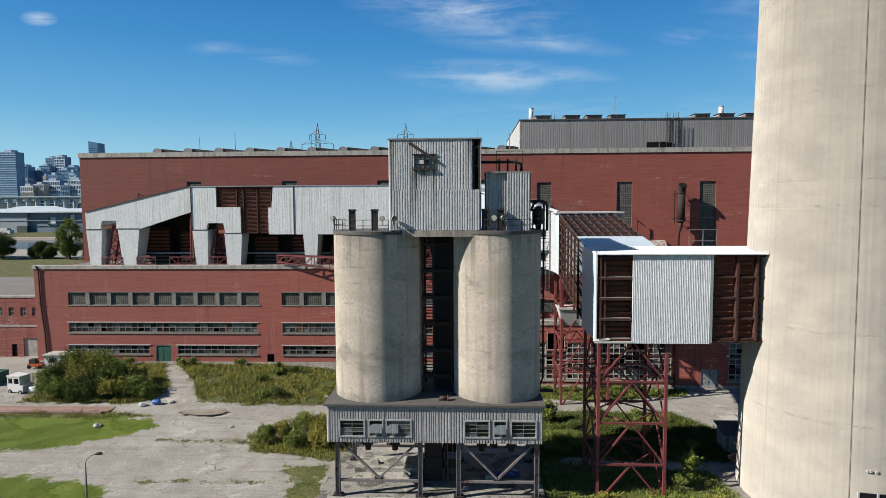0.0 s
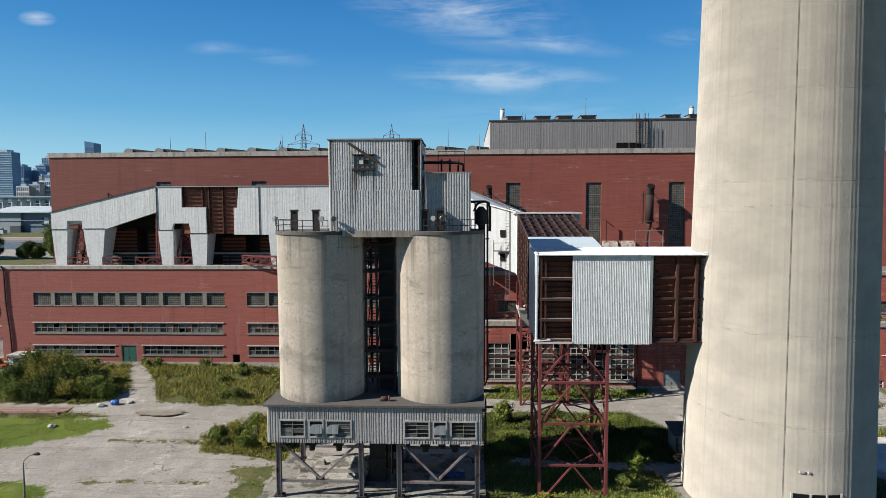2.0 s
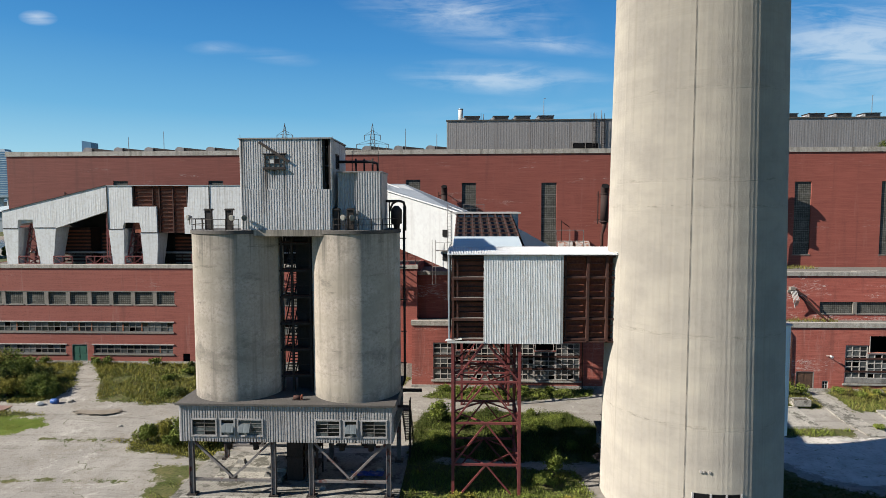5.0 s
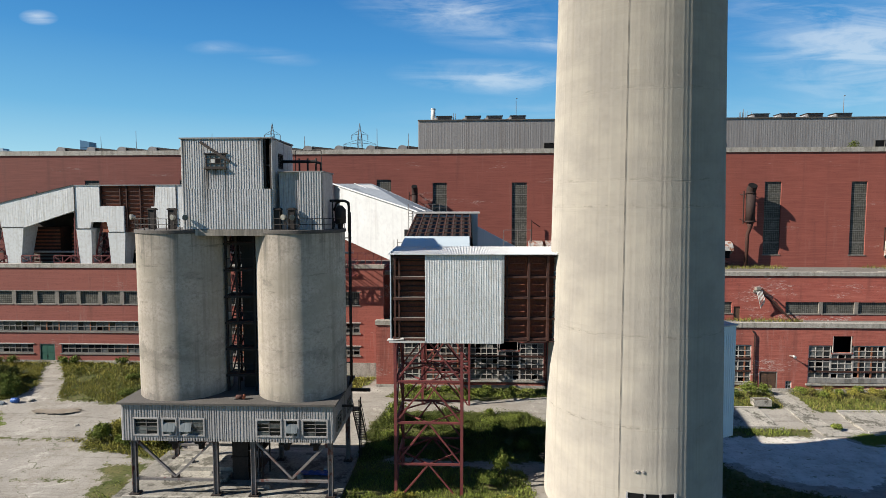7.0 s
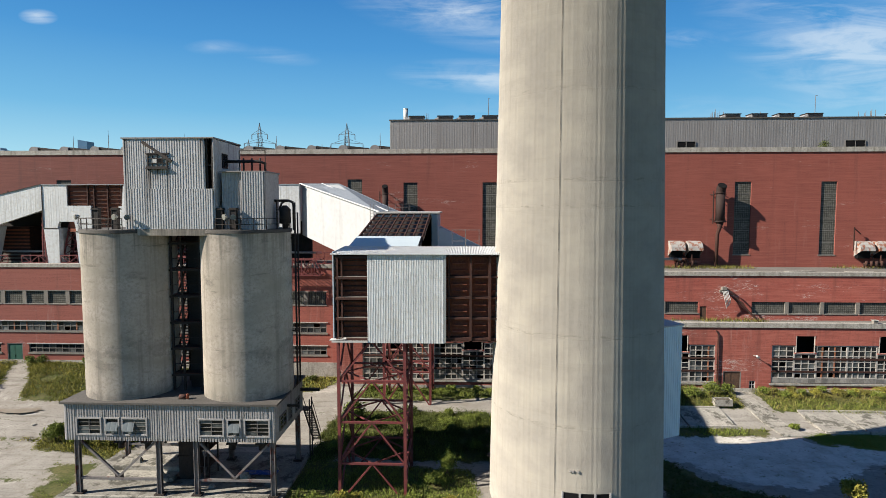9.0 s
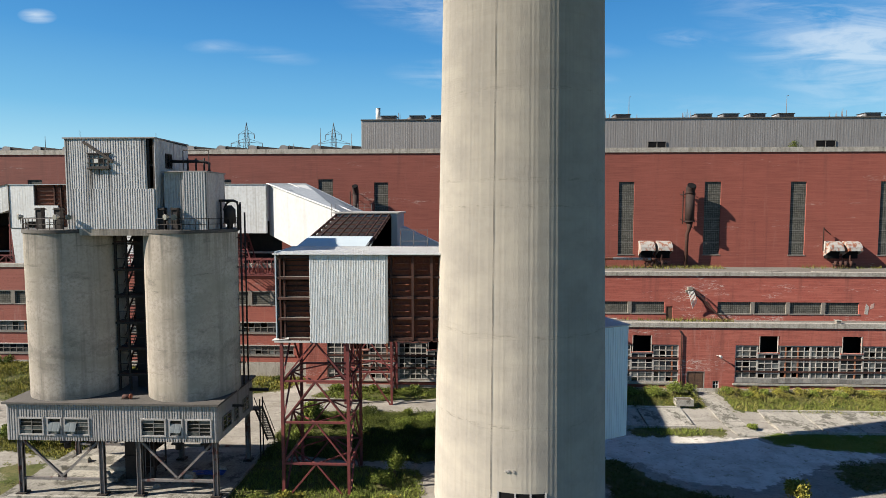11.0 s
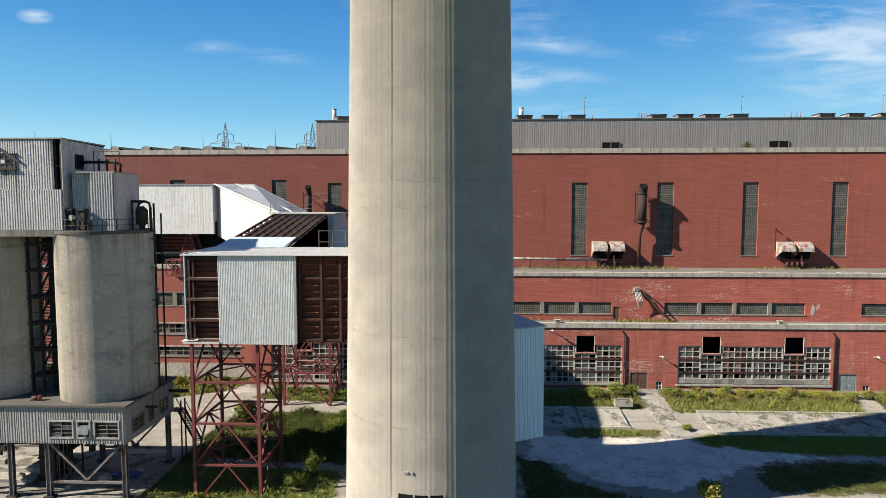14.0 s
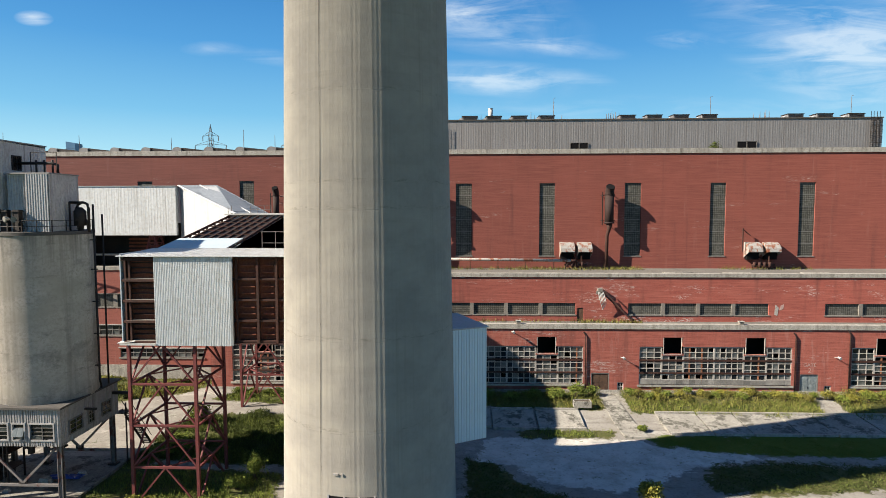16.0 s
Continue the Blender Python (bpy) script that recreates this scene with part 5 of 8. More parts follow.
part("bare_frame", cuboid(cuboid(boxed(0.55, 0.7, HY0 + 0.1, HY0 + 0.25, 29.2, HZ1), 1.05, 1.2, HY0 + 0.1, HY0 + 0.25, 29.2, HZ1), 0.7, 1.05, HY0 + 0.1, HY0 + 0.2, 31.3, 31.45), "dark_steel", head)
hwin = framed_window(head, -4.85, -2.95, 31.15, 32.4, HY0, 4, 3, "pane_dim", "dark_steel", 0.06, 1, -0.1)
part("dark_pane", boxed(-3.9, -3.43, HY0 - 0.14, HY0 - 0.125, 31.6, 31.98), "dark", hwin)
# white paint imitates the light caught by this pane
part("lit_pane", boxed(-4.36, -3.96, HY0 - 0.145, HY0 - 0.125, 31.6, 31.98), "white_paint", hwin)
part("window_sill", boxed(-4.95, -2.85, HY0 - 0.28, HY0, 31.02, 31.14), "dark_steel", hwin)
part("window_hood", boxed(-5.0, -2.8, HY0 - 0.2, HY0, 32.42, 32.5), "dark_steel", hwin)
part("hoist_beam", bar((-5.3, HY0 - 0.14, 33.52), (-2.55, HY0 - 0.2, 31.72), 0.10, 0.24), "dark_steel", head)
part("floor_slab", boxed(-6.0, 0.9, 54.4, 61, 24.9, 25.48), "silo", head, "pale concrete slab edge")

# lift boxes beside the head house
boxA = thing("elevator_casing", "ribbed grey metal casing of the bucket elevator", "casing")
part("front_sheet", ribbed((1.75, 55.2, 25.4), (1, 0, 0), (0, 0, 1), 1.95, 5.4, 0.24, 0.05, 0.5), "grey_metal", boxA)
part("front_sheet", ribbed((3.7, 54.9, 25.4), (1, 0, 0), (0, 0, 1), 2.15, 5.35, 0.24, 0.05, 0.5), "grey_metal", boxA)
part("side_wall", ribbed((5.85, 54.9, 25.4), (0, 1, 0), (0, 0, 1), 4.1, 5.35, 0.3, 0.02, 0.5), "grey_metal", boxA)
part("back_wall", boxed(1.75, 5.85, 59.0, 59.1, 25.4, 30.75), "grey_metal", boxA)
part("roof", boxed(1.7, 5.95, 54.85, 59.15, 30.75, 30.87), "pent_metal", boxA)

# ---- breeching box and its red tower ----
br = thing("breeching_box", "rusty steel flue box with white ribbed cladding beside the chimney", "duct")
BZ, TZ = 15.0, 23.15
part("back_plate", boxed(12.3, 29.3, 55.9, 56.0, BZ, TZ), "rust_light", br)
part("bottom_plate", boxed(12.3, 29.3, 55.1, 61.5, BZ, BZ + 0.1), "rust", br)
part("rear_plate", boxed(19.6, 29.0, 61.4, 61.5, BZ, TZ), "rust", br)
part("cladding_panel", ribbed((15.3, 55.0, 14.85), (1, 0, 0), (0, 0, 1), 7.1, 8.25, 0.155, 0.028, 0.55), "header_metal", br, "white ribbed cladding panel")
part("edge_strip", boxed(22.42, 22.62, 54.95, 55.2, 14.9, TZ), "galv", br)
for k in range(5):
    z = BZ + 0.2 + k * 1.93
    part("ledge", cuboid(boxed(12.3, 15.3, 55.02, 55.9, z, z + 0.05), 12.3, 15.3, 55.02, 55.1, z - 0.16, z), "rust", br)
    if k < 4:
        # pale dusty strips, with the light on the ledge tops put into colour
        part("ledge_dust", boxed(12.5, 15.28, 55.2, 55.6, z + 0.052, z + 0.075), "pier", br, "pale dusty strip painting the lit top of the ledge")
        for f in (0.27, 0.52, 0.77):
            part("rib", boxed(12.3, 15.3, 55.55, 55.9, z + 1.93 * f, z + 1.93 * f + 0.09), "rust", br)
for k in range(5):
    z = BZ + 0.25 + k * 1.93
    part("rib", boxed(22.6, 29.2, 55.2, 55.9, z - 0.09, z + 0.09), "rust", br)
for a, b in ((23.0, 24.75), (25.05, 26.5), (26.8, 28.3), (28.5, 29.2)):
    for k in range(4):
        for f in (0.3, 0.62):
            z = BZ + 0.25 + 1.93 * (k + f)
            part("stiffener", boxed(a + 0.2, b - 0.2, 55.42, 55.9, z, z + 0.07), "rust_light", br)
for x in (12.45, 12.85, 22.9):
    part("stud", bar((x, 55.4, BZ), (x, 55.4, TZ), 0.16, 0.3), "rust", br)
for x in (24.9, 26.65, 28.4):
    part("stud", bar((x, 55.35, BZ), (x, 55.35, TZ), 0.22, 0.5), "rust", br)
part("side_sheet", boxed(12.0, 12.1, 55.2, 62.0, BZ, 23.4), "blue_metal", br, "pale side sheet with blue shade put into its colour")
part("bottom_trim", boxed(11.9, 15.3, 54.9, 55.2, BZ - 0.12, BZ + 0.06), "white_metal", br)


def roof_sheet(parent, name, corners, material, thick=0.08):
    bm = bmesh.new()
    top = [bm.verts.new(c) for c in corners]
    bot = [bm.verts.new((c[0], c[1], c[2] - thick)) for c in corners]
    bm.faces.new(top)
    bm.faces.new(bot[::-1])
    for i in range(4):
        j = (i + 1) % 4
        bm.faces.new((top[j], top[i], bot[i], bot[j]))
    bmesh.ops.recalc_face_normals(bm, faces=bm.faces)
    return part(name, bm, material, parent)


part("roof", ribbed((11.9, 54.75, 23.2), (1, 0, 0), Vector((0, 6.75, 0.26)).normalized(), 17.4, 6.75, 0.155, 0.05, 0.5), "header_metal", br)
roof_sheet(br, "roof_sheet", ((12.3, 61.5, 23.5), (19.45, 61.5, 23.5), (19.45, 66.4, 24.3), (12.3, 66.4, 24.3)), "blue_metal")
# lattice passage
for i in range(8):
    x = 12.4 + i * 1.02
    part("rafter", bar((x, 66.4, 24.15), (x, 80, 26.55), 0.14, 0.22), "rust", br)
for k in range(7):
    f = k / 6
    y, z = 66.4 + 13.6 * f, 24.2 + 2.4 * f
    part("purlin", bar((12.3, y, z), (19.6, y, z), 0.14), "rust", br)
    part("wall_post", bar((12.4, y, BZ + 3.4 * f), (12.4, y, z), 0.2), "rust", br)
    part("wall_post", bar((19.6, y, BZ + 3.4 * f), (19.6, y, z), 0.2), "rust", br)
for k in range(8):
    f = k / 7
    for x in (12.45, 19.55):
        part("wall_rail", bar((x, 62, BZ + 8.2 * f + 0.1), (x, 80, BZ + 3.5 + 8.0 * f), 0.12), "rust", br)
roof_sheet(br, "floor_plate", ((12.3, 61.5, BZ + 0.1), (19.6, 61.5, BZ + 0.1), (19.6, 80, 18.5), (12.3, 80, 18.5)), "rust")
roof_sheet(br, "side_plate", ((19.8, 61.5, BZ + 0.1), (19.8, 61.5, 23.2), (19.8, 80, 26.4), (19.8, 80, 18.5)), "rust")

# dark sheet added below the rafters, standing in for the unlit passage
roof_sheet(br, "roof_plate", ((12.3, 66.5, 23.75), (19.7, 66.5, 23.75), (19.7, 80, 26.15), (12.3, 80, 26.15)), "dark_steel")

# junction box and slanting white duct
jn = thing("duct_junction", "white sheet-metal flue junction raised on a red trestle", "duct")
part("body", boxed(12.3, 20.6, 80.1, 88.4, 18.4, 26.7), "blue_metal", jn)
part("roof", boxed(11.9, 20.9, 79.8, 88.6, 26.7, 26.9), "white_metal", jn)


def hull(name, pts, faces, material, parent, label=""):
    bm = bmesh.new()
    v = [bm.verts.new(p) for p in pts]
    for f in faces:
        bm.faces.new([v[i] for i in f])
    bmesh.ops.recalc_face_normals(bm, faces=bm.faces)
    return part(name, bm, material, parent, label)


SIX = ((0, 1, 2, 3), (4, 5, 6, 7), (0, 1, 5, 4), (1, 2, 6, 5), (2, 3, 7, 6), (3, 0, 4, 7))
sl = thing("slanting_duct", "bright white sheet-metal duct sloping down from the header", "duct")
hull("body", ((-2.6, 97.4, 23.0), (12.4, 82.6, 18.4), (12.4, 82.6, 26.8), (-2.6, 97.4, 31.3), (3.4, 97.4, 23.0), (14.0, 90.6, 18.4), (14.0, 90.6, 26.8), (3.4, 97.4, 31.3)), SIX, "duct_white", sl)
A_, B_, C_, D_ = Vector((-2.8, 97.3, 31.42)), Vector((12.4, 82.3, 26.92)), Vector((14.2, 90.8, 26.92)), Vector((3.6, 97.6, 31.42))
roof_sheet(sl, "roof_sheeting", (tuple(A_), tuple(B_), tuple(C_), tuple(D_)), "dull_roof", 0.1)
for k in range(22):
    f = k / 21
    part("roof_seam", bar(A_.lerp(B_, f) + Vector((0, 0, 0.03)), D_.lerp(C_, f) + Vector((0, 0, 0.03)), 0.05, 0.03), "dull_roof", sl)
part("roof_flashing", bar(A_, B_, 0.3, 0.14), "header_metal", sl)
part("roof_flashing", bar(A_.lerp(D_, 0.55) + Vector((0, 0, 0.05)), B_.lerp(C_, 0.45) + Vector((0, 0, 0.05)), 0.22, 0.08), "header_metal", sl)

# ---- white header duct on the left annex ----
hd = thing("header_duct", "white ribbed metal flue header on tapered legs along the hall", "duct")
HYF, HYB = 96.0, 101.0


def lean_top(s):
    x = -63.6 + s
    return min(27.1 + (x + 63.6) * 4.2 / 17.9, 31.3)


part("sloped_section", ribbed((-63.6, HYF, 0), (1, 0, 0), (0, 0, 1), 18.0, lambda s: lean_top(s) , 0.48, 0.006, 0.35, jitter=0.45, bottoms=lambda s: 24.2 if s < 2.75 else (25.7 if s < 5.2 else (24.3 if s < 9.2 else 24.3 + (s - 9.2) * 2.8 / 8.8)), thick=0.6), "header_metal", hd)
part("section", ribbed((-45.55, HYF, 0), (1, 0, 0), (0, 0, 1), 4.2, 31.3, 0.48, 0.006, 0.35, jitter=0.45, bottoms=lambda s: 24.0 if s < 2.6 else 25.2, thick=0.6), "header_metal", hd)
part("section", ribbed((-41.35, HYF, 0), (1, 0, 0), (0, 0, 1), 4.0, 27.83, 0.48, 0.006, 0.35, jitter=0.45, bottoms=lambda s: 25.2 if s < 1.2 else 23.55, thick=0.6), "header_metal", hd)
part("section", ribbed((-32.7, HYF, 23.33), (1, 0, 0), (0, 0, 1), 4.2, lambda s: 4.4 if s < 0.6 else 7.95, 0.48, 0.006, 0.35, jitter=0.45, thick=0.6), "header_metal", hd)
part("section", ribbed((-28.45, HYF, 23.3), (1, 0, 0), (0, 0, 1), 25.8, 7.9, 0.48, 0.006, 0.35, jitter=0.45, thick=0.6), "header_metal", hd)
part("joint", boxed(-45.65, -45.5, HYF - 0.08, HYF, 24.1, 31.3), "dark_steel", hd)
part("joint", boxed(-28.5, -28.38, HYF - 0.08, HYF, 23.3, 31.2), "dark_steel", hd)
part("bare_plate", boxed(-41.4, -32.0, HYF + 0.5, HYF + 0.6, 23.5, 31.2), "rust_light", hd, "rust-brown bare plate with stiffeners")
for k in range(12):
    z = 23.6 + k * 0.66
    part("stiffener", bar((-41.3 if z > 27.8 else -37.4, HYF + 0.35, z), (-32.2, HYF + 0.35, z), 0.14), "rust", hd)
for x in (-41.2, -38.0, -36.9, -34.6, -32.3):
    part("stiffener", bar((x, HYF + 0.3, 27.9 if x < -37.5 else 23.5), (x, HYF + 0.3, 31.2), 0.18, 0.3), "rust", hd)
hull("back_body", ((-63.6, 96.6, 24.6), (-45.6, 96.6, 27.2), (-45.6, 96.6, 31.2), (-63.6, 96.6, 26.9), (-63.6, HYB, 24.6), (-45.6, HYB, 27.2), (-45.6, HYB, 31.2), (-63.6, HYB, 26.9)), SIX, "header_metal", hd)
part("back_body", boxed(-45.6, -2.7, 96.62, HYB, 25.3, 31.15), "header_metal", hd)
part("roof_edge", boxed(-45.6, -2.6, HYF - 0.1, HYB, 31.2, 31.32), "galv", hd)
for a0, a1, b0, b1, zt in ((-63.6, -60.9, -63.1, -61.35, 24.2), (-58.2, -54.5, -57.5, -55.3, 24.3), (-45.5, -42.95, -45.05, -43.15, 24.05), (-40.15, -37.2, -39.8, -37.6, 23.5), (-27.0, -24.5, -26.6, -24.9, 23.3)):
    hull("leg", ((b0, HYF + 0.1, 17.7), (b1, HYF + 0.1, 17.7), (b1, HYF + 2.4, 17.7), (b0, HYF + 2.4, 17.7), (a0, HYF, zt + 0.1), (a1, HYF, zt + 0.1), (a1, HYF + 3.4, zt + 0.1), (a0, HYF + 3.4, zt + 0.1)), SIX, "header_metal", hd)

for a, b, z in ((-63.55, -60.95, 24.25), (-58.15, -54.55, 24.35), (-45.45, -43.0, 24.1), (-40.1, -37.25, 23.55)):
    part("joint", boxed(a, b, HYF - 0.05, HYF - 0.01, z - 0.06, z + 0.06), "dark_steel", hd)
part("joint", bar((-63.6, HYF - 0.04, 27.12), (-45.7, HYF - 0.04, 31.34), 0.1, 0.12), "dark_steel", hd)

# ---- red lattice tower under the breeching ----
def lattice_tower(name, label, x0, x1, y0, y1, levels, leg_w, brace_w, material):
    t = thing(name, label, "trestle")
    for x in (x0, x1):
        for y in (y0, y1):
            part("leg", bar((x, y, levels[0]), (x, y, levels[-1]), leg_w), material, t)
    for lo, hi in zip(levels, levels[1:]):
        for (ax, ay), (bx, by) in (((x0, y0), (x1, y0)), ((x0, y1), (x1, y1)), ((x0, y0), (x0, y1)), ((x1, y0), (x1, y1))):
            mx, my = (ax + bx) / 2, (ay + by) / 2
            part("girt", bar((ax, ay, hi), (bx, by, hi), brace_w * 1.25), material, t)
            part("brace", bar((mx, my, hi), (ax, ay, lo), brace_w), material, t)
            part("brace", bar((mx, my, hi), (bx, by, lo), brace_w), material, t)
        mids = ((x0, (y0 + y1) / 2), ((x0 + x1) / 2, y0), (x1, (y0 + y1) / 2), ((x0 + x1) / 2, y1))
        for k in range(4):
            part("plan_brace", bar((*mids[k], hi), (*mids[(k + 1) % 4], hi), brace_w * 0.8), material, t)
    return t


lattice_tower("lattice_tower", "red painted steel lattice tower carrying the flue box", 12.4, 18.7, 55.5, 62.0, (-0.8, 3.0, 7.05, 11.05, 14.9), 0.28, 0.15, "red_steel")
lattice_tower("lattice_tower", "red steel trestle under the white duct junction", 13.0, 19.5, 81.5, 87.5, (-0.3, 4.6, 9.2, 13.8, 18.4), 0.3, 0.17, "red_steel")

# flue stub on the far side of the chimney
fs = thing("flue_stub", "pale ribbed metal flue stub fixed to the chimney side", "duct")
hull("body", ((38.0, 56.0, 4.45), (46.1, 60.35, 4.45), (43.0, 66.0, 4.45), (36.0, 63.0, 4.45), (38.0, 56.0, 15.6), (46.1, 60.35, 15.6), (43.0, 66.0, 15.75), (36.0, 63.0, 15.75)), SIX, "stub_metal", fs)
hull("roof", ((37.8, 55.9, 15.7), (46.35, 60.3, 15.66), (43.1, 66.2, 15.95), (36.0, 63.2, 16.1), (37.8, 55.9, 15.82), (46.35, 60.3, 15.78), (43.1, 66.2, 16.07), (36.0, 63.2, 16.22)), SIX, "white_metal", fs)
d = Vector((46.1 - 41.2, 60.35 - 57.72, 0))
part("cladding", ribbed((41.2, 57.65, 4.4), d.normalized(), (0, 0, 1), d.length + 0.03, 11.25, 0.3, 0.05, 0.5), "stub_metal", fs)

# ---- silo tops ----
def on_ring(c, r, a, z):
    return (c[0] + r * math.cos(radians(a)), c[1] + r * math.sin(radians(a)), z)


def ring_rail(c, r, a0, a1, z, step=15):
    t = thing("guard_rail", "thin dark steel guard rail round the silo roof", "railing", "silo roof rails")
    n = max(int((a1 - a0) / step), 1)
    angles = [a0 + (a1 - a0) * i / n for i in range(n + 1)]
    for a in angles:
        part("post", bar(on_ring(c, r, a, z), on_ring(c, r, a, z + 1.05), 0.06), "dark_steel", t)
    for h in (0.5, 1.03):
        part("rail", pipe([on_ring(c, r, a0 + (a1 - a0) * i / (3 * n), z + h) for i in range(3 * n + 1)], 0.03, 5), "dark_steel", t)
    return t


ring_rail(SILOS[0], 4.25, 150, 292, 25.45)
ring_rail(SILOS[1], 4.25, 252, 395, 25.45)


def flood_lamp(x, y, z, yaw):
    t = thing("flood_light", "weathered grey flood lamp on the silo rail", "lamp", "flood lamps on the rails", (x, y, z))
    part("stem", bar((0, 0, -0.5), (0, 0, 0.05), 0.05), "dark_steel", t)
    h = part("housing", tube(bmesh.new(), [(0, 0.22, 0.2), (0, 0.05, 0.2), (0, -0.14, 0.16), (0, -0.2, 0.15)], [0.1, 0.2, 0.26, 0.27], 12), "coping", t)
    part("lens", tube(bmesh.new(), [(0, -0.2, 0.15), (0, -0.22, 0.148)], 0.24, 12), "glass_dull", h)
    t.rotation_euler = (0, 0, radians(yaw))
    return t


for x, y, yaw in ((-12.7, 55.9, -40), (-7.7, 53.85, -20), (-6.75, 54.1, 30), (2.55, 53.9, -25), (3.25, 53.9, 25)):
    flood_lamp(x, y, 26.45, yaw)


def vent_stub(x, y):
    t = thing("vent_stub", "dark square steel vent stack on the silo roof", "vent", "silo vent stacks", (x, y, 25.44))
    bm = boxed(-0.26, 0.26, -0.26, 0.26, 0, 1.85)
    for s in (-0.26, 0.26):
        cuboid(bm, s - 0.03, s + 0.03, -0.29, -0.26, 0, 1.85)
    part("shaft", bm, "dark_steel", t)
    part("cap", cuboid(boxed(-0.36, 0.36, -0.36, 0.36, 1.85, 1.95), -0.3, 0.3, -0.3, 0.3, 1.95, 2.03), "dark_steel", t)


for x, y in ((-10.95, 56.2), (-8.7, 55.6), (1.65, 54.95), (3.05, 54.6)):
    vent_stub(x, y)

# dust collector and pipes on the right silo
dc = thing("dust_collector", "black steel dust collector vessel with bent pipes on the silo roof", "vessel")
part("vessel", tube(bmesh.new(), [(6.9, 57.6, 25.45), (6.9, 57.6, 25.9), (6.9, 57.6, 26.0), (6.9, 57.6, 27.3), (6.9, 57.6, 27.7)], [0.25, 0.3, 0.55, 0.55, 0.2], 14), "dark_steel", dc)
part("pipe", pipe([(5.9, 57.6, 28.15), (7.3, 57.6, 28.15), (7.65, 57.6, 28.0), (7.75, 57.6, 27.6), (7.75, 57.6, 25.3)], 0.13, 8), "dark_steel", dc)
part("pipe", pipe([(6.2, 57.9, 27.2), (6.5, 57.9, 27.9), (6.9, 57.9, 28.15)], 0.11, 8), "dark_steel", dc)
part("stand", bar((6.3, 57.0, 25.4), (6.3, 57.0, 28.2), 0.12), "dark_steel", dc)
dp = thing("down_pipe", "tall dark steel pipe running down the silo side", "pipe")
part("pipe", pipe([(7.55, 58.6, 28.0), (7.55, 58.6, 10.5), (7.3, 59.2, 9.6)], 0.10, 8), "dark_steel", dp)
part("pipe", pipe([(7.3, 60.4, 27.0), (7.3, 60.4, 9.6)], 0.09, 8), "dark_steel", dp)
for z in (12, 15.2, 18.4, 21.6, 24.5):
    part("clamp", bar((6.95, 58.6, z), (7.75, 58.6, z), 0.1), "dark_steel", dp)
rp = thing("roof_pipework", "dark steel pipes and valves on the elevator casing roof", "pipe")
part("pipe", pipe([(1.4, 57.2, 31.9), (4.6, 57.2, 31.9), (5.2, 57.2, 31.7), (5.2, 57.2, 30.87)], 0.14, 8), "dark_steel", rp)
for x in (3.1, 3.9, 4.7):
    part("riser", pipe([(x, 57.2, 30.87), (x, 57.2, 32.2)], 0.09, 8), "dark_steel", rp)
part("frame", bar((2.8, 56.9, 32.9), (5.3, 56.9, 32.9), 0.06), "dark_steel", rp)
for x in (2.8, 5.3):
    part("post", bar((x, 56.9, 30.87), (x, 56.9, 32.9), 0.06), "dark_steel", rp)
hw = framed_window(head, 1.7, 2.9, 31.2, 32.6, 55.15, 2, 2, "dark", "dark_steel", 0.06, 1, 0.0)
hw.rotation_euler = (0, 0, radians(90))
hw.location = (1.34 + 55.15, 57.0 - 2.3, 0)

# stair tower in the gap between the silos
st = thing("stair_tower", "dark steel stair tower and bucket elevator between the silos", "stairs")
for x in (-4.35, -3.3, -1.55):
    for y in (57.2, 60.6):
        part("post", bar((x, y, 9.4), (x, y, 24.9), 0.2), "dark_steel", st)
part("elevator_leg", boxed(-3.25, -1.65, 58.4, 59.6, 9.4, 24.9), "dark_steel", st)
for k in range(6):
    z = 11.2 + k * 2.6
    la = part("landing", boxed(-4.4, -1.4, 57.1, 58.2, z - 0.08, z), "rust", st)
    part("hand_rail", bar((-4.4, 57.1, z + 0.95), (-1.4, 57.1, z + 0.95), 0.05), "dark_steel", la)
    part("beam", bar((-4.5, 57.1, z - 0.2), (-1.4, 57.1, z - 0.2), 0.2), "dark_steel", st)
    for i in range(9):
        part("tread", boxed(-4.3, -3.4, 58.3 + i * 0.22, 58.5 + i * 0.22, z + 0.26 * i, z + 0.26 * i + 0.05), "dark_steel", st)
    part("stringer", bar((-4.3, 58.3, z), (-4.3, 60.3, z + 2.4), 0.08, 0.2), "dark_steel", st)
    part("stringer", bar((-3.4, 58.3, z), (-3.4, 60.3, z + 2.4), 0.08, 0.2), "dark_steel", st)
    part("hand_rail", bar((-4.3, 58.3, z + 0.95), (-4.3, 60.3, z + 3.3), 0.05), "rust", st)
mo = thing("pump_motor", "small rusty pump motor lying on the base roof", "motor", at=(-2.6, 54.6, 9.43))
part("body", pipe([(0, 0, 0.22), (0.7, 0, 0.22)], 0.2, 10), "rust", mo)
part("flange", pipe([(0.72, 0, 0.24), (0.8, 0, 0.24)], 0.27, 12), "rust_light", mo)
part("foot", boxed(-0.1, 0.6, -0.2, 0.2, 0, 0.06), "dark_steel", mo)

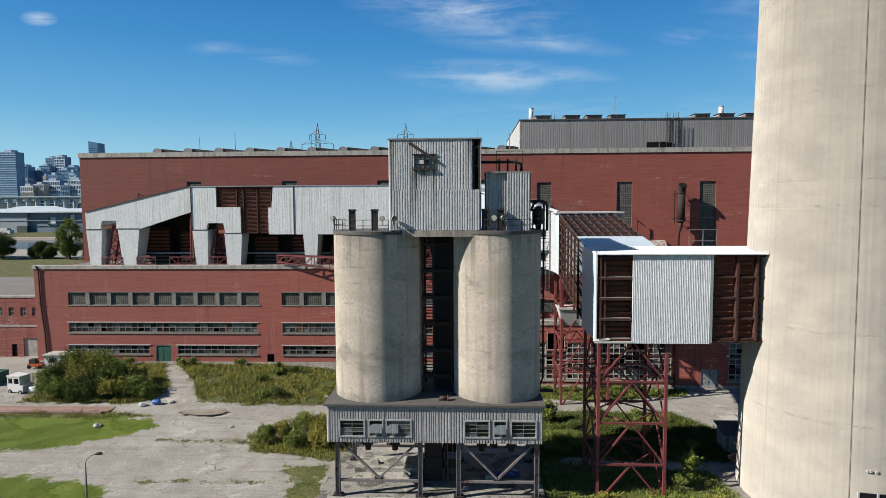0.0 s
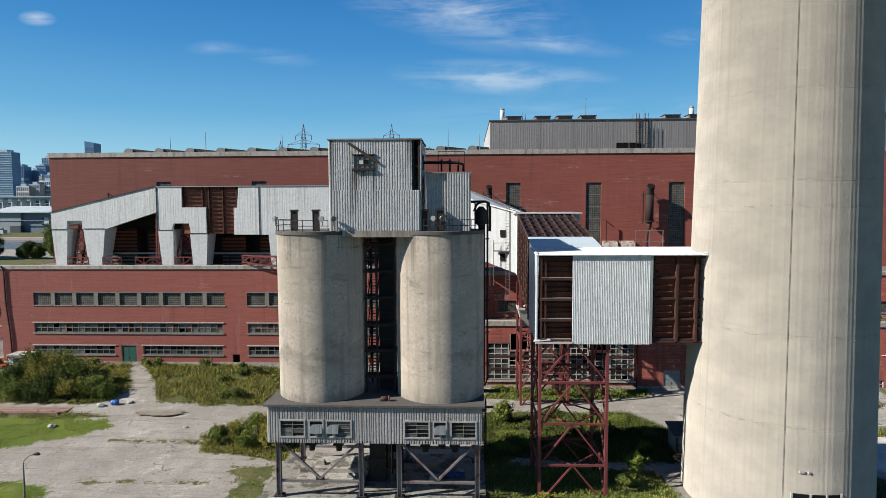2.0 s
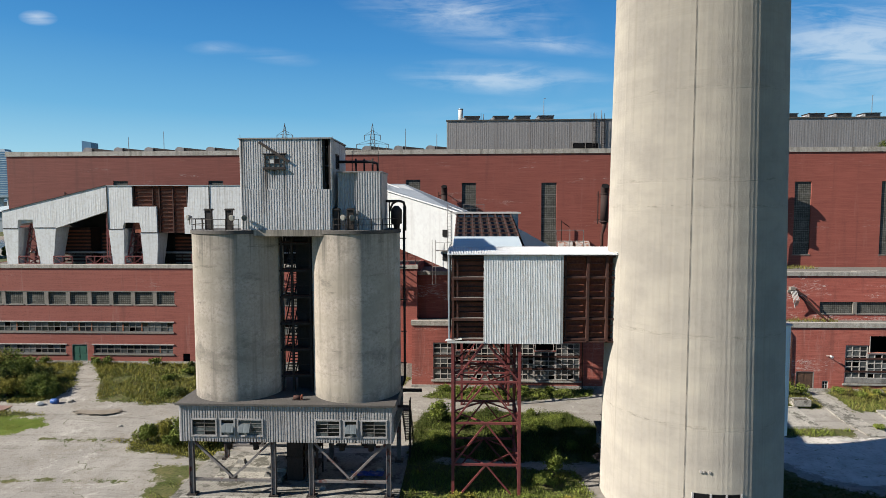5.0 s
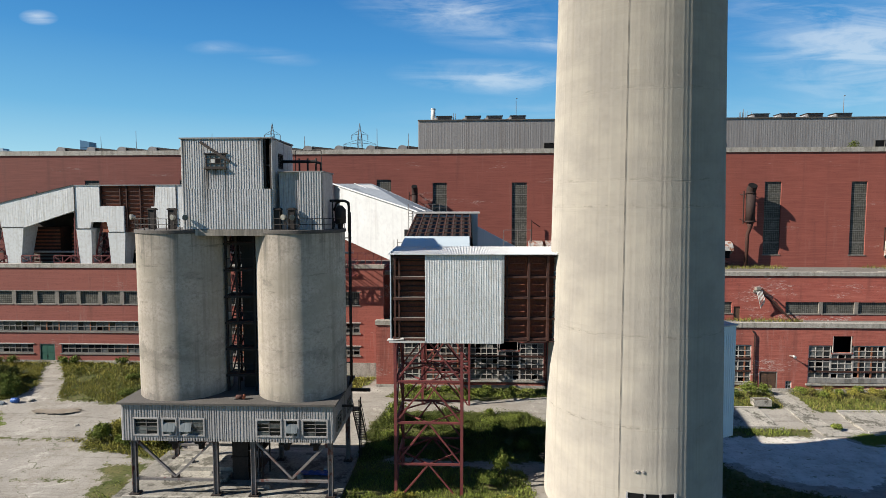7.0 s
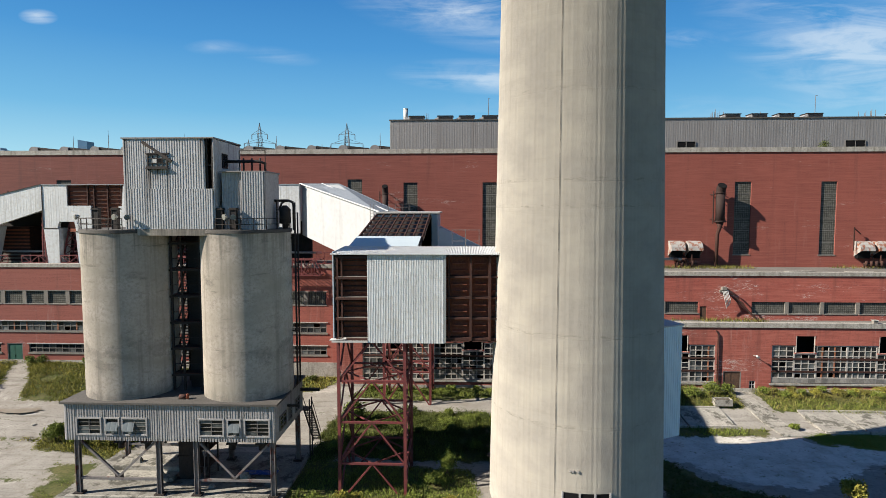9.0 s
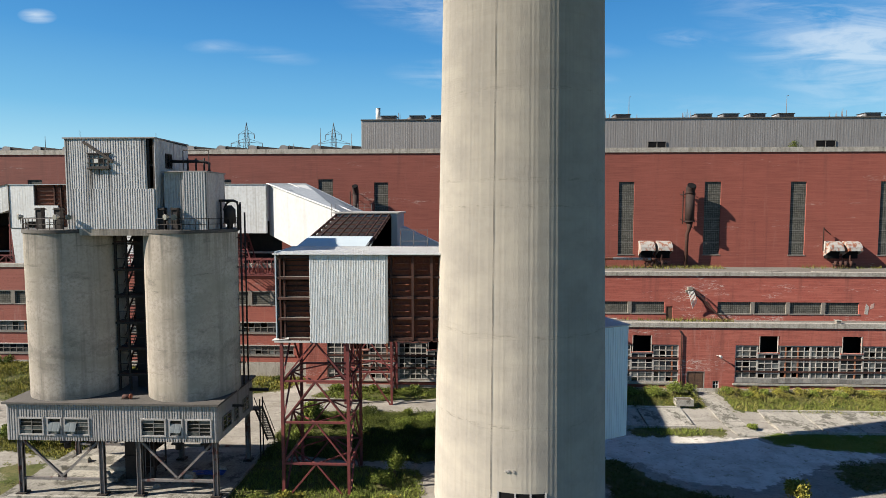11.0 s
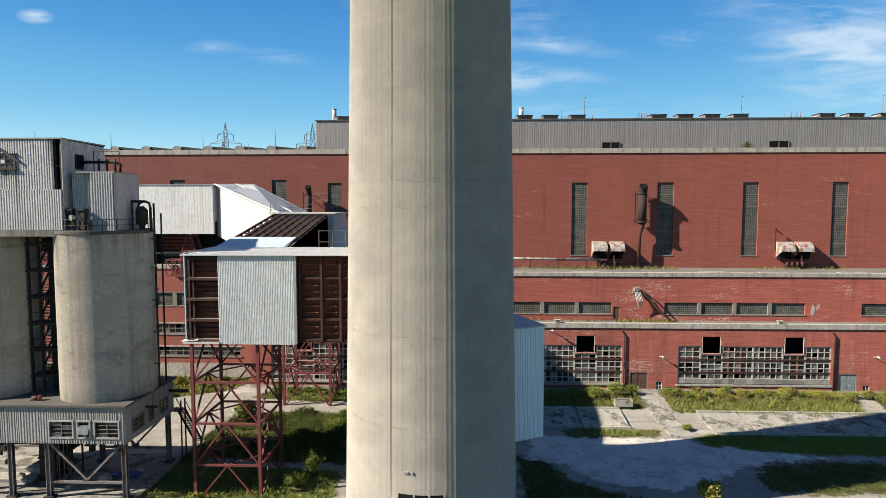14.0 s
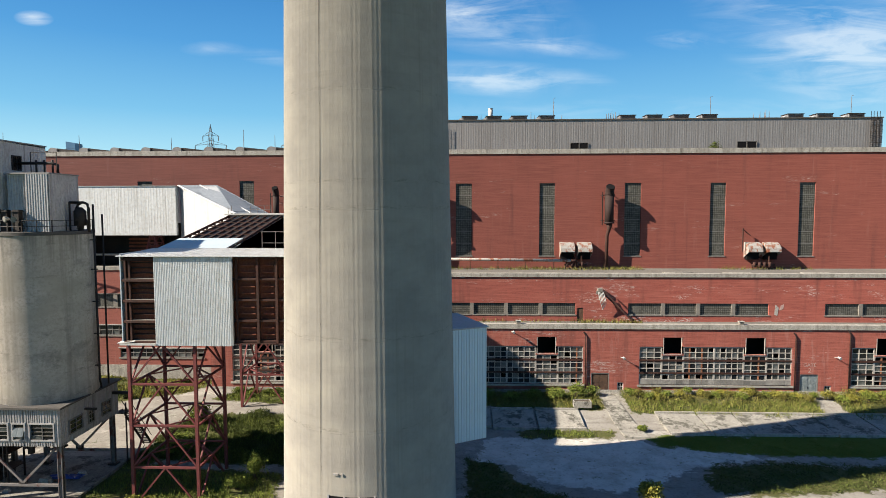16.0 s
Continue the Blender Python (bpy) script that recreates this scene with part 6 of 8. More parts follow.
# under the base house: hoppers, pipes, plinth, far stair
for i, (x, y) in enumerate(((-9.9, 57), (-7.2, 57), (1.4, 57), (4.3, 57))):
    h = thing("hopper", "grey steel discharge hopper under the base house", "hopper", "discharge hoppers")
    hull("cone", ((x - 0.9, y - 0.9, 5.75), (x + 0.9, y - 0.9, 5.75), (x + 0.9, y + 0.9, 5.75), (x - 0.9, y + 0.9, 5.75), (x - 0.35, y - 0.35, 4.3), (x + 0.35, y - 0.35, 4.3), (x + 0.35, y + 0.35, 4.3), (x - 0.35, y + 0.35, 4.3)), SIX, "leg_steel", h)
    part("spout", pipe([(x, y, 4.35), (x, y, 3.6)], 0.3, 10), "dark_steel", h)
    part("gate", boxed(x - 0.5, x + 0.5, y - 0.45, y + 0.45, 4.2, 4.35), "dark_steel", h)
eb = thing("elevator_boot", "dark steel elevator boot with platform under the base house", "machine")
part("casing", cuboid(cuboid(boxed(-4.2, -2.6, 57.2, 59.0, 0.34, 5.74), -4.3, -2.5, 57.1, 59.1, 2.6, 2.75), -4.3, -2.5, 57.1, 59.1, 4.6, 4.75), "dark_steel", eb)
for x in (-2.2, -1.1):
    for y in (57.0, 59.2):
        part("post", bar((x, y, 0.32), (x, y, 5.75), 0.14), "dark_steel", eb)
for z in (1.7, 3.4):
    part("platform", boxed(-2.55, -1.0, 57.0, 59.2, z, z + 0.08), "dark_steel", eb)
part("ladder", cuboid(boxed(-2.0, -1.94, 56.9, 56.96, 0.32, 5.2), -1.5, -1.44, 56.9, 56.96, 0.32, 5.2), "leg_steel", eb)
for i, (x, y, w) in enumerate(((-9.6, 59.2, 0.5), (-6.2, 57.3, 0.35), (2.2, 57.6, 0.6), (4.8, 59.4, 0.45), (-0.2, 55.6, 0.3))):
    cr = thing("concrete_lump", "broken concrete lump on the pad under the silos", "rubble", "concrete lumps", (x, y, 1.15 if x < -5 and y > 58.3 else (0.7 if x < -5 else 0.32)))
    hull("lump", ((-w, -w * 0.7, 0), (w * 0.9, -w * 0.6, 0), (w, w * 0.6, 0), (-w * 0.8, w * 0.7, 0), (-w * 0.6, -w * 0.5, w), (w * 0.7, -w * 0.4, w * 0.8), (w * 0.6, w * 0.5, w * 0.9), (-w * 0.7, w * 0.4, w * 1.1)), SIX, "slab", cr)
fsn = thing("fire_stair", "dark steel outside stair behind the base house", "stairs")
for i in range(20):
    part("tread", boxed(6.6, 7.5, 63.8 + i * 0.2 - 0.1, 63.8 + i * 0.2 + 0.12, 5.6 - i * 0.27, 5.64 - i * 0.27), "dark_steel", fsn)
for x in (6.6, 7.5):
    part("stringer", bar((x, 63.7, 5.7), (x, 67.8, 0.3), 0.08, 0.25), "dark_steel", fsn)
    part("hand_rail", bar((x, 63.7, 6.7), (x, 67.8, 1.3), 0.06), "dark_steel", fsn)
part("landing", boxed(6.4, 7.6, 62.65, 63.8, 5.6, 5.7), "dark_steel", fsn)
for y in (62.8, 63.7):
    part("post", bar((7.55, y, -0.1), (7.55, y, 6.8), 0.12), "dark_steel", fsn)
part("side_pipe", bar((6.95, 57.0, 8.1), (8.1, 57.0, 8.1), 0.2), "dark_steel", base)
for a, b in ((54.6, 56.6), (57.4, 58.4), (59.6, 61.2)):
    w = framed_window(base, a, b, 6.4, 7.8, 0, 2, 3, "pane_black", "frame_dark", 0.06, 1, -0.02)
    w.rotation_euler = (0, 0, radians(90))
    w.location = (BX1 + 0.09, 0, 0)
pl = thing("loading_plinth", "low stained concrete step beneath the silos", "slab")
part("block", boxed(-11.5, -4.6, 58.2, 61.2, 0.3, 1.15), "slab", pl)
part("block", boxed(-11.5, -4.6, 56.6, 58.2, 0.3, 0.7), "slab", pl)
part("kerb", boxed(-13.2, 6.8, 53.1, 53.4, 0.32, 0.5), "slab", pl)
tb = thing("blue_tarpaulin", "crumpled blue tarpaulin lying under the base house", "tarpaulin")
bm = bmesh.new()
bmesh.ops.create_grid(bm, x_segments=14, y_segments=6, size=1)
for v in bm.verts:
    v.co = Vector((v.co.x * 1.7 + 3.6, v.co.y * 0.5 + 58.6, 0.5 + 0.3 * abs(noise.noise(Vector((v.co.x * 2.5, v.co.y * 2, 3.0))))))
M["tarp"] = surface("blue_tarp", (0.02, 0.06, 0.28), None, 2.0, None, rough=0.5)
part("sheet", bm, "tarp", tb)
sb = thing("stub_beam", "short dark steel beam jutting from the base house", "beam")
part("beam", bar((-14.4, 60.5, 8.2), (BX0, 60.5, 8.2), 0.3), "dark_steel", sb)
part("beam", bar((7.0, 61.5, 8.3), (9.0, 61.5, 8.3), 0.3), "dark_steel", sb)

# ---- red trusses and rusty fans under the header duct ----
def pyramid_trestle(x, w, y0, y1, z0, z1):
    t = thing("trestle", "red steel pyramid trestle under the flue header", "trestle", "trestles under the header")
    for y in (y0, y1):
        part("leg", bar((x - w, y, z0), (x - 0.25, y, z1), 0.2), "red_steel", t)
        part("leg", bar((x + w, y, z0), (x + 0.25, y, z1), 0.2), "red_steel", t)
        for k in range(4):
            f0, f1 = k / 4, (k + 1) / 4
            a0, a1 = w + (0.25 - w) * f0, w + (0.25 - w) * f1
            za, zb = z0 + (z1 - z0) * f0, z0 + (z1 - z0) * f1
            part("brace", bar((x - a0, y, za), (x + a1, y, zb), 0.11), "red_steel", t)
            part("brace", bar((x + a0, y, za), (x - a1, y, zb), 0.11), "red_steel", t)
            part("strut", bar((x - a0, y, za), (x + a0, y, za), 0.12), "red_steel", t)


pyramid_trestle(-59.4, 1.7, 97.2, 99.5, 17.7, 25.0)
pyramid_trestle(-41.6, 1.9, 97.2, 99.5, 17.7, 25.0)
pyramid_trestle(-21.5, 1.9, 97.2, 99.5, 17.7, 23.4)
pyramid_trestle(-7.4, 1.9, 97.2, 99.5, 17.7, 23.4)
sp = thing("leaning_post", "red steel lattice post beside the flue header", "post")
for x in (-46.2, -45.7):
    part("chord", bar((x, 96.4, 17.7), (x + (0.3 if x < -46 else 0), 96.4, 27.1), 0.16), "red_steel", sp)
for k in range(8):
    part("lacing", bar((-46.2, 96.4, 17.9 + k * 1.1), (-45.7, 96.4, 18.9 + k * 1.1), 0.08), "red_steel", sp)


def low_truss(x0, x1, y, z0, z1):
    t = thing("low_truss", "low red steel truss lying along the annex parapet", "truss", "low trusses on the annex roof")
    part("chord", bar((x0, y, z0), (x1, y, z0), 0.14), "red_steel", t)
    part("chord", bar((x0, y, z1), (x1, y, z1), 0.14), "red_steel", t)
    n = max(int((x1 - x0) / 1.3), 1)
    for i in range(n + 1):
        x = x0 + (x1 - x0) * i / n
        part("post", bar((x, y, z0), (x, y, z1), 0.1), "red_steel", t)
        if i < n:
            xn = x0 + (x1 - x0) * (i + 1) / n
            part("brace", bar((x, y, z0 if i % 2 else z1), (xn, y, z1 if i % 2 else z0), 0.1), "red_steel", t)


low_truss(-61.2, -57.6, 96.1, 18.4, 19.6)
low_truss(-55.2, -52.0, 96.1, 18.4, 19.6)
low_truss(-49.6, -45.2, 96.1, 18.4, 19.6)
low_truss(-42.9, -40.0, 96.1, 18.4, 19.6)
low_truss(-31.5, -27.0, 96.1, 18.4, 19.5)
# cantilevered truss bridge
tr = thing("truss_bridge", "red steel truss bridge jutting past the annex parapet", "truss")
for y in (92.6, 95.2):
    part("chord", bar((-31, y if y > 94 else 94.6, 18.9), (-19, y, 17.6), 0.18), "red_steel", tr)
    part("chord", bar((-31, y if y > 94 else 94.6, 20.0), (-19, y, 19.6), 0.18), "red_steel", tr)
    for i in range(8):
        f0, f1 = i / 8, (i + 1) / 8
        ya, yb = (94.6 + (y - 94.6) * f0, 94.6 + (y - 94.6) * f1) if y < 94 else (y, y)
        part("brace", bar((-31 + 12 * f0, ya, 18.9 - 1.3 * f0), (-31 + 12 * f1, yb, 20.0 - 0.4 * f1), 0.1), "red_steel", tr)
        part("post", bar((-31 + 12 * f0, ya, 18.9 - 1.3 * f0), (-31 + 12 * f0, ya, 20.0 - 0.4 * f0), 0.1), "red_steel", tr)
low_truss(0.2, 5.4, 95.3, 18.4, 20.2)
tr2 = thing("truss_bridge", "dark red steel truss bridge under the slanting duct", "truss")
for y in (92.7, 94.55):
    for z in (16.8, 19.3):
        part("chord", bar((-9.0, y, z), (1.5, y, z), 0.2), "red_steel", tr2)
    for i in range(7):
        x = -9.0 + i * 1.5
        part("post", bar((x, y, 16.8), (x, y, 19.3), 0.12), "red_steel", tr2)
        part("brace", bar((x, y, 16.8 if i % 2 else 19.3), (x + 1.5, y, 19.3 if i % 2 else 16.8), 0.12), "red_steel", tr2)
for i in range(8):
    part("cross_beam", bar((-9.0 + i * 1.5, 92.7, 16.8), (-9.0 + i * 1.5, 94.75, 16.8), 0.14), "red_steel", tr2)
    part("cross_beam", bar((-9.0 + i * 1.5, 92.7, 19.3), (-9.0 + i * 1.5, 94.75, 19.3), 0.12), "red_steel", tr2)


def fan_box(x0, x1, y, z0, z1):
    t = thing("fan_casing", "large rusty ribbed fan casing on the annex roof", "fan casing", "fan casings under the header")
    part("casing", boxed(x0, x1, y, y + 4, z0, z1), "rust", t)
    n = int((z1 - z0) / 0.62)
    for k in range(n):
        z = z0 + 0.2 + k * 0.62
        part("rib", boxed(x0 - 0.06, x1 + 0.06, y - 0.22, y - 0.02, z, z + 0.28), "pier" if k < 4 else "rust_light", t)


fan_box(-57.3, -52.4, 101.8, 17.7, 24.2)
fan_box(-61.4, -59.9, 101.8, 17.7, 23.4)
fan_box(-50.6, -47.0, 102.5, 17.7, 23.8)
fan_box(-37.0, -33.0, 101.6, 17.7, 22.8)
fan_box(-30.5, -25.0, 102.2, 17.7, 22.8)
fan_box(-14.0, -9.0, 102.2, 17.7, 22.8)
dw = thing("fan_room", "dark steel fan room wall behind the flue header", "wall")
part("wall", boxed(-61.2, -2.9, 104.6, 104.8, 17.7, 27.0), "dark_steel", dw)
part("end_wall", boxed(-61.4, -61.2, 104.6, 110.2, 17.7, 25.0), "dark_steel", dw)
part("ceiling_plate", boxed(-61.2, -2.9, 101.0, 104.6, 26.8, 27.0), "dark_steel", dw)
lp = thing("long_pipe", "long pale insulated pipe along the annex roof", "pipe")
part("pipe", pipe([(-62, 99.6, 20.0), (-40, 99.6, 20.0), (-20, 99.6, 19.9), (0, 99.6, 19.9)], 0.17, 8), "frame", lp)
for i in range(12):
    part("stand", bar((-61 + i * 5.2, 99.6, 17.7), (-61 + i * 5.2, 99.6, 19.85), 0.1), "rust", lp)

# ---- main wall fittings ----
def exhaust(x, y, z0, z1, r, name="exhaust_stack"):
    t = thing(name, "rusty steel exhaust pipe with a slanted open mouth on the wall", "exhaust", "exhaust stacks on the hall wall")
    part("barrel", pipe([(x, y, z0 + (z1 - z0) * 0.57), (x, y, z1 - 1.0)], r, 14), "soot_rust", t)
    part("mouth", tube(bmesh.new(), [(x, y, z1 - 1.0), (x, y - 0.1, z1 - 0.3), (x, y - 0.65, z1 + 0.35)], [r, r * 1.02, r], 14, False), "soot_rust", t)
    part("throat", tube(bmesh.new(), [(x, y - 0.60, z1 + 0.27), (x, y - 0.68, z1 + 0.37)], r * 0.93, 14), "dark", t)
    part("flange", pipe([(x, y, z1 - 1.05), (x, y, z1 - 0.95)], r * 1.2, 14), "soot_rust", t)
    part("flange", pipe([(x, y, z0 + (z1 - z0) * 0.57), (x, y, z0 + (z1 - z0) * 0.59)], r * 1.2, 14), "soot_rust", t)
    part("tail_pipe", pipe([(x, y, z0 + (z1 - z0) * 0.57), (x, y, z0 + (z1 - z0) * 0.50), (x - 0.3, y + 0.2, z0 + (z1 - z0) * 0.42), (x - 0.35, y + 0.3, z0)], [r * 0.8, r * 0.45, r * 0.4, r * 0.4], 10), "rust", t)
    for z in (z0 + (z1 - z0) * 0.61, z1 - 1.2):
        part("bracket", bar((x - r - 0.45, MAIN_Y, z), (x - r - 0.45, y - 0.2, z), 0.1), "soot_rust", t)
        part("bracket", bar((x - r - 0.45, y, z), (x + r, y, z), 0.1), "soot_rust", t)
        part("bracket", bar((x + r + 0.3, MAIN_Y, z), (x + r + 0.2, y, z), 0.1), "soot_rust", t)
    part("ladder_rail", bar((x - r - 0.45, y, z0 + (z1 - z0) * 0.55), (x - r - 0.45, y, z1 - 0.6), 0.16), "soot_rust", t)


exhaust(69.9, 108.9, 16.6, 31.0, 0.78)
exhaust(38.6, 108.9, 16.6, 31.0, 0.7)
exhaust(9.6, 108.9, 17.7, 31.0, 0.55)


def hood(x, y, z, pipe_x=None):
    t = thing("intake_hood", "rust-stained white curved intake hood on the hall wall", "hood", "intake hoods")
    bm = bmesh.new()
    prof = [(0.0, 1.9), (-0.5, 1.9), (-1.1, 1.75), (-1.6, 1.4), (-1.95, 0.9), (-2.1, 0.25)]
    rows = [[bm.verts.new((xx, y + a, z + b)) for a, b in prof] for xx in (x, x + 2.5)]
    inner = [[bm.verts.new((xx, y + a * 0.96, z + b - 0.06)) for a, b in prof] for xx in (x, x + 2.5)]
    for i in range(len(prof) - 1):
        bm.faces.new((rows[0][i], rows[1][i], rows[1][i + 1], rows[0][i + 1]))
        bm.faces.new((inner[0][i + 1], inner[1][i + 1], inner[1][i], inner[0][i]))
    part("shell", bm, "hood", t)
    for xx in (x, x + 2.45):
        bm = bmesh.new()
        pts = [(0, 1.9)] + prof[1:] + [(0, -0.9)]
        a = [bm.verts.new((xx, y + p, z + q)) for p, q in pts]
        b = [bm.verts.new((xx + 0.05, y + p, z + q)) for p, q in pts]
        bm.faces.new(a)
        bm.faces.new(b[::-1])
        for i in range(len(pts)):
            j = (i + 1) % len(pts)
            bm.faces.new((a[j], a[i], b[i], b[j]))
        part("cheek", bm, "hood", t)
    # black box paints the shade under the hood
    part("duct", boxed(x + 0.2, x + 2.3, y - 0.9, y, z - 1.2, z + 0.3), "dark", t)
    for k in range(4):
        xx = x + 0.3 + k * 0.62
        part("seam", bar((xx, y - 0.5, z + 1.92), (xx, y - 1.98, z + 0.93), 0.05), "hood", t)


for x in (61.3, 64.4, 94.4, 97.6, 30.5, 33.6):
    hood(x, MAIN_Y - 0.0, 19.5)
for x in (63.8, 96.9):
    v = thing("valve_cluster", "cluster of rusty valves and pipes below the hoods", "pipework")
    part("pipe", pipe([(x - 1.8, 108.6, 17.4), (x + 2.2, 108.6, 17.4)], 0.16, 8), "rust", v)
    part("pipe", pipe([(x, 108.6, 17.4), (x, 108.9, 18.6), (x, 110.2, 18.8)], 0.14, 8), "rust", v)
    for k in range(4):
        part("valve", pipe([(x - 1.4 + k * 0.9, 108.4, 17.0), (x - 1.4 + k * 0.9, 108.4, 17.9)], [0.3, 0.22], 8), "rust", v)
    part("stand", bar((x + 1.2, 108.6, 16.6), (x + 1.2, 108.6, 19.0), 0.2), "rust", v)
    part("leg", bar((x - 1.6, 108.6, 16.6), (x - 1.6, 108.6, 17.4), 0.2), "rust", v)
ph = thing("post_bracket", "thin rusty post with a slanting arm on the hall wall", "post", "wall posts")
part("post", bar((0, 0, 0), (0, 0, 4.2), 0.16), "rust", ph)
part("arm", bar((0, 0, 4.0), (1.6, 0.6, 2.9), 0.12), "rust", ph)
ph.location = (93.8, 109.4, 19.7)
for p in ((-62.0, 109.4, 26.5), (31.0, 109.4, 21.0), (-4.0, 109.4, 27.0)):
    copy_thing(ph, pose(*p))
rpipe = thing("roof_pipe", "long white pipe with rust streaks along the annex roof", "pipe")
part("pipe", pipe([(38, 108.2, 18.5), (50, 108.2, 18.35), (63, 108.2, 18.2)], 0.26, 10), "hood", rpipe)
part("elbow", pipe([(63, 108.2, 18.2), (64.0, 108.2, 18.2), (64.0, 108.2, 16.6)], 0.2, 10), "rust", rpipe)
for x in (40, 45, 50, 55, 60):
    part("stand", bar((x, 108.2, 16.6), (x, 108.2, 18.1), 0.12), "rust", rpipe)

# ---- penthouse roof fittings ----
def roof_unit(x, y, w, h):
    t = thing("roof_unit", "low dark metal ventilation unit on the penthouse roof", "vent", "units on the penthouse roof", (x, y, 44.1))
    part("casing", boxed(-w / 2, w / 2, -1.2, 1.2, 0.12, h), "pent_metal", t)
    part("lid", boxed(-w / 2 - 0.12, w / 2 + 0.12, -1.32, 1.32, h, h + 0.12), "dark_steel", t)
    part("curb", boxed(-w / 2 - 0.2, w / 2 + 0.2, -1.4, 1.4, 0, 0.12), "tar", t)
    hull("cowl", ((-w / 2 - 1.6, -1.0, 0), (-w / 2, -1.0, 0), (-w / 2, 1.0, 0), (-w / 2 - 1.6, 1.0, 0), (-w / 2 - 0.2, -1.0, h * 0.8), (-w / 2, -1.0, h * 0.85), (-w / 2, 1.0, h * 0.85), (-w / 2 - 0.2, 1.0, h * 0.8)), SIX, "grey_metal", t)
    for k in range(5):
        part("louvre", boxed(-w / 2 + 0.2, w / 2 - 0.2, -1.25, -1.2, 0.25 + k * (h - 0.3) / 5, 0.32 + k * (h - 0.3) / 5), "dark_steel", t)


for x in (14.7, 20.3, 24.5, 29.0, 45.0, 49.6, 54.5, 59.7, 75.0, 80.0, 85.0, 90.3, 106.3, 111.7, 117.5):
    roof_unit(x, 118, 2.9, 1.05)
fl = thing("flue_pipe", "short white metal flue on the penthouse roof", "flue", at=(12.5, 118, 44.1))
part("pipe", pipe([(0, 0, 0), (0, 0, 2.6)], 0.45, 14), "white_metal", fl)
part("cap", pipe([(0, 0, 2.6), (0, 0, 2.75)], 0.5, 14), "galv", fl)
fl2 = copy_thing(fl, pose(49.0, 118, 44.1))


def mast(x, y, z, h, lamp=False):
    t = thing("thin_mast", "thin steel mast on the roof", "mast", "roof masts", (x, y, z))
    part("pole", pipe([(0, 0, 0), (0, 0, h * 0.6), (0, 0, h)], [0.07, 0.06, 0.035], 6), "leg_steel", t)
    part("foot", boxed(-0.15, 0.15, -0.15, 0.15, 0, 0.1), "dark_steel", t)
    if lamp:
        part("arm", bar((0, 0, h), (0.35, 0, h + 0.05), 0.08), "leg_steel", t)


rng = random.Random(12)
for x in (28.7, 61.15, 90.9, 117.2):
    mast(x, 118, 44.1, 4.6, True)
for x0, n in ((16.5, 2), (38.0, 3), (39.6, 2), (46.8, 2), (57.0, 2), (62.8, 1), (71.0, 4), (72.6, 3), (81.0, 1), (99.5, 4), (101.0, 2)):
    for i in range(n):
        mast(x0 + i * 0.5 + rng.uniform(-0.1, 0.1), 117 + rng.uniform(0, 2), 44.1, rng.uniform(1.2, 2.3))
for x, h in ((-52, 3.2), (-45, 4.2), (-30, 3.6), (-12, 3.0), (2, 4.4), (-4, 1.2), (-3.2, 1.4), (-1.6, 1.1), (8, 3.4)):
    mast(x, 114, 37.2, h + 1.0)


def cage_ladder(x, y, z0, z1):
    t = thing("roof_ladder", "dark steel ladder with guard hoops on the penthouse wall", "ladder", "penthouse ladders")
    for s in (-0.25, 0.25):
        part("rail", bar((x + s, y, z0), (x + s, y, z1 + 1.1), 0.07), "dark_steel", t)
    z = z0 + 0.3
    while z < z1:
        part("rung", bar((x - 0.25, y, z), (x + 0.25, y, z), 0.05), "dark_steel", t)
        z += 0.4
    for z in np.arange(z0 + 2.2, z1, 1.0):
        part("hoop", pipe([(x - 0.35, y, z), (x - 0.35, y - 0.6, z), (x, y - 0.75, z), (x + 0.35, y - 0.6, z), (x + 0.35, y, z)], 0.035, 5), "dark_steel", t)
    for s in (-0.35, 0.0, 0.35):
        part("hoop_strip", bar((x + s, y - (0.75 if s == 0 else 0.6), z0 + 2.2), (x + s, y - (0.75 if s == 0 else 0.6), z1), 0.04), "dark_steel", t)


cage_ladder(37.6, PENT_Y - 0.2, 37.2, 44.0)
cage_ladder(39.2, PENT_Y - 0.2, 37.2, 44.0)
cage_ladder(118.3, PENT_Y - 0.2, 37.2, 44.0)
cage_ladder(119.4, PENT_Y - 0.2, 37.2, 44.0)

# ---- duct junction fittings ----
wh = thing("ash_hopper", "white steel ash hopper hanging under the duct junction", "hopper")
hull("bin", ((12.6, 81.0, 13.5), (15.8, 81.0, 13.5), (15.8, 84.0, 13.5), (12.6, 84.0, 13.5), (13.2, 81.6, 11.2), (15.4, 81.6, 11.2), (15.4, 83.4, 11.2), (13.2, 83.4, 11.2)), SIX, "white_metal", wh)
part("collar", boxed(12.5, 15.9, 80.9, 84.1, 13.5, 13.75), "white_metal", wh)
for x, y in ((12.7, 81.1), (15.7, 81.1), (12.7, 83.9), (15.7, 83.9)):
    part("hanger", bar((x, y, 13.7), (x, y, 18.4), 0.12), "red_steel", wh)
cat = thing("service_platform", "grey steel service platform and ladder on the white duct", "platform")
part("deck", boxed(9.3, 11.9, 83.4, 84.8, 21.4, 21.5), "leg_steel", cat)
for x in (9.35, 10.6, 11.85):
    part("post", bar((x, 83.45, 21.5), (x, 83.45, 22.6), 0.07), "leg_steel", cat)
part("rail", bar((9.35, 83.45, 22.6), (11.85, 83.45, 22.6), 0.06), "leg_steel", cat)
for x in (11.0, 11.5):
    part("ladder_rail", bar((x, 83.3, 14.5), (x, 83.3, 28.0), 0.07), "leg_steel", cat)
    part("ladder_rail", bar((x - 2.2, 84.2, 16.5), (x - 2.2, 84.2, 23.0), 0.07), "leg_steel", cat)
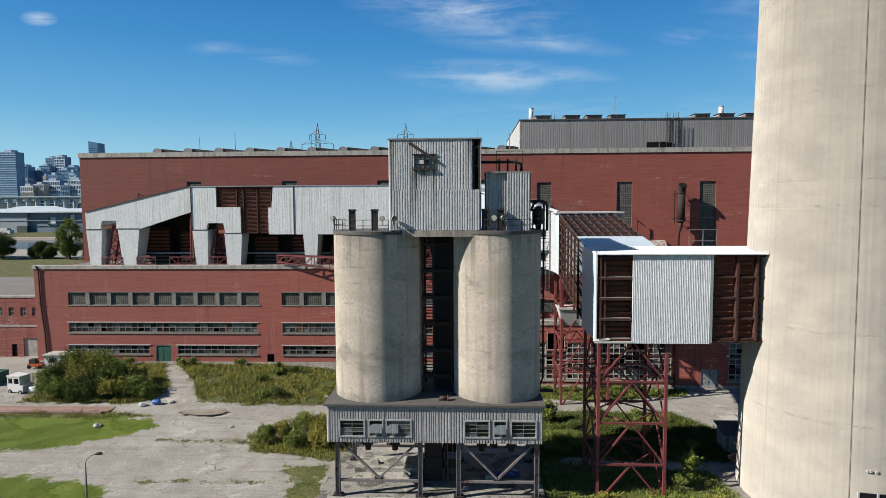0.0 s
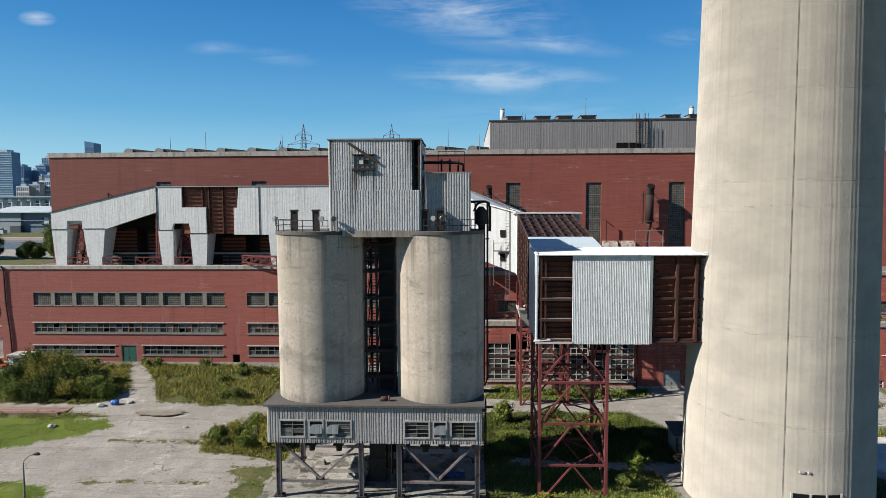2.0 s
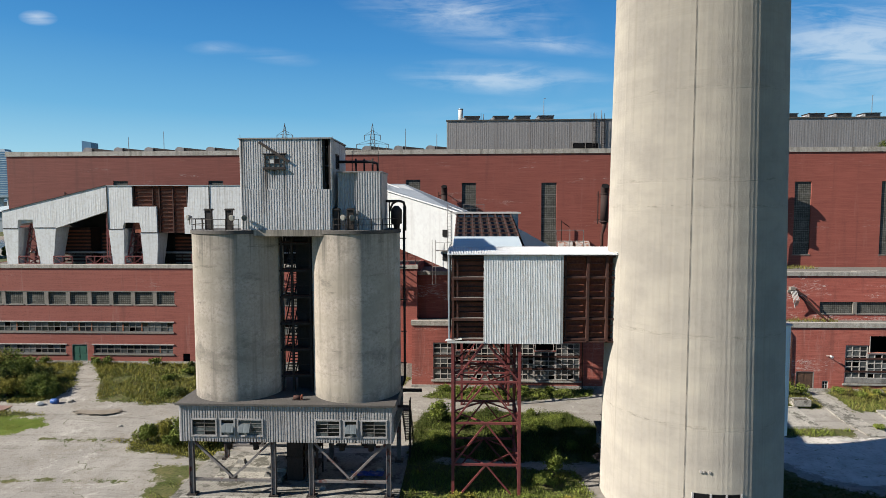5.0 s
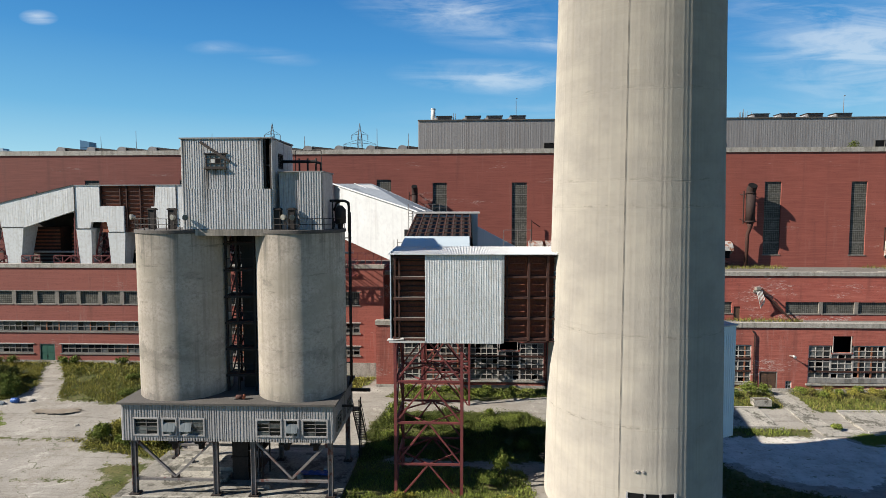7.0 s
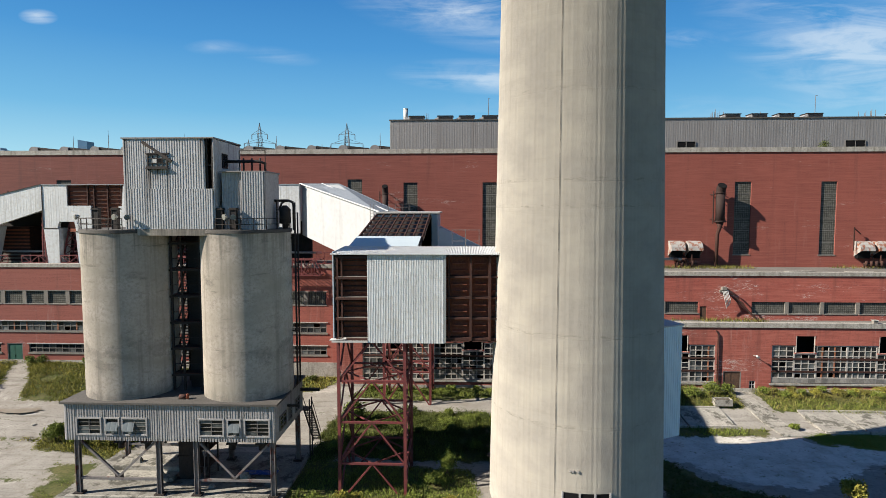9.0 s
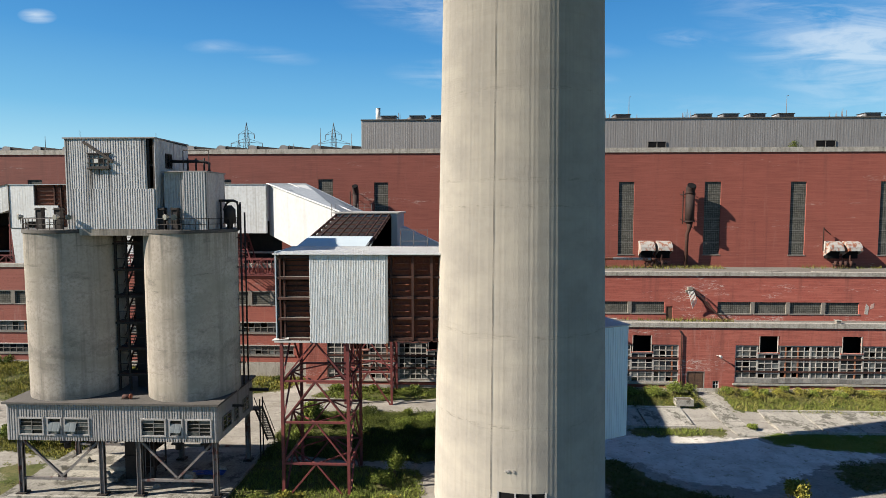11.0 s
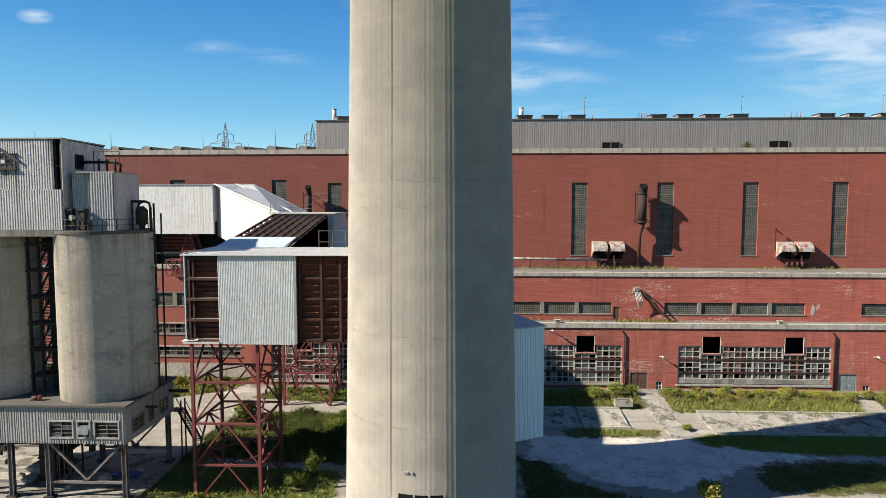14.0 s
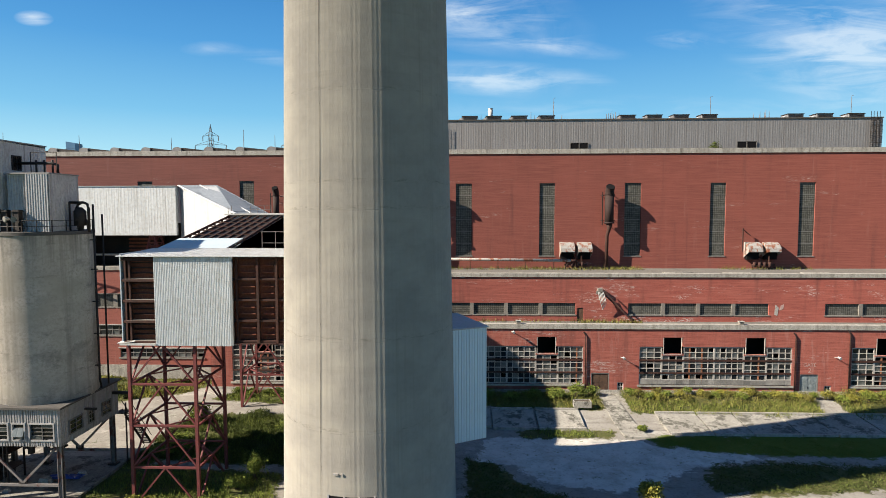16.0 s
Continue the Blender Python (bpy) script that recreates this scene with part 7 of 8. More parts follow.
for k in range(30):
    part("rung", bar((11.0, 83.3, 14.8 + k * 0.44), (11.5, 83.3, 14.8 + k * 0.44), 0.05), "leg_steel", cat)
for z in (20.0, 23.4):
    hull("hatch", ((10.25, 84.5, z), (10.95, 83.8, z), (10.95, 83.8, z + 1.0), (10.25, 84.5, z + 1.0), (10.4, 84.7, z), (11.1, 84.0, z), (11.1, 84.0, z + 1.0), (10.4, 84.7, z + 1.0)), SIX, "dark", cat)
rr = thing("roof_guard", "small grey steel guard rail on the duct roof", "railing")
for x in (13.2, 14.2, 15.2, 16.2):
    part("post", bar((x, 86.0, 26.9), (x, 86.0, 28.0), 0.06), "leg_steel", rr)
for z in (27.45, 27.98):
    part("rail", bar((13.2, 86.0, z), (16.2, 86.0, z), 0.05), "leg_steel", rr)
gl = thing("roof_guard", "grey steel guard frame inside the breeching passage", "railing")
for x in (23.0, 24.4, 25.8):
    part("post", bar((x, 62.2, 23.2), (x, 62.2, 25.2), 0.07), "leg_steel", gl)
for z in (24.0, 25.15):
    part("rail", bar((23.0, 62.2, z), (25.8, 62.2, z), 0.06), "leg_steel", gl)
# sloping duct behind the junction on the chimney side
s2 = thing("slanting_duct", "sheet-metal duct sloping down behind the junction, coloured blue for its shade", "duct")
hull("body", ((20.6, 88.4, 24.8), (26.0, 97.5, 20.5), (26.0, 97.5, 16.8), (20.6, 88.4, 18.4), (20.6, 84.0, 24.8), (28.0, 94.0, 20.8), (28.0, 94.0, 16.8), (20.6, 84.0, 18.4)), SIX, "blue_metal", s2)
# ragged metal at the box ends
rag = thing("torn_flashing", "torn white metal flashing at the flue box corner", "flashing")
roof_sheet(rag, "strip", ((11.7, 54.9, 15.1), (13.3, 54.9, 15.25), (13.2, 55.3, 15.3), (11.8, 55.3, 15.2)), "white_metal", 0.05)
roof_sheet(rag, "strip", ((27.4, 54.8, 23.35), (29.6, 54.7, 23.75), (29.4, 57.0, 23.95), (27.3, 57.0, 23.6)), "white_metal", 0.06)
# ---- right side fittings ----
def lettering(text, x, z, size):
    cu = bpy.data.curves.new("lettering", "FONT")
    cu.body, cu.size, cu.align_x, cu.extrude = text, size, "CENTER", 0.004
    tmp = bpy.data.objects.new("tmp", cu)
    me = bpy.data.meshes.new_from_object(tmp)
    bpy.data.objects.remove(tmp)
    ob = new("lettering", me)
    me.materials.clear()
    me.materials.append(M["letter"])
    ob.matrix_basis = pose(x, LOW_Y - 0.012, z, 90, 0, 0)
    ob.parent = lowr
    ob["label"] = "faded white painted gate lettering"


for n, x in (("3", 64.2), ("2", 94.8), ("4", 36.7)):
    lettering("GATE", x, 4.15, 0.75)
    lettering(n, x, 3.25, 1.0)


def wall_lamp(x, z):
    t = thing("wall_lamp", "pale lamp on a short arm fixed to the brick wall", "lamp", "wall lamps")
    part("arm", bar((x, LOW_Y, z), (x + 0.2, LOW_Y - 0.7, z + 0.15), 0.08), "frame", t)
    part("head", pipe([(x + 0.2, LOW_Y - 0.6, z + 0.15), (x + 0.25, LOW_Y - 1.1, z + 0.05)], [0.12, 0.2], 8), "white_paint", t)


for x, z in ((67.2, 5.4), (98.3, 5.6), (38.5, 5.2), (51.0, 9.2)):
    wall_lamp(x, z)
for x, zt in ((61.95, 8.6), (92.6, 8.6), (31.2, 8.6), (100.4, 9.0)):
    t = thing("rain_pipe", "rusty rain pipe on the brick wall", "pipe", "rain pipes")
    part("pipe", pipe([(x - 0.3, LOW_Y - 0.05, zt + 0.6), (x, LOW_Y - 0.15, zt), (x, LOW_Y - 0.15, 0.2)], 0.09, 8), "rust", t)
    part("pipe_clip", boxed(x - 0.14, x + 0.14, LOW_Y - 0.2, LOW_Y, 4.0, 4.1), "rust", t)
for x in (-71.2,):
    t = thing("rain_pipe", "dark rain pipe snaking down the annex corner", "pipe")
    part("pipe", pipe([(x - 0.3, LEFT_Y - 0.3, 18.3), (x, LEFT_Y - 0.15, 17.5), (x + 0.1, LEFT_Y - 0.15, 12), (x + 0.6, LEFT_Y - 0.15, 7), (x + 0.8, LEFT_Y - 0.15, 1.9)], 0.12, 8), "dark_steel", t)
    part("pipe_clip", boxed(x - 0.1, x + 0.3, LEFT_Y - 0.3, LEFT_Y, 12.0, 12.15), "dark_steel", t)
sk = thing("cable_strut", "white frayed cable bracket with slanting steel struts on the wall", "bracket")
part("head", cuboid(boxed(65.2, 65.9, UP_Y - 0.7, UP_Y, 14.3, 14.8), 65.0, 66.1, UP_Y - 0.2, UP_Y - 0.01, 13.9, 14.3), "pier", sk)
for k in range(5):
    part("cable", pipe([(65.2 + k * 0.2, UP_Y - 0.8, 14.2), (65.5 + k * 0.22, UP_Y - 1.0, 12.8), (66.0 + k * 0.12, UP_Y - 0.6, 11.4 + 0.2 * k)], 0.06, 5), "white_paint", sk)
part("strut", bar((66.0, UP_Y - 0.8, 14.6), (70.6, UP_Y - 1.8, 9.4), 0.16), "rust", sk)
part("strut", bar((66.2, UP_Y - 0.4, 13.8), (71.0, UP_Y - 0.4, 9.4), 0.16), "rust", sk)
wp = thing("white_patch", "flaking white panel on the brick wall", "panel")
hull("panel", tuple((x, y, z) for y in (UP_Y - 0.03, UP_Y - 0.004) for x, z in ((93.1, 10.6), (93.6, 10.4), (93.8, 11.7), (93.3, 12.2))), SIX, "frame", wp)
hull("flake", tuple((x, y, z) for y in (UP_Y - 0.025, UP_Y - 0.004) for x, z in ((93.9, 11.3), (94.5, 11.5), (94.6, 12.3), (94.1, 12.1))), SIX, "letter", wp)
for x in (84.7, 52.0):
    t = thing("broken_vent", "broken concrete vent block on the coping", "vent", "broken blocks on the coping", (x, LOW_Y + 0.1, 10.35))
    part("block", boxed(-0.3, 0.3, -0.2, 0.3, 0, 0.45), "pier", t)
    part("cap", boxed(-0.4, 0.4, -0.3, 0.4, 0.45, 0.52), "coping", t)
# roof edge plates fallen on the upper annex roof
for x, y, r in ((44.0, 98.2, 0), (78.5, 98.5, 6), (100.5, 98.3, -5), (58.0, 98.0, 3), (88.0, 98.1, -2)):
    t = thing("loose_plate", "loose weathered plate lying on the annex roof edge", "plate", "loose plates", (x, y, 16.62))
    part("sheet", boxed(-2.2, 2.2, -0.7, 0.7, 0, 0.5), "coping", t)
    part("edge", boxed(-2.3, 2.3, -0.78, -0.7, 0.05, 0.58), "pier", t)
    t.rotation_euler = (0, 0, radians(r))

# ---- concrete slabs and walk on the right ----
walkp = thing("concrete_walk", "narrow cracked concrete walk to the gate", "walk")
for i in range(9):
    f0, f1 = i / 9, (i + 1) / 9
    xa, xb = 64.6 + 1.0 * f0, 64.6 + 1.0 * f1
    ya, yb = 88.9 - 14.3 * f0, 88.9 - 14.3 * f1 + 0.1
    w0, w1 = 1.1 + 0.4 * f0, 1.1 + 0.4 * f1
    za, zb = land(xa, ya) + 0.16, land(xb, yb) + 0.16
    hull("slab", ((xa - w0, ya, za), (xa + w0, ya, za), (xb + w1, yb, zb), (xb - w1, yb, zb), (xa - w0, ya, za - 0.3), (xa + w0, ya, za - 0.3), (xb + w1, yb, zb - 0.3), (xb - w1, yb, zb - 0.3)), SIX, "slab", walkp)
pads = thing("concrete_slab_row", "row of weathered concrete slabs along the weeds", "slab")
x = 42.0
rng = random.Random(5)
while x < 140:
    w = rng.uniform(4.4, 6.4)
    if not (62.9 < x + w and x < 67.2):
        yf, yr = (77.6, 82.9) if x < 65 else (76.2, 82.2)
        zf, zr = land(x + w / 2, yf) + 0.16, land(x + w / 2, yr) + 0.16
        tilt = rng.uniform(-0.05, 0.05)
        xa, xb = x + rng.uniform(0.05, 0.22), x + w - rng.uniform(0.05, 0.22)
        hull("slab", ((xa, yf, zf), (xb, yf, zf + tilt), (xb, yr, zr + tilt), (xa, yr, zr), (xa, yf, zf - 0.5), (xb, yf, zf - 0.5), (xb, yr, zr - 0.5), (xa, yr, zr - 0.5)), SIX, "slab", pads)
        part("kerb", bar((xa, yf - 0.25, zf + 0.0), (xb, yf - 0.25, zf + 0.02), 0.35, 0.3), "coping", pads)
        part("kerb", bar((xa, yr + 0.2, zr + 0.04), (xb, yr + 0.2, zr + 0.05), 0.3, 0.3), "coping", pads)
    x += w
plnt = thing("planter_box", "pale concrete planter among the weeds", "planter", at=(60.4, 83.6, -0.2))
part("box", cuboid(cuboid(cuboid(boxed(-1.2, 1.2, -0.6, -0.5, 0, 0.9), -1.2, 1.2, 0.5, 0.6, 0, 0.9), -1.2, -1.1, -0.5, 0.5, 0, 0.9), 1.1, 1.2, -0.5, 0.5, 0, 0.9), "slab", plnt)
part("soil", boxed(-1.1, 1.1, -0.5, 0.5, 0, 0.75), "bark", plnt)
spi = thing("spiral_stair", "small dark spiral stair beside the chimney", "stairs")
part("pole", pipe([(27.6, 60, -0.1), (27.6, 60, 8.6)], 0.1, 8), "dark_steel", spi)
for k in range(20):
    a = k * 24
    part("tread", bar((27.6, 60, 0.2 + k * 0.26), (27.6 + 0.95 * math.cos(radians(a)), 60 + 0.95 * math.sin(radians(a)), 0.2 + k * 0.26), 0.3, 0.05), "dark_steel", spi)
part("hand_rail", pipe([(27.6 + 0.98 * math.cos(radians(k * 24)), 60 + 0.98 * math.sin(radians(k * 24)), 1.2 + k * 0.26) for k in range(20)], 0.035, 5), "dark_steel", spi)
dk = thing("metal_shed", "small grey metal shed with a dark sloping roof beside the chimney", "shed")
part("wall", holed_wall(28.7, 31.4, -0.2, 2.2, 65.2, 0.1, [(28.95, 29.75, -0.1, 1.95)]), "pier", dk)
part("side_wall", boxed(28.7, 28.8, 65.3, 67.8, -0.2, 2.3), "grey_door", dk)
part("side_wall", boxed(31.3, 31.4, 65.3, 67.8, -0.2, 2.3), "pier", dk)
part("back_wall", boxed(28.8, 31.3, 67.7, 67.8, -0.2, 2.6), "pier", dk)
part("door", boxed(28.97, 29.73, 65.24, 65.3, -0.1, 1.93), "white_paint", dk, "white painted shed door")
roof_sheet(dk, "roof", ((28.4, 64.7, 2.3), (31.7, 64.7, 2.3), (31.7, 68.1, 2.85), (28.4, 68.1, 2.85)), "tar", 0.1)
part("roof_trim", boxed(28.35, 31.75, 64.6, 64.69, 2.16, 2.34), "frame", dk)

# ---- yard, left side ----
lamp = thing("street_lamp", "tall grey street lamp with a curved arm", "lamp", at=(-34.6, 50.6, 0))
part("pole", pipe([(0, 0, -0.2), (0, 0, 2.5), (0, 0, 4.5)], [0.1, 0.08, 0.065], 10), "leg_steel", lamp)
part("arm", pipe([(0, 0, 4.5), (0.1, 0, 4.95), (0.5, 0, 5.35), (1.0, 0, 5.55)], 0.045, 8), "leg_steel", lamp)
part("head", tube(bmesh.new(), [(0.95, 0, 5.52), (1.15, 0, 5.58), (1.45, 0, 5.6), (1.65, 0, 5.56)], [0.06, 0.13, 0.15, 0.05], 10), "dark_steel", lamp)
deck = thing("plank_strip", "strip of reddish worn planks laid across the yard", "planks")
rng = random.Random(8)
M["plank"] = surface("worn_plank", (0.26, 0.16, 0.13), (0.20, 0.12, 0.10), 0.6, (0.14, 0.10, 0.085), 5.0, 0.9, per_object=0.25)
for r in range(4):
    x = -96.0
    while x < -48.5 - r * 0.8:
        w = rng.uniform(3.5, 5.0)
        z = land(x, 75) + 0.14
        part("plank", boxed(x, min(x + w, -47.5) - 0.04, 73.9 + r * 0.62, 74.46 + r * 0.62, z - 0.25, z + rng.uniform(0, 0.03)), "plank", deck)
        x += w


def small_cabin():
    t = thing("white_cabin", "small boxy white utility vehicle with dark windows", "vehicle", at=(-64.6, 81.2, 1.25))
    t.rotation_euler = (0, 0, radians(-12))
    t.scale = (0.86, 0.86, 0.86)
    part("body", boxed(-1.6, 1.6, -1.0, 1.0, 0.35, 1.5), "white_paint", t)
    part("cab", holed_wall(-1.6, 1.0, 1.5, 2.9, -1.0, 0.1, [(-1.4, -0.5, 1.7, 2.6), (-0.25, 0.8, 1.7, 2.6)]), "white_paint", t)
    part("cab_back", boxed(-1.6, 1.0, 0.9, 1.0, 1.5, 2.9), "white_paint", t)
    part("roof", boxed(-1.7, 1.1, -1.1, 1.1, 2.9, 3.05), "white_paint", t)
    part("interior", boxed(-1.5, 0.9, -0.6, 0.9, 1.5, 2.85), "dark", t)
    part("end_wall", boxed(0.9, 1.0, -0.9, 0.9, 1.5, 2.9), "white_paint", t)
    for x in (-1.1, 1.1):
        for y in (-0.95, 0.95):
            w = part("wheel", pipe([(x, y - 0.12, 0.35), (x, y + 0.12, 0.35)], 0.38, 14), "dark", t)
            part("rim", pipe([(x, y - 0.14, 0.35), (x, y + 0.14, 0.35)], 0.2, 10), "galv", w)


small_cabin()
tank = thing("water_tank", "white plastic tank lying on the ground", "tank", at=(-62.2, 80.9, 1.25))
part("tank", tube(bmesh.new(), [(-0.9, 0, 0.55), (-0.75, 0, 0.55), (0.75, 0, 0.55), (0.9, 0, 0.55)], [0.35, 0.58, 0.58, 0.35], 14), "white_paint", tank)
part("cradle", boxed(-0.7, 0.7, -0.4, 0.4, 0, 0.12), "dark_steel", tank)
bn = thing("waste_container", "dark green open waste container", "container", at=(-72.5, 84.0, 1.5))
part("box", cuboid(cuboid(cuboid(cuboid(boxed(-3, 3, -1.2, -1.1, 0, 2), -3, 3, 1.1, 1.2, 0, 2), -3, -2.9, -1.1, 1.1, 0, 2), 2.9, 3, -1.1, 1.1, 0, 2), -2.9, 2.9, -1.1, 1.1, 0, 0.1), "green_door", bn)
part("load", boxed(-2.8, 2.8, -1.0, 1.0, 0.1, 1.7), "slab", bn)
ex = thing("orange_lift", "small orange construction machine parked by the wall", "machine", at=(-69.6, 91.2, 2.05))
part("chassis", boxed(-1.2, 1.2, -0.6, 0.6, 0.3, 0.8), "orange", ex)
part("boom", bar((-0.9, 0, 0.8), (1.3, 0, 1.9), 0.25), "orange", ex)
part("boom", bar((1.3, 0, 1.9), (2.3, 0, 0.9), 0.2), "orange", ex)
part("cab", boxed(-1.0, 0.0, -0.5, 0.5, 0.8, 1.5), "dark_steel", ex)
for x in (-0.9, 0.9):
    for y in (-0.6, 0.6):
        part("wheel", pipe([(x, y - 0.1, 0.3), (x, y + 0.1, 0.3)], 0.3, 12), "dark", ex)
cab2 = thing("site_hut", "small white site hut beside the annex wall", "hut", at=(-66.6, 92.2, 2.0))
part("wall", boxed(-1.7, 1.7, -1.1, 1.1, 0, 2.1), "white_paint", cab2)
part("roof", boxed(-1.9, 1.9, -1.3, 1.3, 2.1, 2.3), "coping", cab2)
part("window", boxed(-0.9, 0.3, -1.13, -1.1, 0.9, 1.7), "dark", cab2)
M["puddle"] = surface("muddy_puddle", (0.185, 0.160, 0.125), (0.27, 0.24, 0.20), 0.6, None, rough=0.35)
bm = bmesh.new()
ring = [bm.verts.new((-34.9 + 3.2 * (1 + 0.5 * noise.noise(Vector((i * 0.7, 0, 0)))) * math.cos(2 * math.pi * i / 40), 74.9 + 1.3 * (1 + 0.7 * noise.noise(Vector((i * 0.9, 3, 0)))) * math.sin(2 * math.pi * i / 40), land(-33.6, 74.9) + 0.09)) for i in range(40)]
bm.faces.new(ring)
tagged(part("puddle", bm, "puddle"), "shallow muddy puddle on the gravel", "puddle", kind="structure")
for x, y, s in ((-40.6, 77.8, 0.4), (-29.5, 70.8, 0.3), (-46.5, 70.6, 0.5), (-20, 81.5, 0.4), (17, 78.5, 0.9)):
    bm = bmesh.new()
    bmesh.ops.create_icosphere(bm, subdivisions=2, radius=s)
    for v in bm.verts:
        v.co *= 1 + 0.35 * noise.noise(v.co * 2.2 / s + Vector((x, y, 0)))
        v.co.z *= 0.55
    o = part("rubble_stone", bm, "slab")
    o.location = (x, y, land(x, y) + s * 0.22)
    tagged(o, "grey rubble stone lying on the ground", "stone", "loose stones")

# ---- plants ----
def leaf_cloud(points, size, seed, stretch=1.7, droop=0.0):
    """One small folded leaf at every point, turned at random."""
    rng = np.random.default_rng(seed)
    p = np.asarray(points, float)
    n = len(p)
    a = rng.normal(size=(n, 3))
    a[:, 2] -= droop
    a /= np.linalg.norm(a, axis=1)[:, None]
    b = np.cross(a, rng.normal(size=(n, 3)))
    b /= np.linalg.norm(b, axis=1)[:, None] + 1e-9
    s = size * rng.uniform(0.6, 1.3, (n, 1))
    tip, side = a * s * stretch, b * s * 0.5
    verts = np.stack([p, p + tip * 0.5 + side, p + tip, p + tip * 0.5 - side], 1).reshape(-1, 3)
    faces = np.arange(4 * n).reshape(n, 4)
    return verts.tolist(), faces.tolist()


def blades(points, height, width, seed, lean=0.35):
    """Grass blades: narrow triangles that lean out."""
    rng = np.random.default_rng(seed)
    p = np.asarray(points, float)
    n = len(p)
    ang = rng.uniform(0, 2 * np.pi, n)
    h = height * rng.uniform(0.5, 1.3, n)
    side = np.stack([np.cos(ang), np.sin(ang), 0 * ang], 1) * width / 2
    off = np.stack([rng.normal(0, lean, n) * h, rng.normal(0, lean, n) * h, h], 1)
    verts = np.stack([p - side, p + side, p + off], 1).reshape(-1, 3)
    return verts.tolist(), np.arange(3 * n).reshape(n, 3).tolist()


def leaf_lump(rx, ry, rz, seed):
    """A crumpled rounded lump resting on the ground."""
    rng = random.Random(seed)
    bm = bmesh.new()
    bmesh.ops.create_icosphere(bm, subdivisions=2, radius=1.0)
    for v in bm.verts:
        k = rng.uniform(0.8, 1.15)
        v.co = Vector((v.co.x * rx * k, v.co.y * ry * k, max(v.co.z * k + 0.7, 0) * rz))
    return bm


M["lawn_blade"] = surface("lawn_blade", (0.090, 0.132, 0.014), (0.120, 0.140, 0.022), 0.4, None, rough=0.8, island=0.25, spec=0.1)
M["barrel_blue"] = surface("faded_blue_plastic", (0.03, 0.10, 0.35), (0.04, 0.13, 0.40), 2.0, None, rough=0.5)


def clump_points(rng, centre, radii, count, lumps=7):
    """Points gathered in lumps within an ellipsoid, mostly near its skin."""
    c, r = np.array(centre), np.array(radii)
    out = []
    for i in range(lumps):
        d = rng.normal(size=3)
        d /= np.linalg.norm(d)
        d[2] = abs(d[2]) * 1.0 - 0.15
        m = c + d * r * rng.uniform(0.25, 0.78)
        k = count // lumps
        q = rng.normal(size=(k, 3))
        q /= np.linalg.norm(q, axis=1)[:, None]
        out.append(m + q * (r * rng.uniform(0.28, 0.5)) * rng.uniform(0.55, 1.08, (k, 1)))
    return np.concatenate(out)


def shrub(x, y, w, h, count, leaf, seed, label, group, size=0.16, name="shrub", depth=None):
    rng = np.random.default_rng(seed)
    z = land(x, y)
    t = thing(name, label, "shrub", group, (x, y, z))
    d = depth or w
    pts = clump_points(rng, (0, 0, h * 0.48), (w / 2, d / 2, h * 0.55), count, 12)
    pts = pts[pts[:, 2] > 0.02]
    bm = bmesh.new()
    for k in range(7):
        e = pts[rng.integers(len(pts))]
        tube(bm, [(rng.uniform(-0.3, 0.3), rng.uniform(-0.3, 0.3), -0.1), tuple(e * 0.5 + np.array((0, 0, 0.15))), tuple(e)], [0.05, 0.035, 0.015], 5)
    part("stems", bm, "bark", t).name = "stem"
    # upright shoots give the plant its ragged outline
    shoots = []
    for k in range(max(int(w * d * 1.6), 5)):
        a, r = rng.uniform(0, 6.28), math.sqrt(rng.uniform(0, 1)) * 0.5
        top = h * rng.uniform(0.75, 1.2) * (1 - 0.9 * r * r)
        n = max(count // 90, 14)
        f = rng.uniform(0.35, 1.0, n)
        spread = 0.10 + 0.22 * (1 - f)
        shoots.append(np.stack([w * r * math.cos(a) + rng.normal(0, 1, n) * spread + f * rng.normal(0, 0.15), d * r * math.sin(a) + rng.normal(0, 1, n) * spread, f * top], 1))
    pts = np.concatenate([pts] + shoots)
    part("foliage", leaf_cloud(pts, size, seed + 1), leaf, t)
    return t


BUSH = "dense overgrown green shrub with yellowing leaves in the yard"
rng = random.Random(21)
# big thicket left
for i, (x, y, w, h) in enumerate(((-59.8, 80.4, 4.6, 3.8), (-58.6, 82.4, 5.6, 5.2), (-55.2, 81.6, 5.6, 5.2), (-52.2, 82.6, 5.0, 4.4), (-57.6, 78.8, 4.6, 3.0), (-53.6, 78.8, 4.6, 3.0), (-49.6, 79.6, 4.6, 3.0), (-47.0, 80.4, 4.2, 2.8), (-45.2, 79.4, 3.2, 2.0), (-49.4, 83.6, 4.2, 2.8), (-59.4, 85.4, 4.6, 4.2), (-55.6, 85.6, 5.0, 4.6), (-57.0, 82.0, 2.4, 6.3), (-51.0, 79.4, 2.2, 3.9))):
    shrub(x, y, w, h, 9000, ("leaf", "leaf_dark", "leaf_yellow", "leaf")[i % 4], 100 + i, BUSH, "thicket in the yard", 0.11)
# weeds along the left annex
for i in range(15):
    x = rng.uniform(-36, 3)
    y = rng.uniform(82.5, 93.5) if x > -25 else rng.uniform(80, 93.5)
    shrub(x, y, rng.uniform(1.4, 2.8), rng.uniform(0.6, 1.5), 1300, ("leaf", "leaf_dark", "leaf_yellow")[i % 3], 200 + i, "low weedy shrub near the annex wall", "weeds along the annex", 0.10)
for i, x in enumerate((-62, -58, -55.5, -47.0, -45.0, -37.0)):
    shrub(x, 93.4, 2.0, 1.4, 700, "leaf", 240 + i, "small weedy shrub against the annex wall", "weeds along the annex", 0.14)
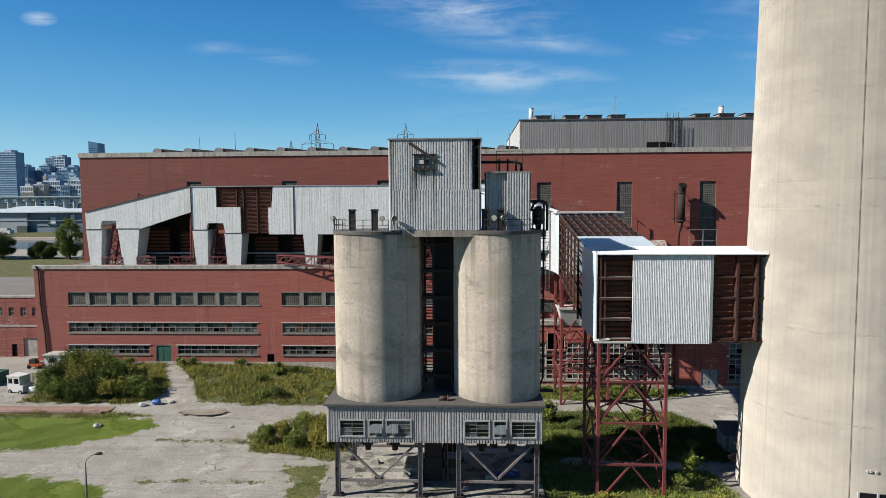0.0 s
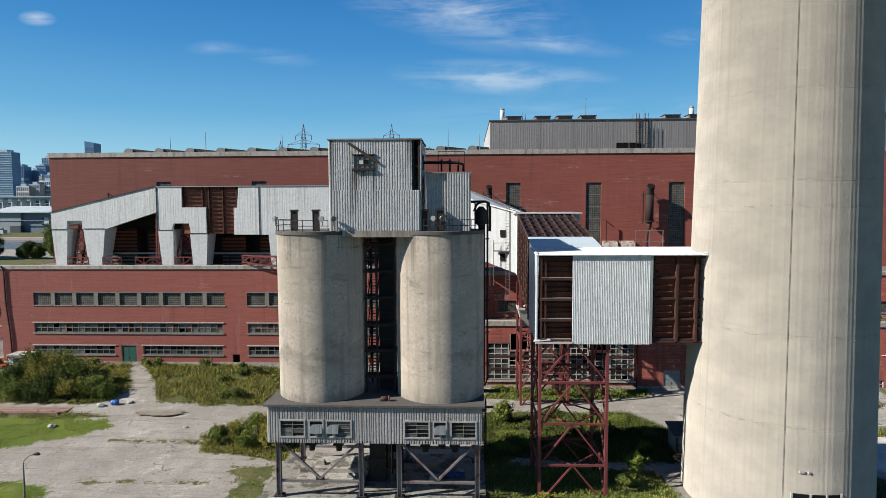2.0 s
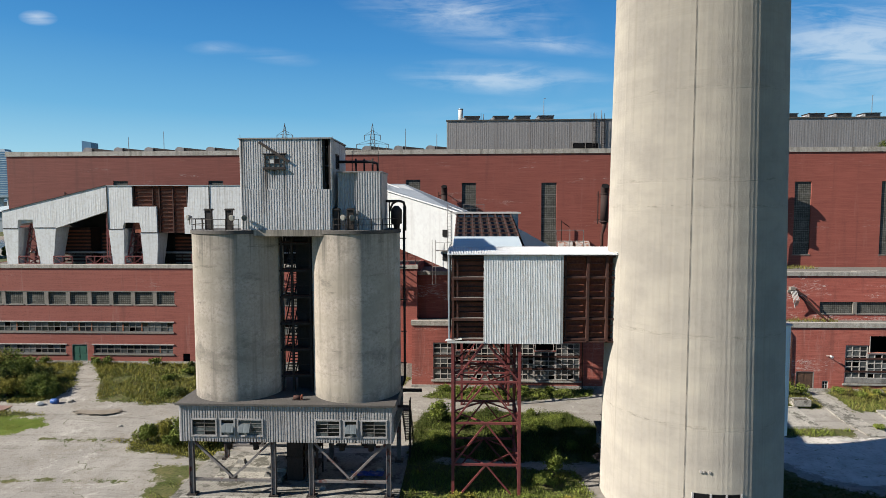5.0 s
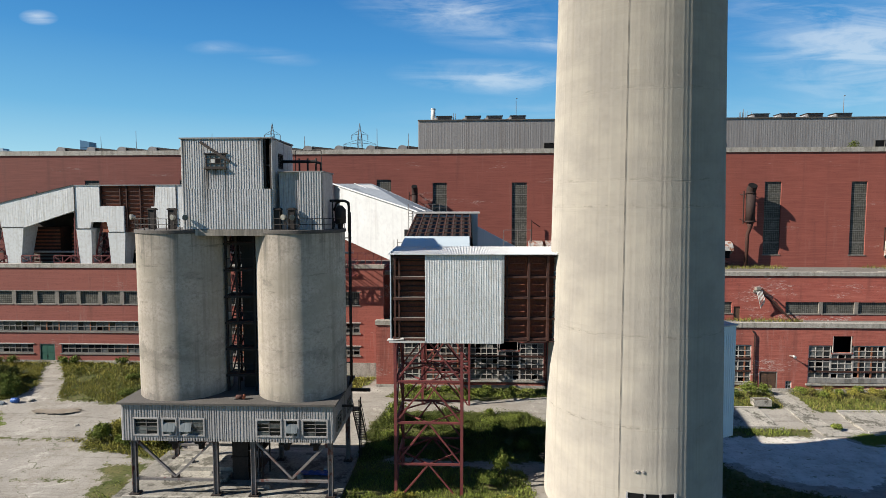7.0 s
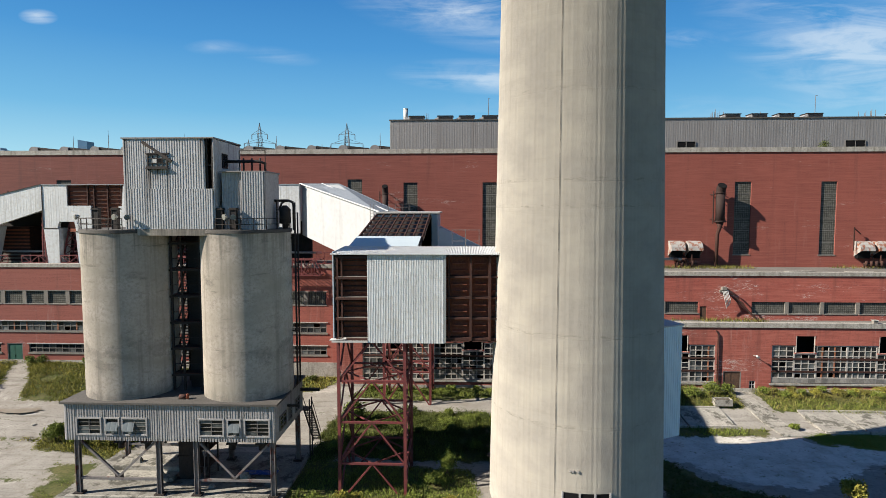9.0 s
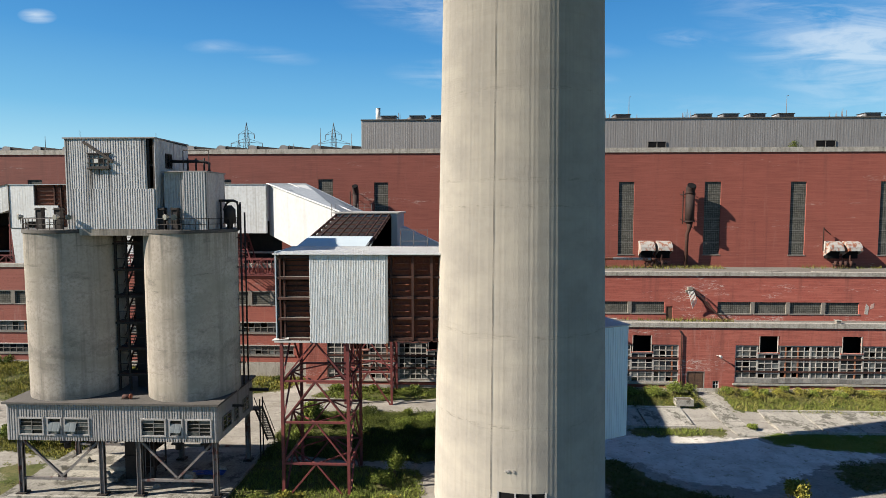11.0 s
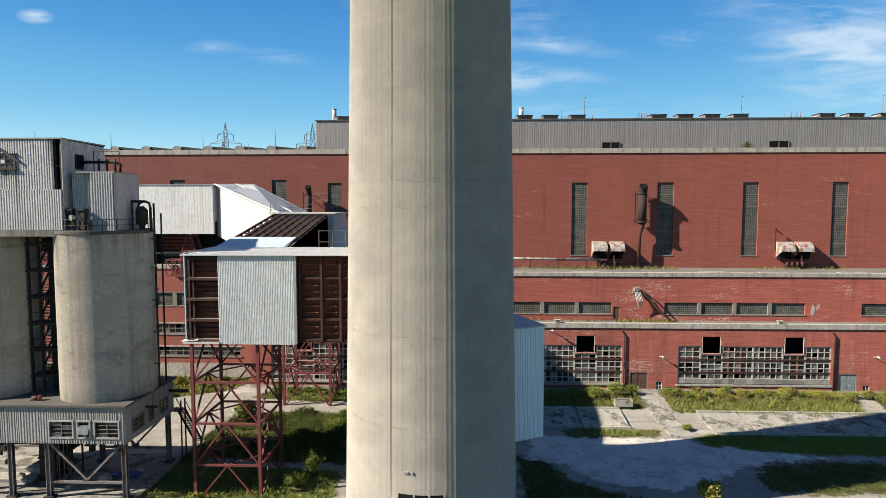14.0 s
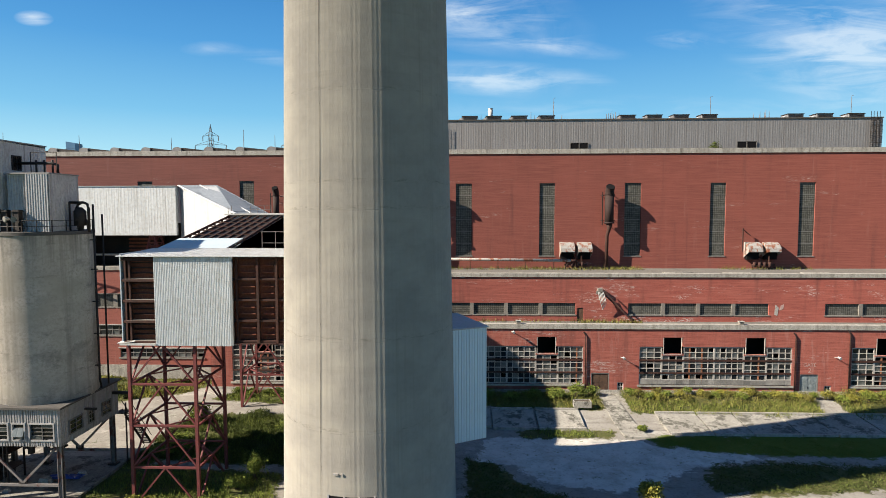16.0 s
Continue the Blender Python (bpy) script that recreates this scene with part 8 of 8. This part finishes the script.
# bush beside the silo pad
for i, (x, y, w, h) in enumerate(((-23.8, 66.8, 2.6, 2.4), (-21.8, 67.4, 2.8, 2.6), (-19.4, 67.6, 3.2, 3.4), (-17.4, 67.0, 3.6, 3.7), (-15.4, 67.4, 3.4, 3.6), (-16.8, 65.6, 3.0, 2.4), (-19.8, 65.8, 2.8, 1.9))):
    shrub(x, y, w, h, 6000, "leaf_yellow" if i % 2 else "leaf", 300 + i, "yellow-green shrub beside the silo pad", "shrubs beside the silos", 0.10)
# weeds between the silos and the chimney, mostly in leaves darkened for shade
for i in range(22):
    x, y = rng.uniform(9, 28), rng.uniform(64, 78)
    shrub(x, y, rng.uniform(1.6, 3.2), rng.uniform(0.5, 1.3), 1900, ("leaf", "leaf_dark", "leaf_dark")[i % 3], 400 + i, "wild shrub in the rough grass between silos and chimney", "wild shrubs", 0.08)
for i in range(12):
    x, y = rng.uniform(9, 31), rng.uniform(85.5, 88.6)
    shrub(x, y, rng.uniform(1.4, 2.6), rng.uniform(0.5, 1.2), 1200, "leaf", 450 + i, "weedy shrub at the foot of the brick wall", "weeds along the wall", 0.09)
for i in range(14):
    x, y = rng.uniform(8.8, 25), rng.uniform(50.5, 54.8)
    shrub(x, y, rng.uniform(1.0, 2.2), rng.uniform(0.4, 1.0), 500, "leaf" if i % 2 else "leaf_yellow", 480 + i, "low weed clump near the lattice tower", "weed clumps", 0.09)
shrub(22.6, 59.6, 2.1, 3.1, 4200, "leaf", 500, "young leafy sapling beside the lattice tower", "saplings", 0.10, "sapling")
shrub(21.6, 57.6, 2.6, 1.4, 2600, "leaf", 501, "low bright green weeds under the sapling", "saplings", 0.09)
shrub(61.8, 57.5, 2.4, 2.2, 1600, "leaf_yellow", 502, "yellow-green sapling in the shaded yard", "saplings", 0.16, "sapling")
shrub(10.2, 74.5, 2.8, 3.0, 1700, "leaf", 503, "tall leafy shrub near the yard road", "wild shrubs", 0.16)
# weeds right
for i, (x, y, w, h) in enumerate(((60.2, 87.0, 3.2, 2.4), (57.2, 86.4, 3.0, 1.8), (62.6, 87.4, 2.0, 2.0), (54.0, 86.5, 3.0, 1.4), (50.5, 86.0, 3.0, 1.3), (47.0, 86.5, 3.0, 1.5), (68.4, 87.8, 2.4, 1.2), (66.9, 77.0, 1.4, 0.8))):
    shrub(x, y, w, h, 1300, "leaf", 520 + i, "leafy green shrub at the foot of the gate wall", "weeds along the gate wall", 0.12)
for i in range(44):
    x = 69 + i * 1.15 + rng.uniform(-0.4, 0.4)
    shrub(x, rng.uniform(85.6, 88.4), rng.uniform(1.6, 2.8), rng.uniform(0.9, 1.6), 700, ("weed_gold", "leaf", "leaf_yellow")[i % 3], 560 + i, "yellowing weeds at the foot of the gate wall", "weeds along the gate wall", 0.10)


def undergrowth(name, label, boxes, density, height, size, material, seed):
    """Low tangled leaves over a stretch of rough ground, higher and lower by noise."""
    rng = np.random.default_rng(seed)
    pts = []
    for x0, x1, y0, y1 in boxes:
        n = int((x1 - x0) * (y1 - y0) * density)
        for x, y, f in zip(rng.uniform(x0, x1, n), rng.uniform(y0, y1, n), rng.uniform(0, 1, n)):
            lump = noise.noise(Vector((x * 0.55, y * 0.55, seed))) + 0.5 * noise.noise(Vector((x * 1.7, y * 1.7, seed)))
            if lump > -0.28 and cover_near(x, y)[1] + 0.35 * lump > 0.55:
                pts.append((x, y, land(x, y) + height * (0.25 + lump + 0.28) * math.sqrt(f)))
    tagged(part(name, leaf_cloud(pts, size, seed), material), label, "weeds", kind="stuff")


# these two take the dark leaf, which deepens the shade by colour
undergrowth("rough_weeds", "tangled green weeds between silos and chimney, colour darkened for shade", ((7, 32, 62, 80),), 80, 0.55, 0.08, "leaf_dark", 61)
undergrowth("shaded_weeds", "low weeds by the chimney, its shade put into their colour", ((44, 62, 46, 68), (69, 105, 60, 68)), 60, 0.4, 0.10, "leaf_dark", 65)
undergrowth("green_weeds", "fresh green weeds around the lattice tower", ((7.2, 27, 49, 64), (7, 34, 83, 89.2), (-49, 5, 77, 94.5), (-17, -14, 53, 57)), 55, 0.22, 0.075, "leaf", 62)
undergrowth("olive_weeds", "olive-green weeds around the thicket and the silo pad", ((-66, -42, 76, 94), (-28, -13, 61, 69), (-80, -41, 72.4, 74.8)), 110, 0.5, 0.08, "leaf_yellow", 63)
undergrowth("yellow_weeds", "yellowing weeds in front of the gate wall", ((67, 132, 84.5, 89.2), (44, 64, 83.4, 89.2)), 70, 0.9, 0.085, "weed_gold", 64)


bn = thing("blue_barrel", "faded blue plastic barrel lying by the thicket", "barrel", at=(-42.4, 77.2, land(-42.4, 77.2) + 0.34))
part("body", pipe([(-0.5, 0, 0), (-0.42, 0, 0), (0.42, 0, 0), (0.5, 0, 0)], [0.24, 0.34, 0.34, 0.24], 12), "barrel_blue", bn)
for x in (-0.18, 0.18):
    part("hoop", pipe([(x - 0.03, 0, 0), (x + 0.03, 0, 0)], 0.36, 12), "barrel_blue", bn)
sk = part("white_sack", leaf_lump(0.55, 0.4, 0.3, 5), "white_paint")
sk.location = (-44.0, 76.6, land(-44.0, 76.6))
tagged(sk, "crumpled white sack on the gravel by the thicket", "sack")


def grass_patch(name, label, boxes, density, height, width, material, seed, keep=1):
    rng = np.random.default_rng(seed)
    pts = []
    for x0, x1, y0, y1 in boxes:
        n = int((x1 - x0) * (y1 - y0) * density)
        for x, y in zip(rng.uniform(x0, x1, n), rng.uniform(y0, y1, n)):
            c = cover_near(x, y)
            if c[keep] > 0.55 and noise.noise(Vector((x * 0.3, y * 0.3, 5))) > -0.25:
                pts.append((x, y, land(x, y)))
    tagged(part(name, blades(pts, height, width, seed), material), label, "grass", kind="stuff")


grass_patch("tall_grass", "tall yellow-green grass along the gate wall", ((67, 132, 80, 89), (44, 63.5, 80, 89)), 12, 0.65, 0.07, "straw", 31)
grass_patch("green_grass", "rough green grass among the weeds", ((67, 132, 79.5, 86), (8, 33, 63, 89), (8, 26, 49, 61), (44, 63, 70, 88)), 34, 0.45, 0.07, "leaf", 32)
grass_patch("yard_weeds", "rough grass and weeds by the annex", ((-74, -42, 76.5, 94.6), (-49, 5, 77, 94.6), (-28, -13, 61, 69)), 20, 0.5, 0.10, "leaf_yellow", 33)
grass_patch("lawn_grass", "short bright green lawn grass beside the yard road", ((-80, -38, 60, 77), (-62, -31, 48, 60), (67, 112, 68.5, 76.5)), 60, 0.10, 0.05, "lawn_blade", 34, 0)
# dark leaf colour again, to paint the shade over this grass
grass_patch("shaded_grass", "long rough grass between the silos and the chimney, colour darkened for shade", ((7, 32, 62, 80),), 70, 0.55, 0.05, "leaf_dark", 35)
grass_patch("patchy_grass", "thin patchy grass and dry stalks by the annex", ((-49, 5, 77, 94.6),), 40, 0.28, 0.05, "straw", 36)
rngn = np.random.default_rng(9)
pts = []
for x0, x1, y0, y1, z, n in ((52, 76, 106.5, 110, 16.6, 900), (38, 52, 107, 110, 16.6, 260), (90, 106, 107.5, 110, 16.6, 240), (62, 72, 94.6, 96.4, 9.4, 420), (44, 62, 95.4, 96.5, 9.4, 160), (94.5, 97, 113, 113.7, 37.2, 60), (-60, -20, 99, 109, 17.7, 700)):
    pts += [(a, b, z) for a, b in zip(rngn.uniform(x0, x1, n), rngn.uniform(y0, y1, n))]
tagged(part("roof_weeds", blades(pts, 0.6, 0.09, 77), "weed_gold"), "dry weeds growing on the annex roofs", "weeds", kind="stuff")
sh = shrub(94.3, 112.6, 1.9, 2.6, 420, "leaf_dark", 700, "small bush growing on the hall roof edge", "roof plants", 0.12, "roof_bush")
sh.location = (89.6, 112.0, 37.25)

# ---- distance ----
D = 1500.0


def far_tower(x0, x1, y, z1, wall, band, floors, bays=0, depth=30, label="distant glass tower with pale floor bands"):
    t = thing("far_tower", label, "building", "city skyline")
    x0, x1, z1 = x0 * y / D, x1 * y / D, 27.6 + (z1 - 27.6) * y / D
    part("wall", boxed(x0, x1, y, y + depth, 0, z1), wall, t)
    h = z1 / floors
    for k in range(int(22 / h) + 1, floors + 1):
        part("floor_band", boxed(x0 - 0.4, x1 + 0.4, y - 0.8, y - 0.02, k * h - h * 0.28, k * h), band, t)
    for i in range(bays + 1 if bays else 0):
        x = x0 + (x1 - x0) * i / bays
        part("pilaster", boxed(x - 0.45, x + 0.45, y - 0.9, y - 0.03, 0, z1), band, t)
    part("roof_house", boxed(x0 + (x1 - x0) * 0.25, x0 + (x1 - x0) * 0.7, y + 4, y + depth - 4, z1, z1 + 6), "far_grey", t)


# skyline colours, shifted pale and blue to paint in the distance haze
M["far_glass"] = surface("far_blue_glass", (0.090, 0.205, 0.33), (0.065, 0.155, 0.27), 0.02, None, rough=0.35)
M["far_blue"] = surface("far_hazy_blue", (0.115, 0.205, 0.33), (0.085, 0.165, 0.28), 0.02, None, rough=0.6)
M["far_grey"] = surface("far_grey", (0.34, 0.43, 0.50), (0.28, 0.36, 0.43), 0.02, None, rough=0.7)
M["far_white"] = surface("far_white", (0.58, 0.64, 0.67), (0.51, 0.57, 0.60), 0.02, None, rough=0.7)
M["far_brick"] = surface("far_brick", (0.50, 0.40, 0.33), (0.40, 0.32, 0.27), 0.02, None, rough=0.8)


def far_x(px):
    """Where a sight line from the first standpoint crosses the skyline's plane."""
    return -1222.0 + px * 1.515


def far_z(py):
    return 27.6 + (366 - py) * 1.50


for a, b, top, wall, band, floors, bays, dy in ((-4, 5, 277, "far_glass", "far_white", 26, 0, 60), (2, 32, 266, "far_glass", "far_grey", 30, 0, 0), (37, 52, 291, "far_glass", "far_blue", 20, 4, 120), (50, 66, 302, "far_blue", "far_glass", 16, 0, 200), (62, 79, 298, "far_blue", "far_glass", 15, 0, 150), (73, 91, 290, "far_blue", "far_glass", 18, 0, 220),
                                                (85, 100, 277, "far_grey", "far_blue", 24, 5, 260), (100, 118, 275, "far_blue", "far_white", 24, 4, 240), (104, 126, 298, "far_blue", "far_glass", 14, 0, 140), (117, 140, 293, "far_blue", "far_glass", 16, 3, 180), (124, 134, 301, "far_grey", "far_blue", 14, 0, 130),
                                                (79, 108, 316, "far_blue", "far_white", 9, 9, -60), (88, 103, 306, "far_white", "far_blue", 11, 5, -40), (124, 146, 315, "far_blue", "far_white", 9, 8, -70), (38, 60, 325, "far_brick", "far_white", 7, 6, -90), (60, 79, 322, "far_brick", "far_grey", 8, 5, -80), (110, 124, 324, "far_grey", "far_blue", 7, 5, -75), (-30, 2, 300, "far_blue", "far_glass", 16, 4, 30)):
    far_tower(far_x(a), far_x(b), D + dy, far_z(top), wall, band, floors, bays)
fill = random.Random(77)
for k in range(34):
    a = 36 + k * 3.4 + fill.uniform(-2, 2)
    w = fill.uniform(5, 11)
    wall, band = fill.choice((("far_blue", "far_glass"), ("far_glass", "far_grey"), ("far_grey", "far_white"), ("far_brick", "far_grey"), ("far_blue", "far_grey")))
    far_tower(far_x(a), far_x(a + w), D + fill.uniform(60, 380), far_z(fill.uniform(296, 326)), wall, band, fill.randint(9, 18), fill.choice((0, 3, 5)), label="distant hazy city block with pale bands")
t = thing("far_tower", "distant dark blue glass tower with a slanted top", "building", "city skyline")
hull("wall", tuple((x, y, z) for y in (D, D + 30) for x, z in ((far_x(161), 0), (far_x(177), 0), (far_x(177), far_z(252)), (far_x(161), far_z(249)))), SIX, "far_glass", t)
for k in range(28):
    part("floor_band", boxed(far_x(161), far_x(177), D - 0.6, D - 0.02, 50 + k * 5, 51 + k * 5), "far_blue", t)
# elevated road
M["far_dark"] = surface("far_shaded_ground", (0.05, 0.065, 0.07), (0.09, 0.10, 0.10), 0.02, None, rough=0.9)
hw_ = thing("elevated_road", "pale concrete elevated highway on piers", "road bridge")
part("deck", boxed(-1400, -400, 1010, 1026, 47.6, 49.6), "far_white", hw_)
part("parapet", boxed(-1400, -400, 1008.5, 1010, 49.4, 51.2), "far_grey", hw_)
for i in range(58):
    x = -1390 + i * 17
    part("pier", boxed(x, x + 1.7, 1012, 1024, 0, 47.6), "far_white", hw_)
    part("cross_head", boxed(x - 2.5, x + 4.7, 1011, 1025, 46.0, 47.6), "far_grey", hw_)
fill = random.Random(78)
for k in range(26):
    x = -1380 + k * 38
    lb = thing("far_shed", "low dark shed behind the elevated highway", "building", "far sheds")
    h = fill.uniform(36, 45)
    part("wall", boxed(x, x + 36, 1090, 1130, 0, h), "far_dark", lb)
    part("roof", boxed(x - 1, x + 37, 1089, 1131, h, h + 1.2), "far_grey", lb)
# warehouse across the water
M["far_wall"] = surface("blue_grey_cladding", (0.15, 0.20, 0.25), (0.12, 0.165, 0.21), 0.03, None, rough=0.6)
M["far_wall_light"] = surface("pale_grey_cladding", (0.26, 0.30, 0.33), (0.22, 0.26, 0.29), 0.03, None, rough=0.6)
wr = thing("warehouse", "long low blue-grey warehouse with a white roof", "building")
part("wall", boxed(-535, -380, 700, 800, 0, 24), "far_wall", wr)
part("end_wing", boxed(-640, -535.2, 697, 800, 0, 23.4), "far_wall_light", wr, "paler grey wing")
part("roof", boxed(-643, -377, 694, 803, 24, 25.4), "far_white", wr)
part("roof_house", boxed(-600, -486, 730, 790, 25.4, 29.0), "far_white", wr)
part("roof_house", boxed(-470, -400, 740, 790, 25.4, 32.0), "far_white", wr)
bm = bmesh.new()
arch = [(-590 + 46 * k / 12, 29.0 + 3.2 * math.sin(math.pi * k / 12)) for k in range(13)]
fr, bk = [bm.verts.new((x, 735, z)) for x, z in arch], [bm.verts.new((x, 785, z)) for x, z in arch]
for k in range(12):
    bm.faces.new((fr[k], fr[k + 1], bk[k + 1], bk[k]))
bm.faces.new(fr[::-1])
bm.faces.new(bk)
part("arched_roof", bm, "far_white", wr)
for x, w, z0, z1 in ((-507, 6, 9, 18), (-482, 5, 10, 21), (-459, 5, 10, 21)):
    part("tall_window", boxed(x, x + w, 698.6, 699.9, z0, z1), "far_white", wr)
    part("window_shade", boxed(x - 3.5, x, 698.8, 699.8, z0, z1), "far_dark", wr)
part("low_wing", boxed(-478, -440, 690, 699, 0, 10.5), "far_wall", wr)
part("low_wing", boxed(-545, -532, 692, 696, 0, 8), "far_dark", wr)
part("wall_band", boxed(-640, -380, 696.4, 696.9, 14.0, 14.6), "far_wall_light", wr)
vn = thing("far_van", "small white van parked by the warehouse", "van", at=(-520, 640, 0))
part("body", boxed(-7, 7, -3, 3, 1, 7), "white_paint", vn)
part("cab", boxed(7, 10.5, -3, 3, 1, 5), "white_paint", vn)
for x in (-4.5, 6):
    part("wheel", pipe([(x, -3.1, 1.2), (x, -2.4, 1.2)], 1.2, 10), "dark", vn)
M["water"] = surface("channel_water", (0.05, 0.09, 0.13), (0.035, 0.07, 0.11), 0.01, None, rough=0.12)
wt = part("water", boxed(-900, -150, 400, 520, -0.5, 0.12), "water")
tagged(wt, "calm blue ship channel water", "water", kind="structure")
qy = part("quay_wall", boxed(-900, -150, 520, 526, -0.5, 2.4), "far_brick")
tagged(qy, "far brown quay edge along the channel", "quay", kind="structure")


def tree(x, y, h, w, count, leaf, seed, label):
    rng = np.random.default_rng(seed)
    t = thing("tree", label, "tree", "trees by the channel", (x, y, 0))
    bm = bmesh.new()
    tube(bm, [(0, 0, -0.2), (0.1, 0, h * 0.25), (0.3, 0.2, h * 0.6)], [h * 0.03, h * 0.022, h * 0.01], 8)
    for k in range(8):
        a = rng.uniform(0, 6.28)
        tube(bm, [(0.1, 0, h * rng.uniform(0.2, 0.5)), (math.cos(a) * w * 0.2, math.sin(a) * w * 0.2, h * 0.6), (math.cos(a) * w * 0.4, math.sin(a) * w * 0.4, h * rng.uniform(0.6, 0.9))], [h * 0.012, h * 0.008, h * 0.003], 5)
    part("trunk", bm, "bark", t)
    lumps = []
    for k in range(46):
        q = rng.normal(size=3)
        q *= rng.uniform(0.2, 1.0) ** 0.45 / np.linalg.norm(q)
        c = np.array((q[0] * w * 0.42 * (1.0 - 0.25 * max(q[2], 0)), q[1] * w * 0.42, h * (0.50 + 0.42 * q[2])))
        m = count // 46
        s = rng.normal(size=(m, 3))
        s *= (rng.uniform(0.5, 1.1, (m, 1)) / np.linalg.norm(s, axis=1)[:, None])
        lumps.append(c + s * np.array((w * 0.15, w * 0.15, h * 0.11)) * rng.uniform(0.7, 1.3))
    pts = np.concatenate(lumps)
    pts = pts[pts[:, 2] > 0.1]
    part("crown", leaf_cloud(pts, 0.30, seed + 1), leaf, t)


for i, (x, y, h, w, leaf) in enumerate(((-221, 318, 23.5, 15, "leaf"), (-212, 324, 17, 11, "leaf_yellow"), (-237, 322, 11.5, 14, "leaf_dark"), (-246, 326, 7, 9, "leaf_dark"), (-259, 318, 15.5, 14, "leaf_dark"), (-270, 326, 17, 15, "leaf_dark"), (-229, 330, 8, 9, "leaf"), (-282, 330, 14, 14, "leaf"), (-204, 312, 13, 11, "leaf_dark"))):
    tree(x, y, h, w, 20000, leaf, 800 + i, "leafy green tree beside the ship channel")


def pylon(x, y, h):
    t = thing("pylon", "steel lattice electricity pylon behind the hall", "pylon", "pylons")
    M_ = "pylon_steel"

    def half(f):
        return 4.2 * (1 - f) ** 1.15 + 0.5

    levels = [0, 0.18, 0.34, 0.48, 0.6, 0.7, 0.78, 0.85, 0.91, 1.0]
    for sx in (-1, 1):
        for sy in (-1, 1):
            part("leg", tube(bmesh.new(), [(x + sx * half(f), y + sy * half(f), h * f) if f < 1 else (x, y, h) for f in levels], 0.11, 4), M_, t)
    for f0, f1 in zip(levels, levels[1:-1]):
        for sy in (-1, 1):
            part("brace", bar((x - half(f0), y + sy * half(f0), h * f0), (x + half(f1), y + sy * half(f1), h * f1), 0.085), M_, t)
            part("brace", bar((x + half(f0), y + sy * half(f0), h * f0), (x - half(f1), y + sy * half(f1), h * f1), 0.085), M_, t)
            part("strut", bar((x - half(f1), y + sy * half(f1), h * f1), (x + half(f1), y + sy * half(f1), h * f1), 0.085), M_, t)
    for f, w in ((0.93, 3.4), (0.87, 6.8), (0.79, 4.6), (0.72, 6.4)):
        for s in (-1, 1):
            part("cross_arm", bar((x, y, h * f), (x + s * w, y, h * f - 0.6), 0.16), M_, t)
            part("cross_arm", bar((x, y, h * f + 1.6), (x + s * w, y, h * f - 0.5), 0.13), M_, t)
            part("insulator", bar((x + s * w, y, h * f - 0.6), (x + s * w, y, h * f - 2.6), 0.25), M_, t)


M["pylon_steel"] = surface("pylon_steel", (0.10, 0.12, 0.14), None, 1.0, None, rough=0.6)
for x, y, h in ((-64.1, 253, 63.7), (-26.0, 250.5, 63.0), (-103.5, 346, 67.4)):
    pylon(x, y, h)
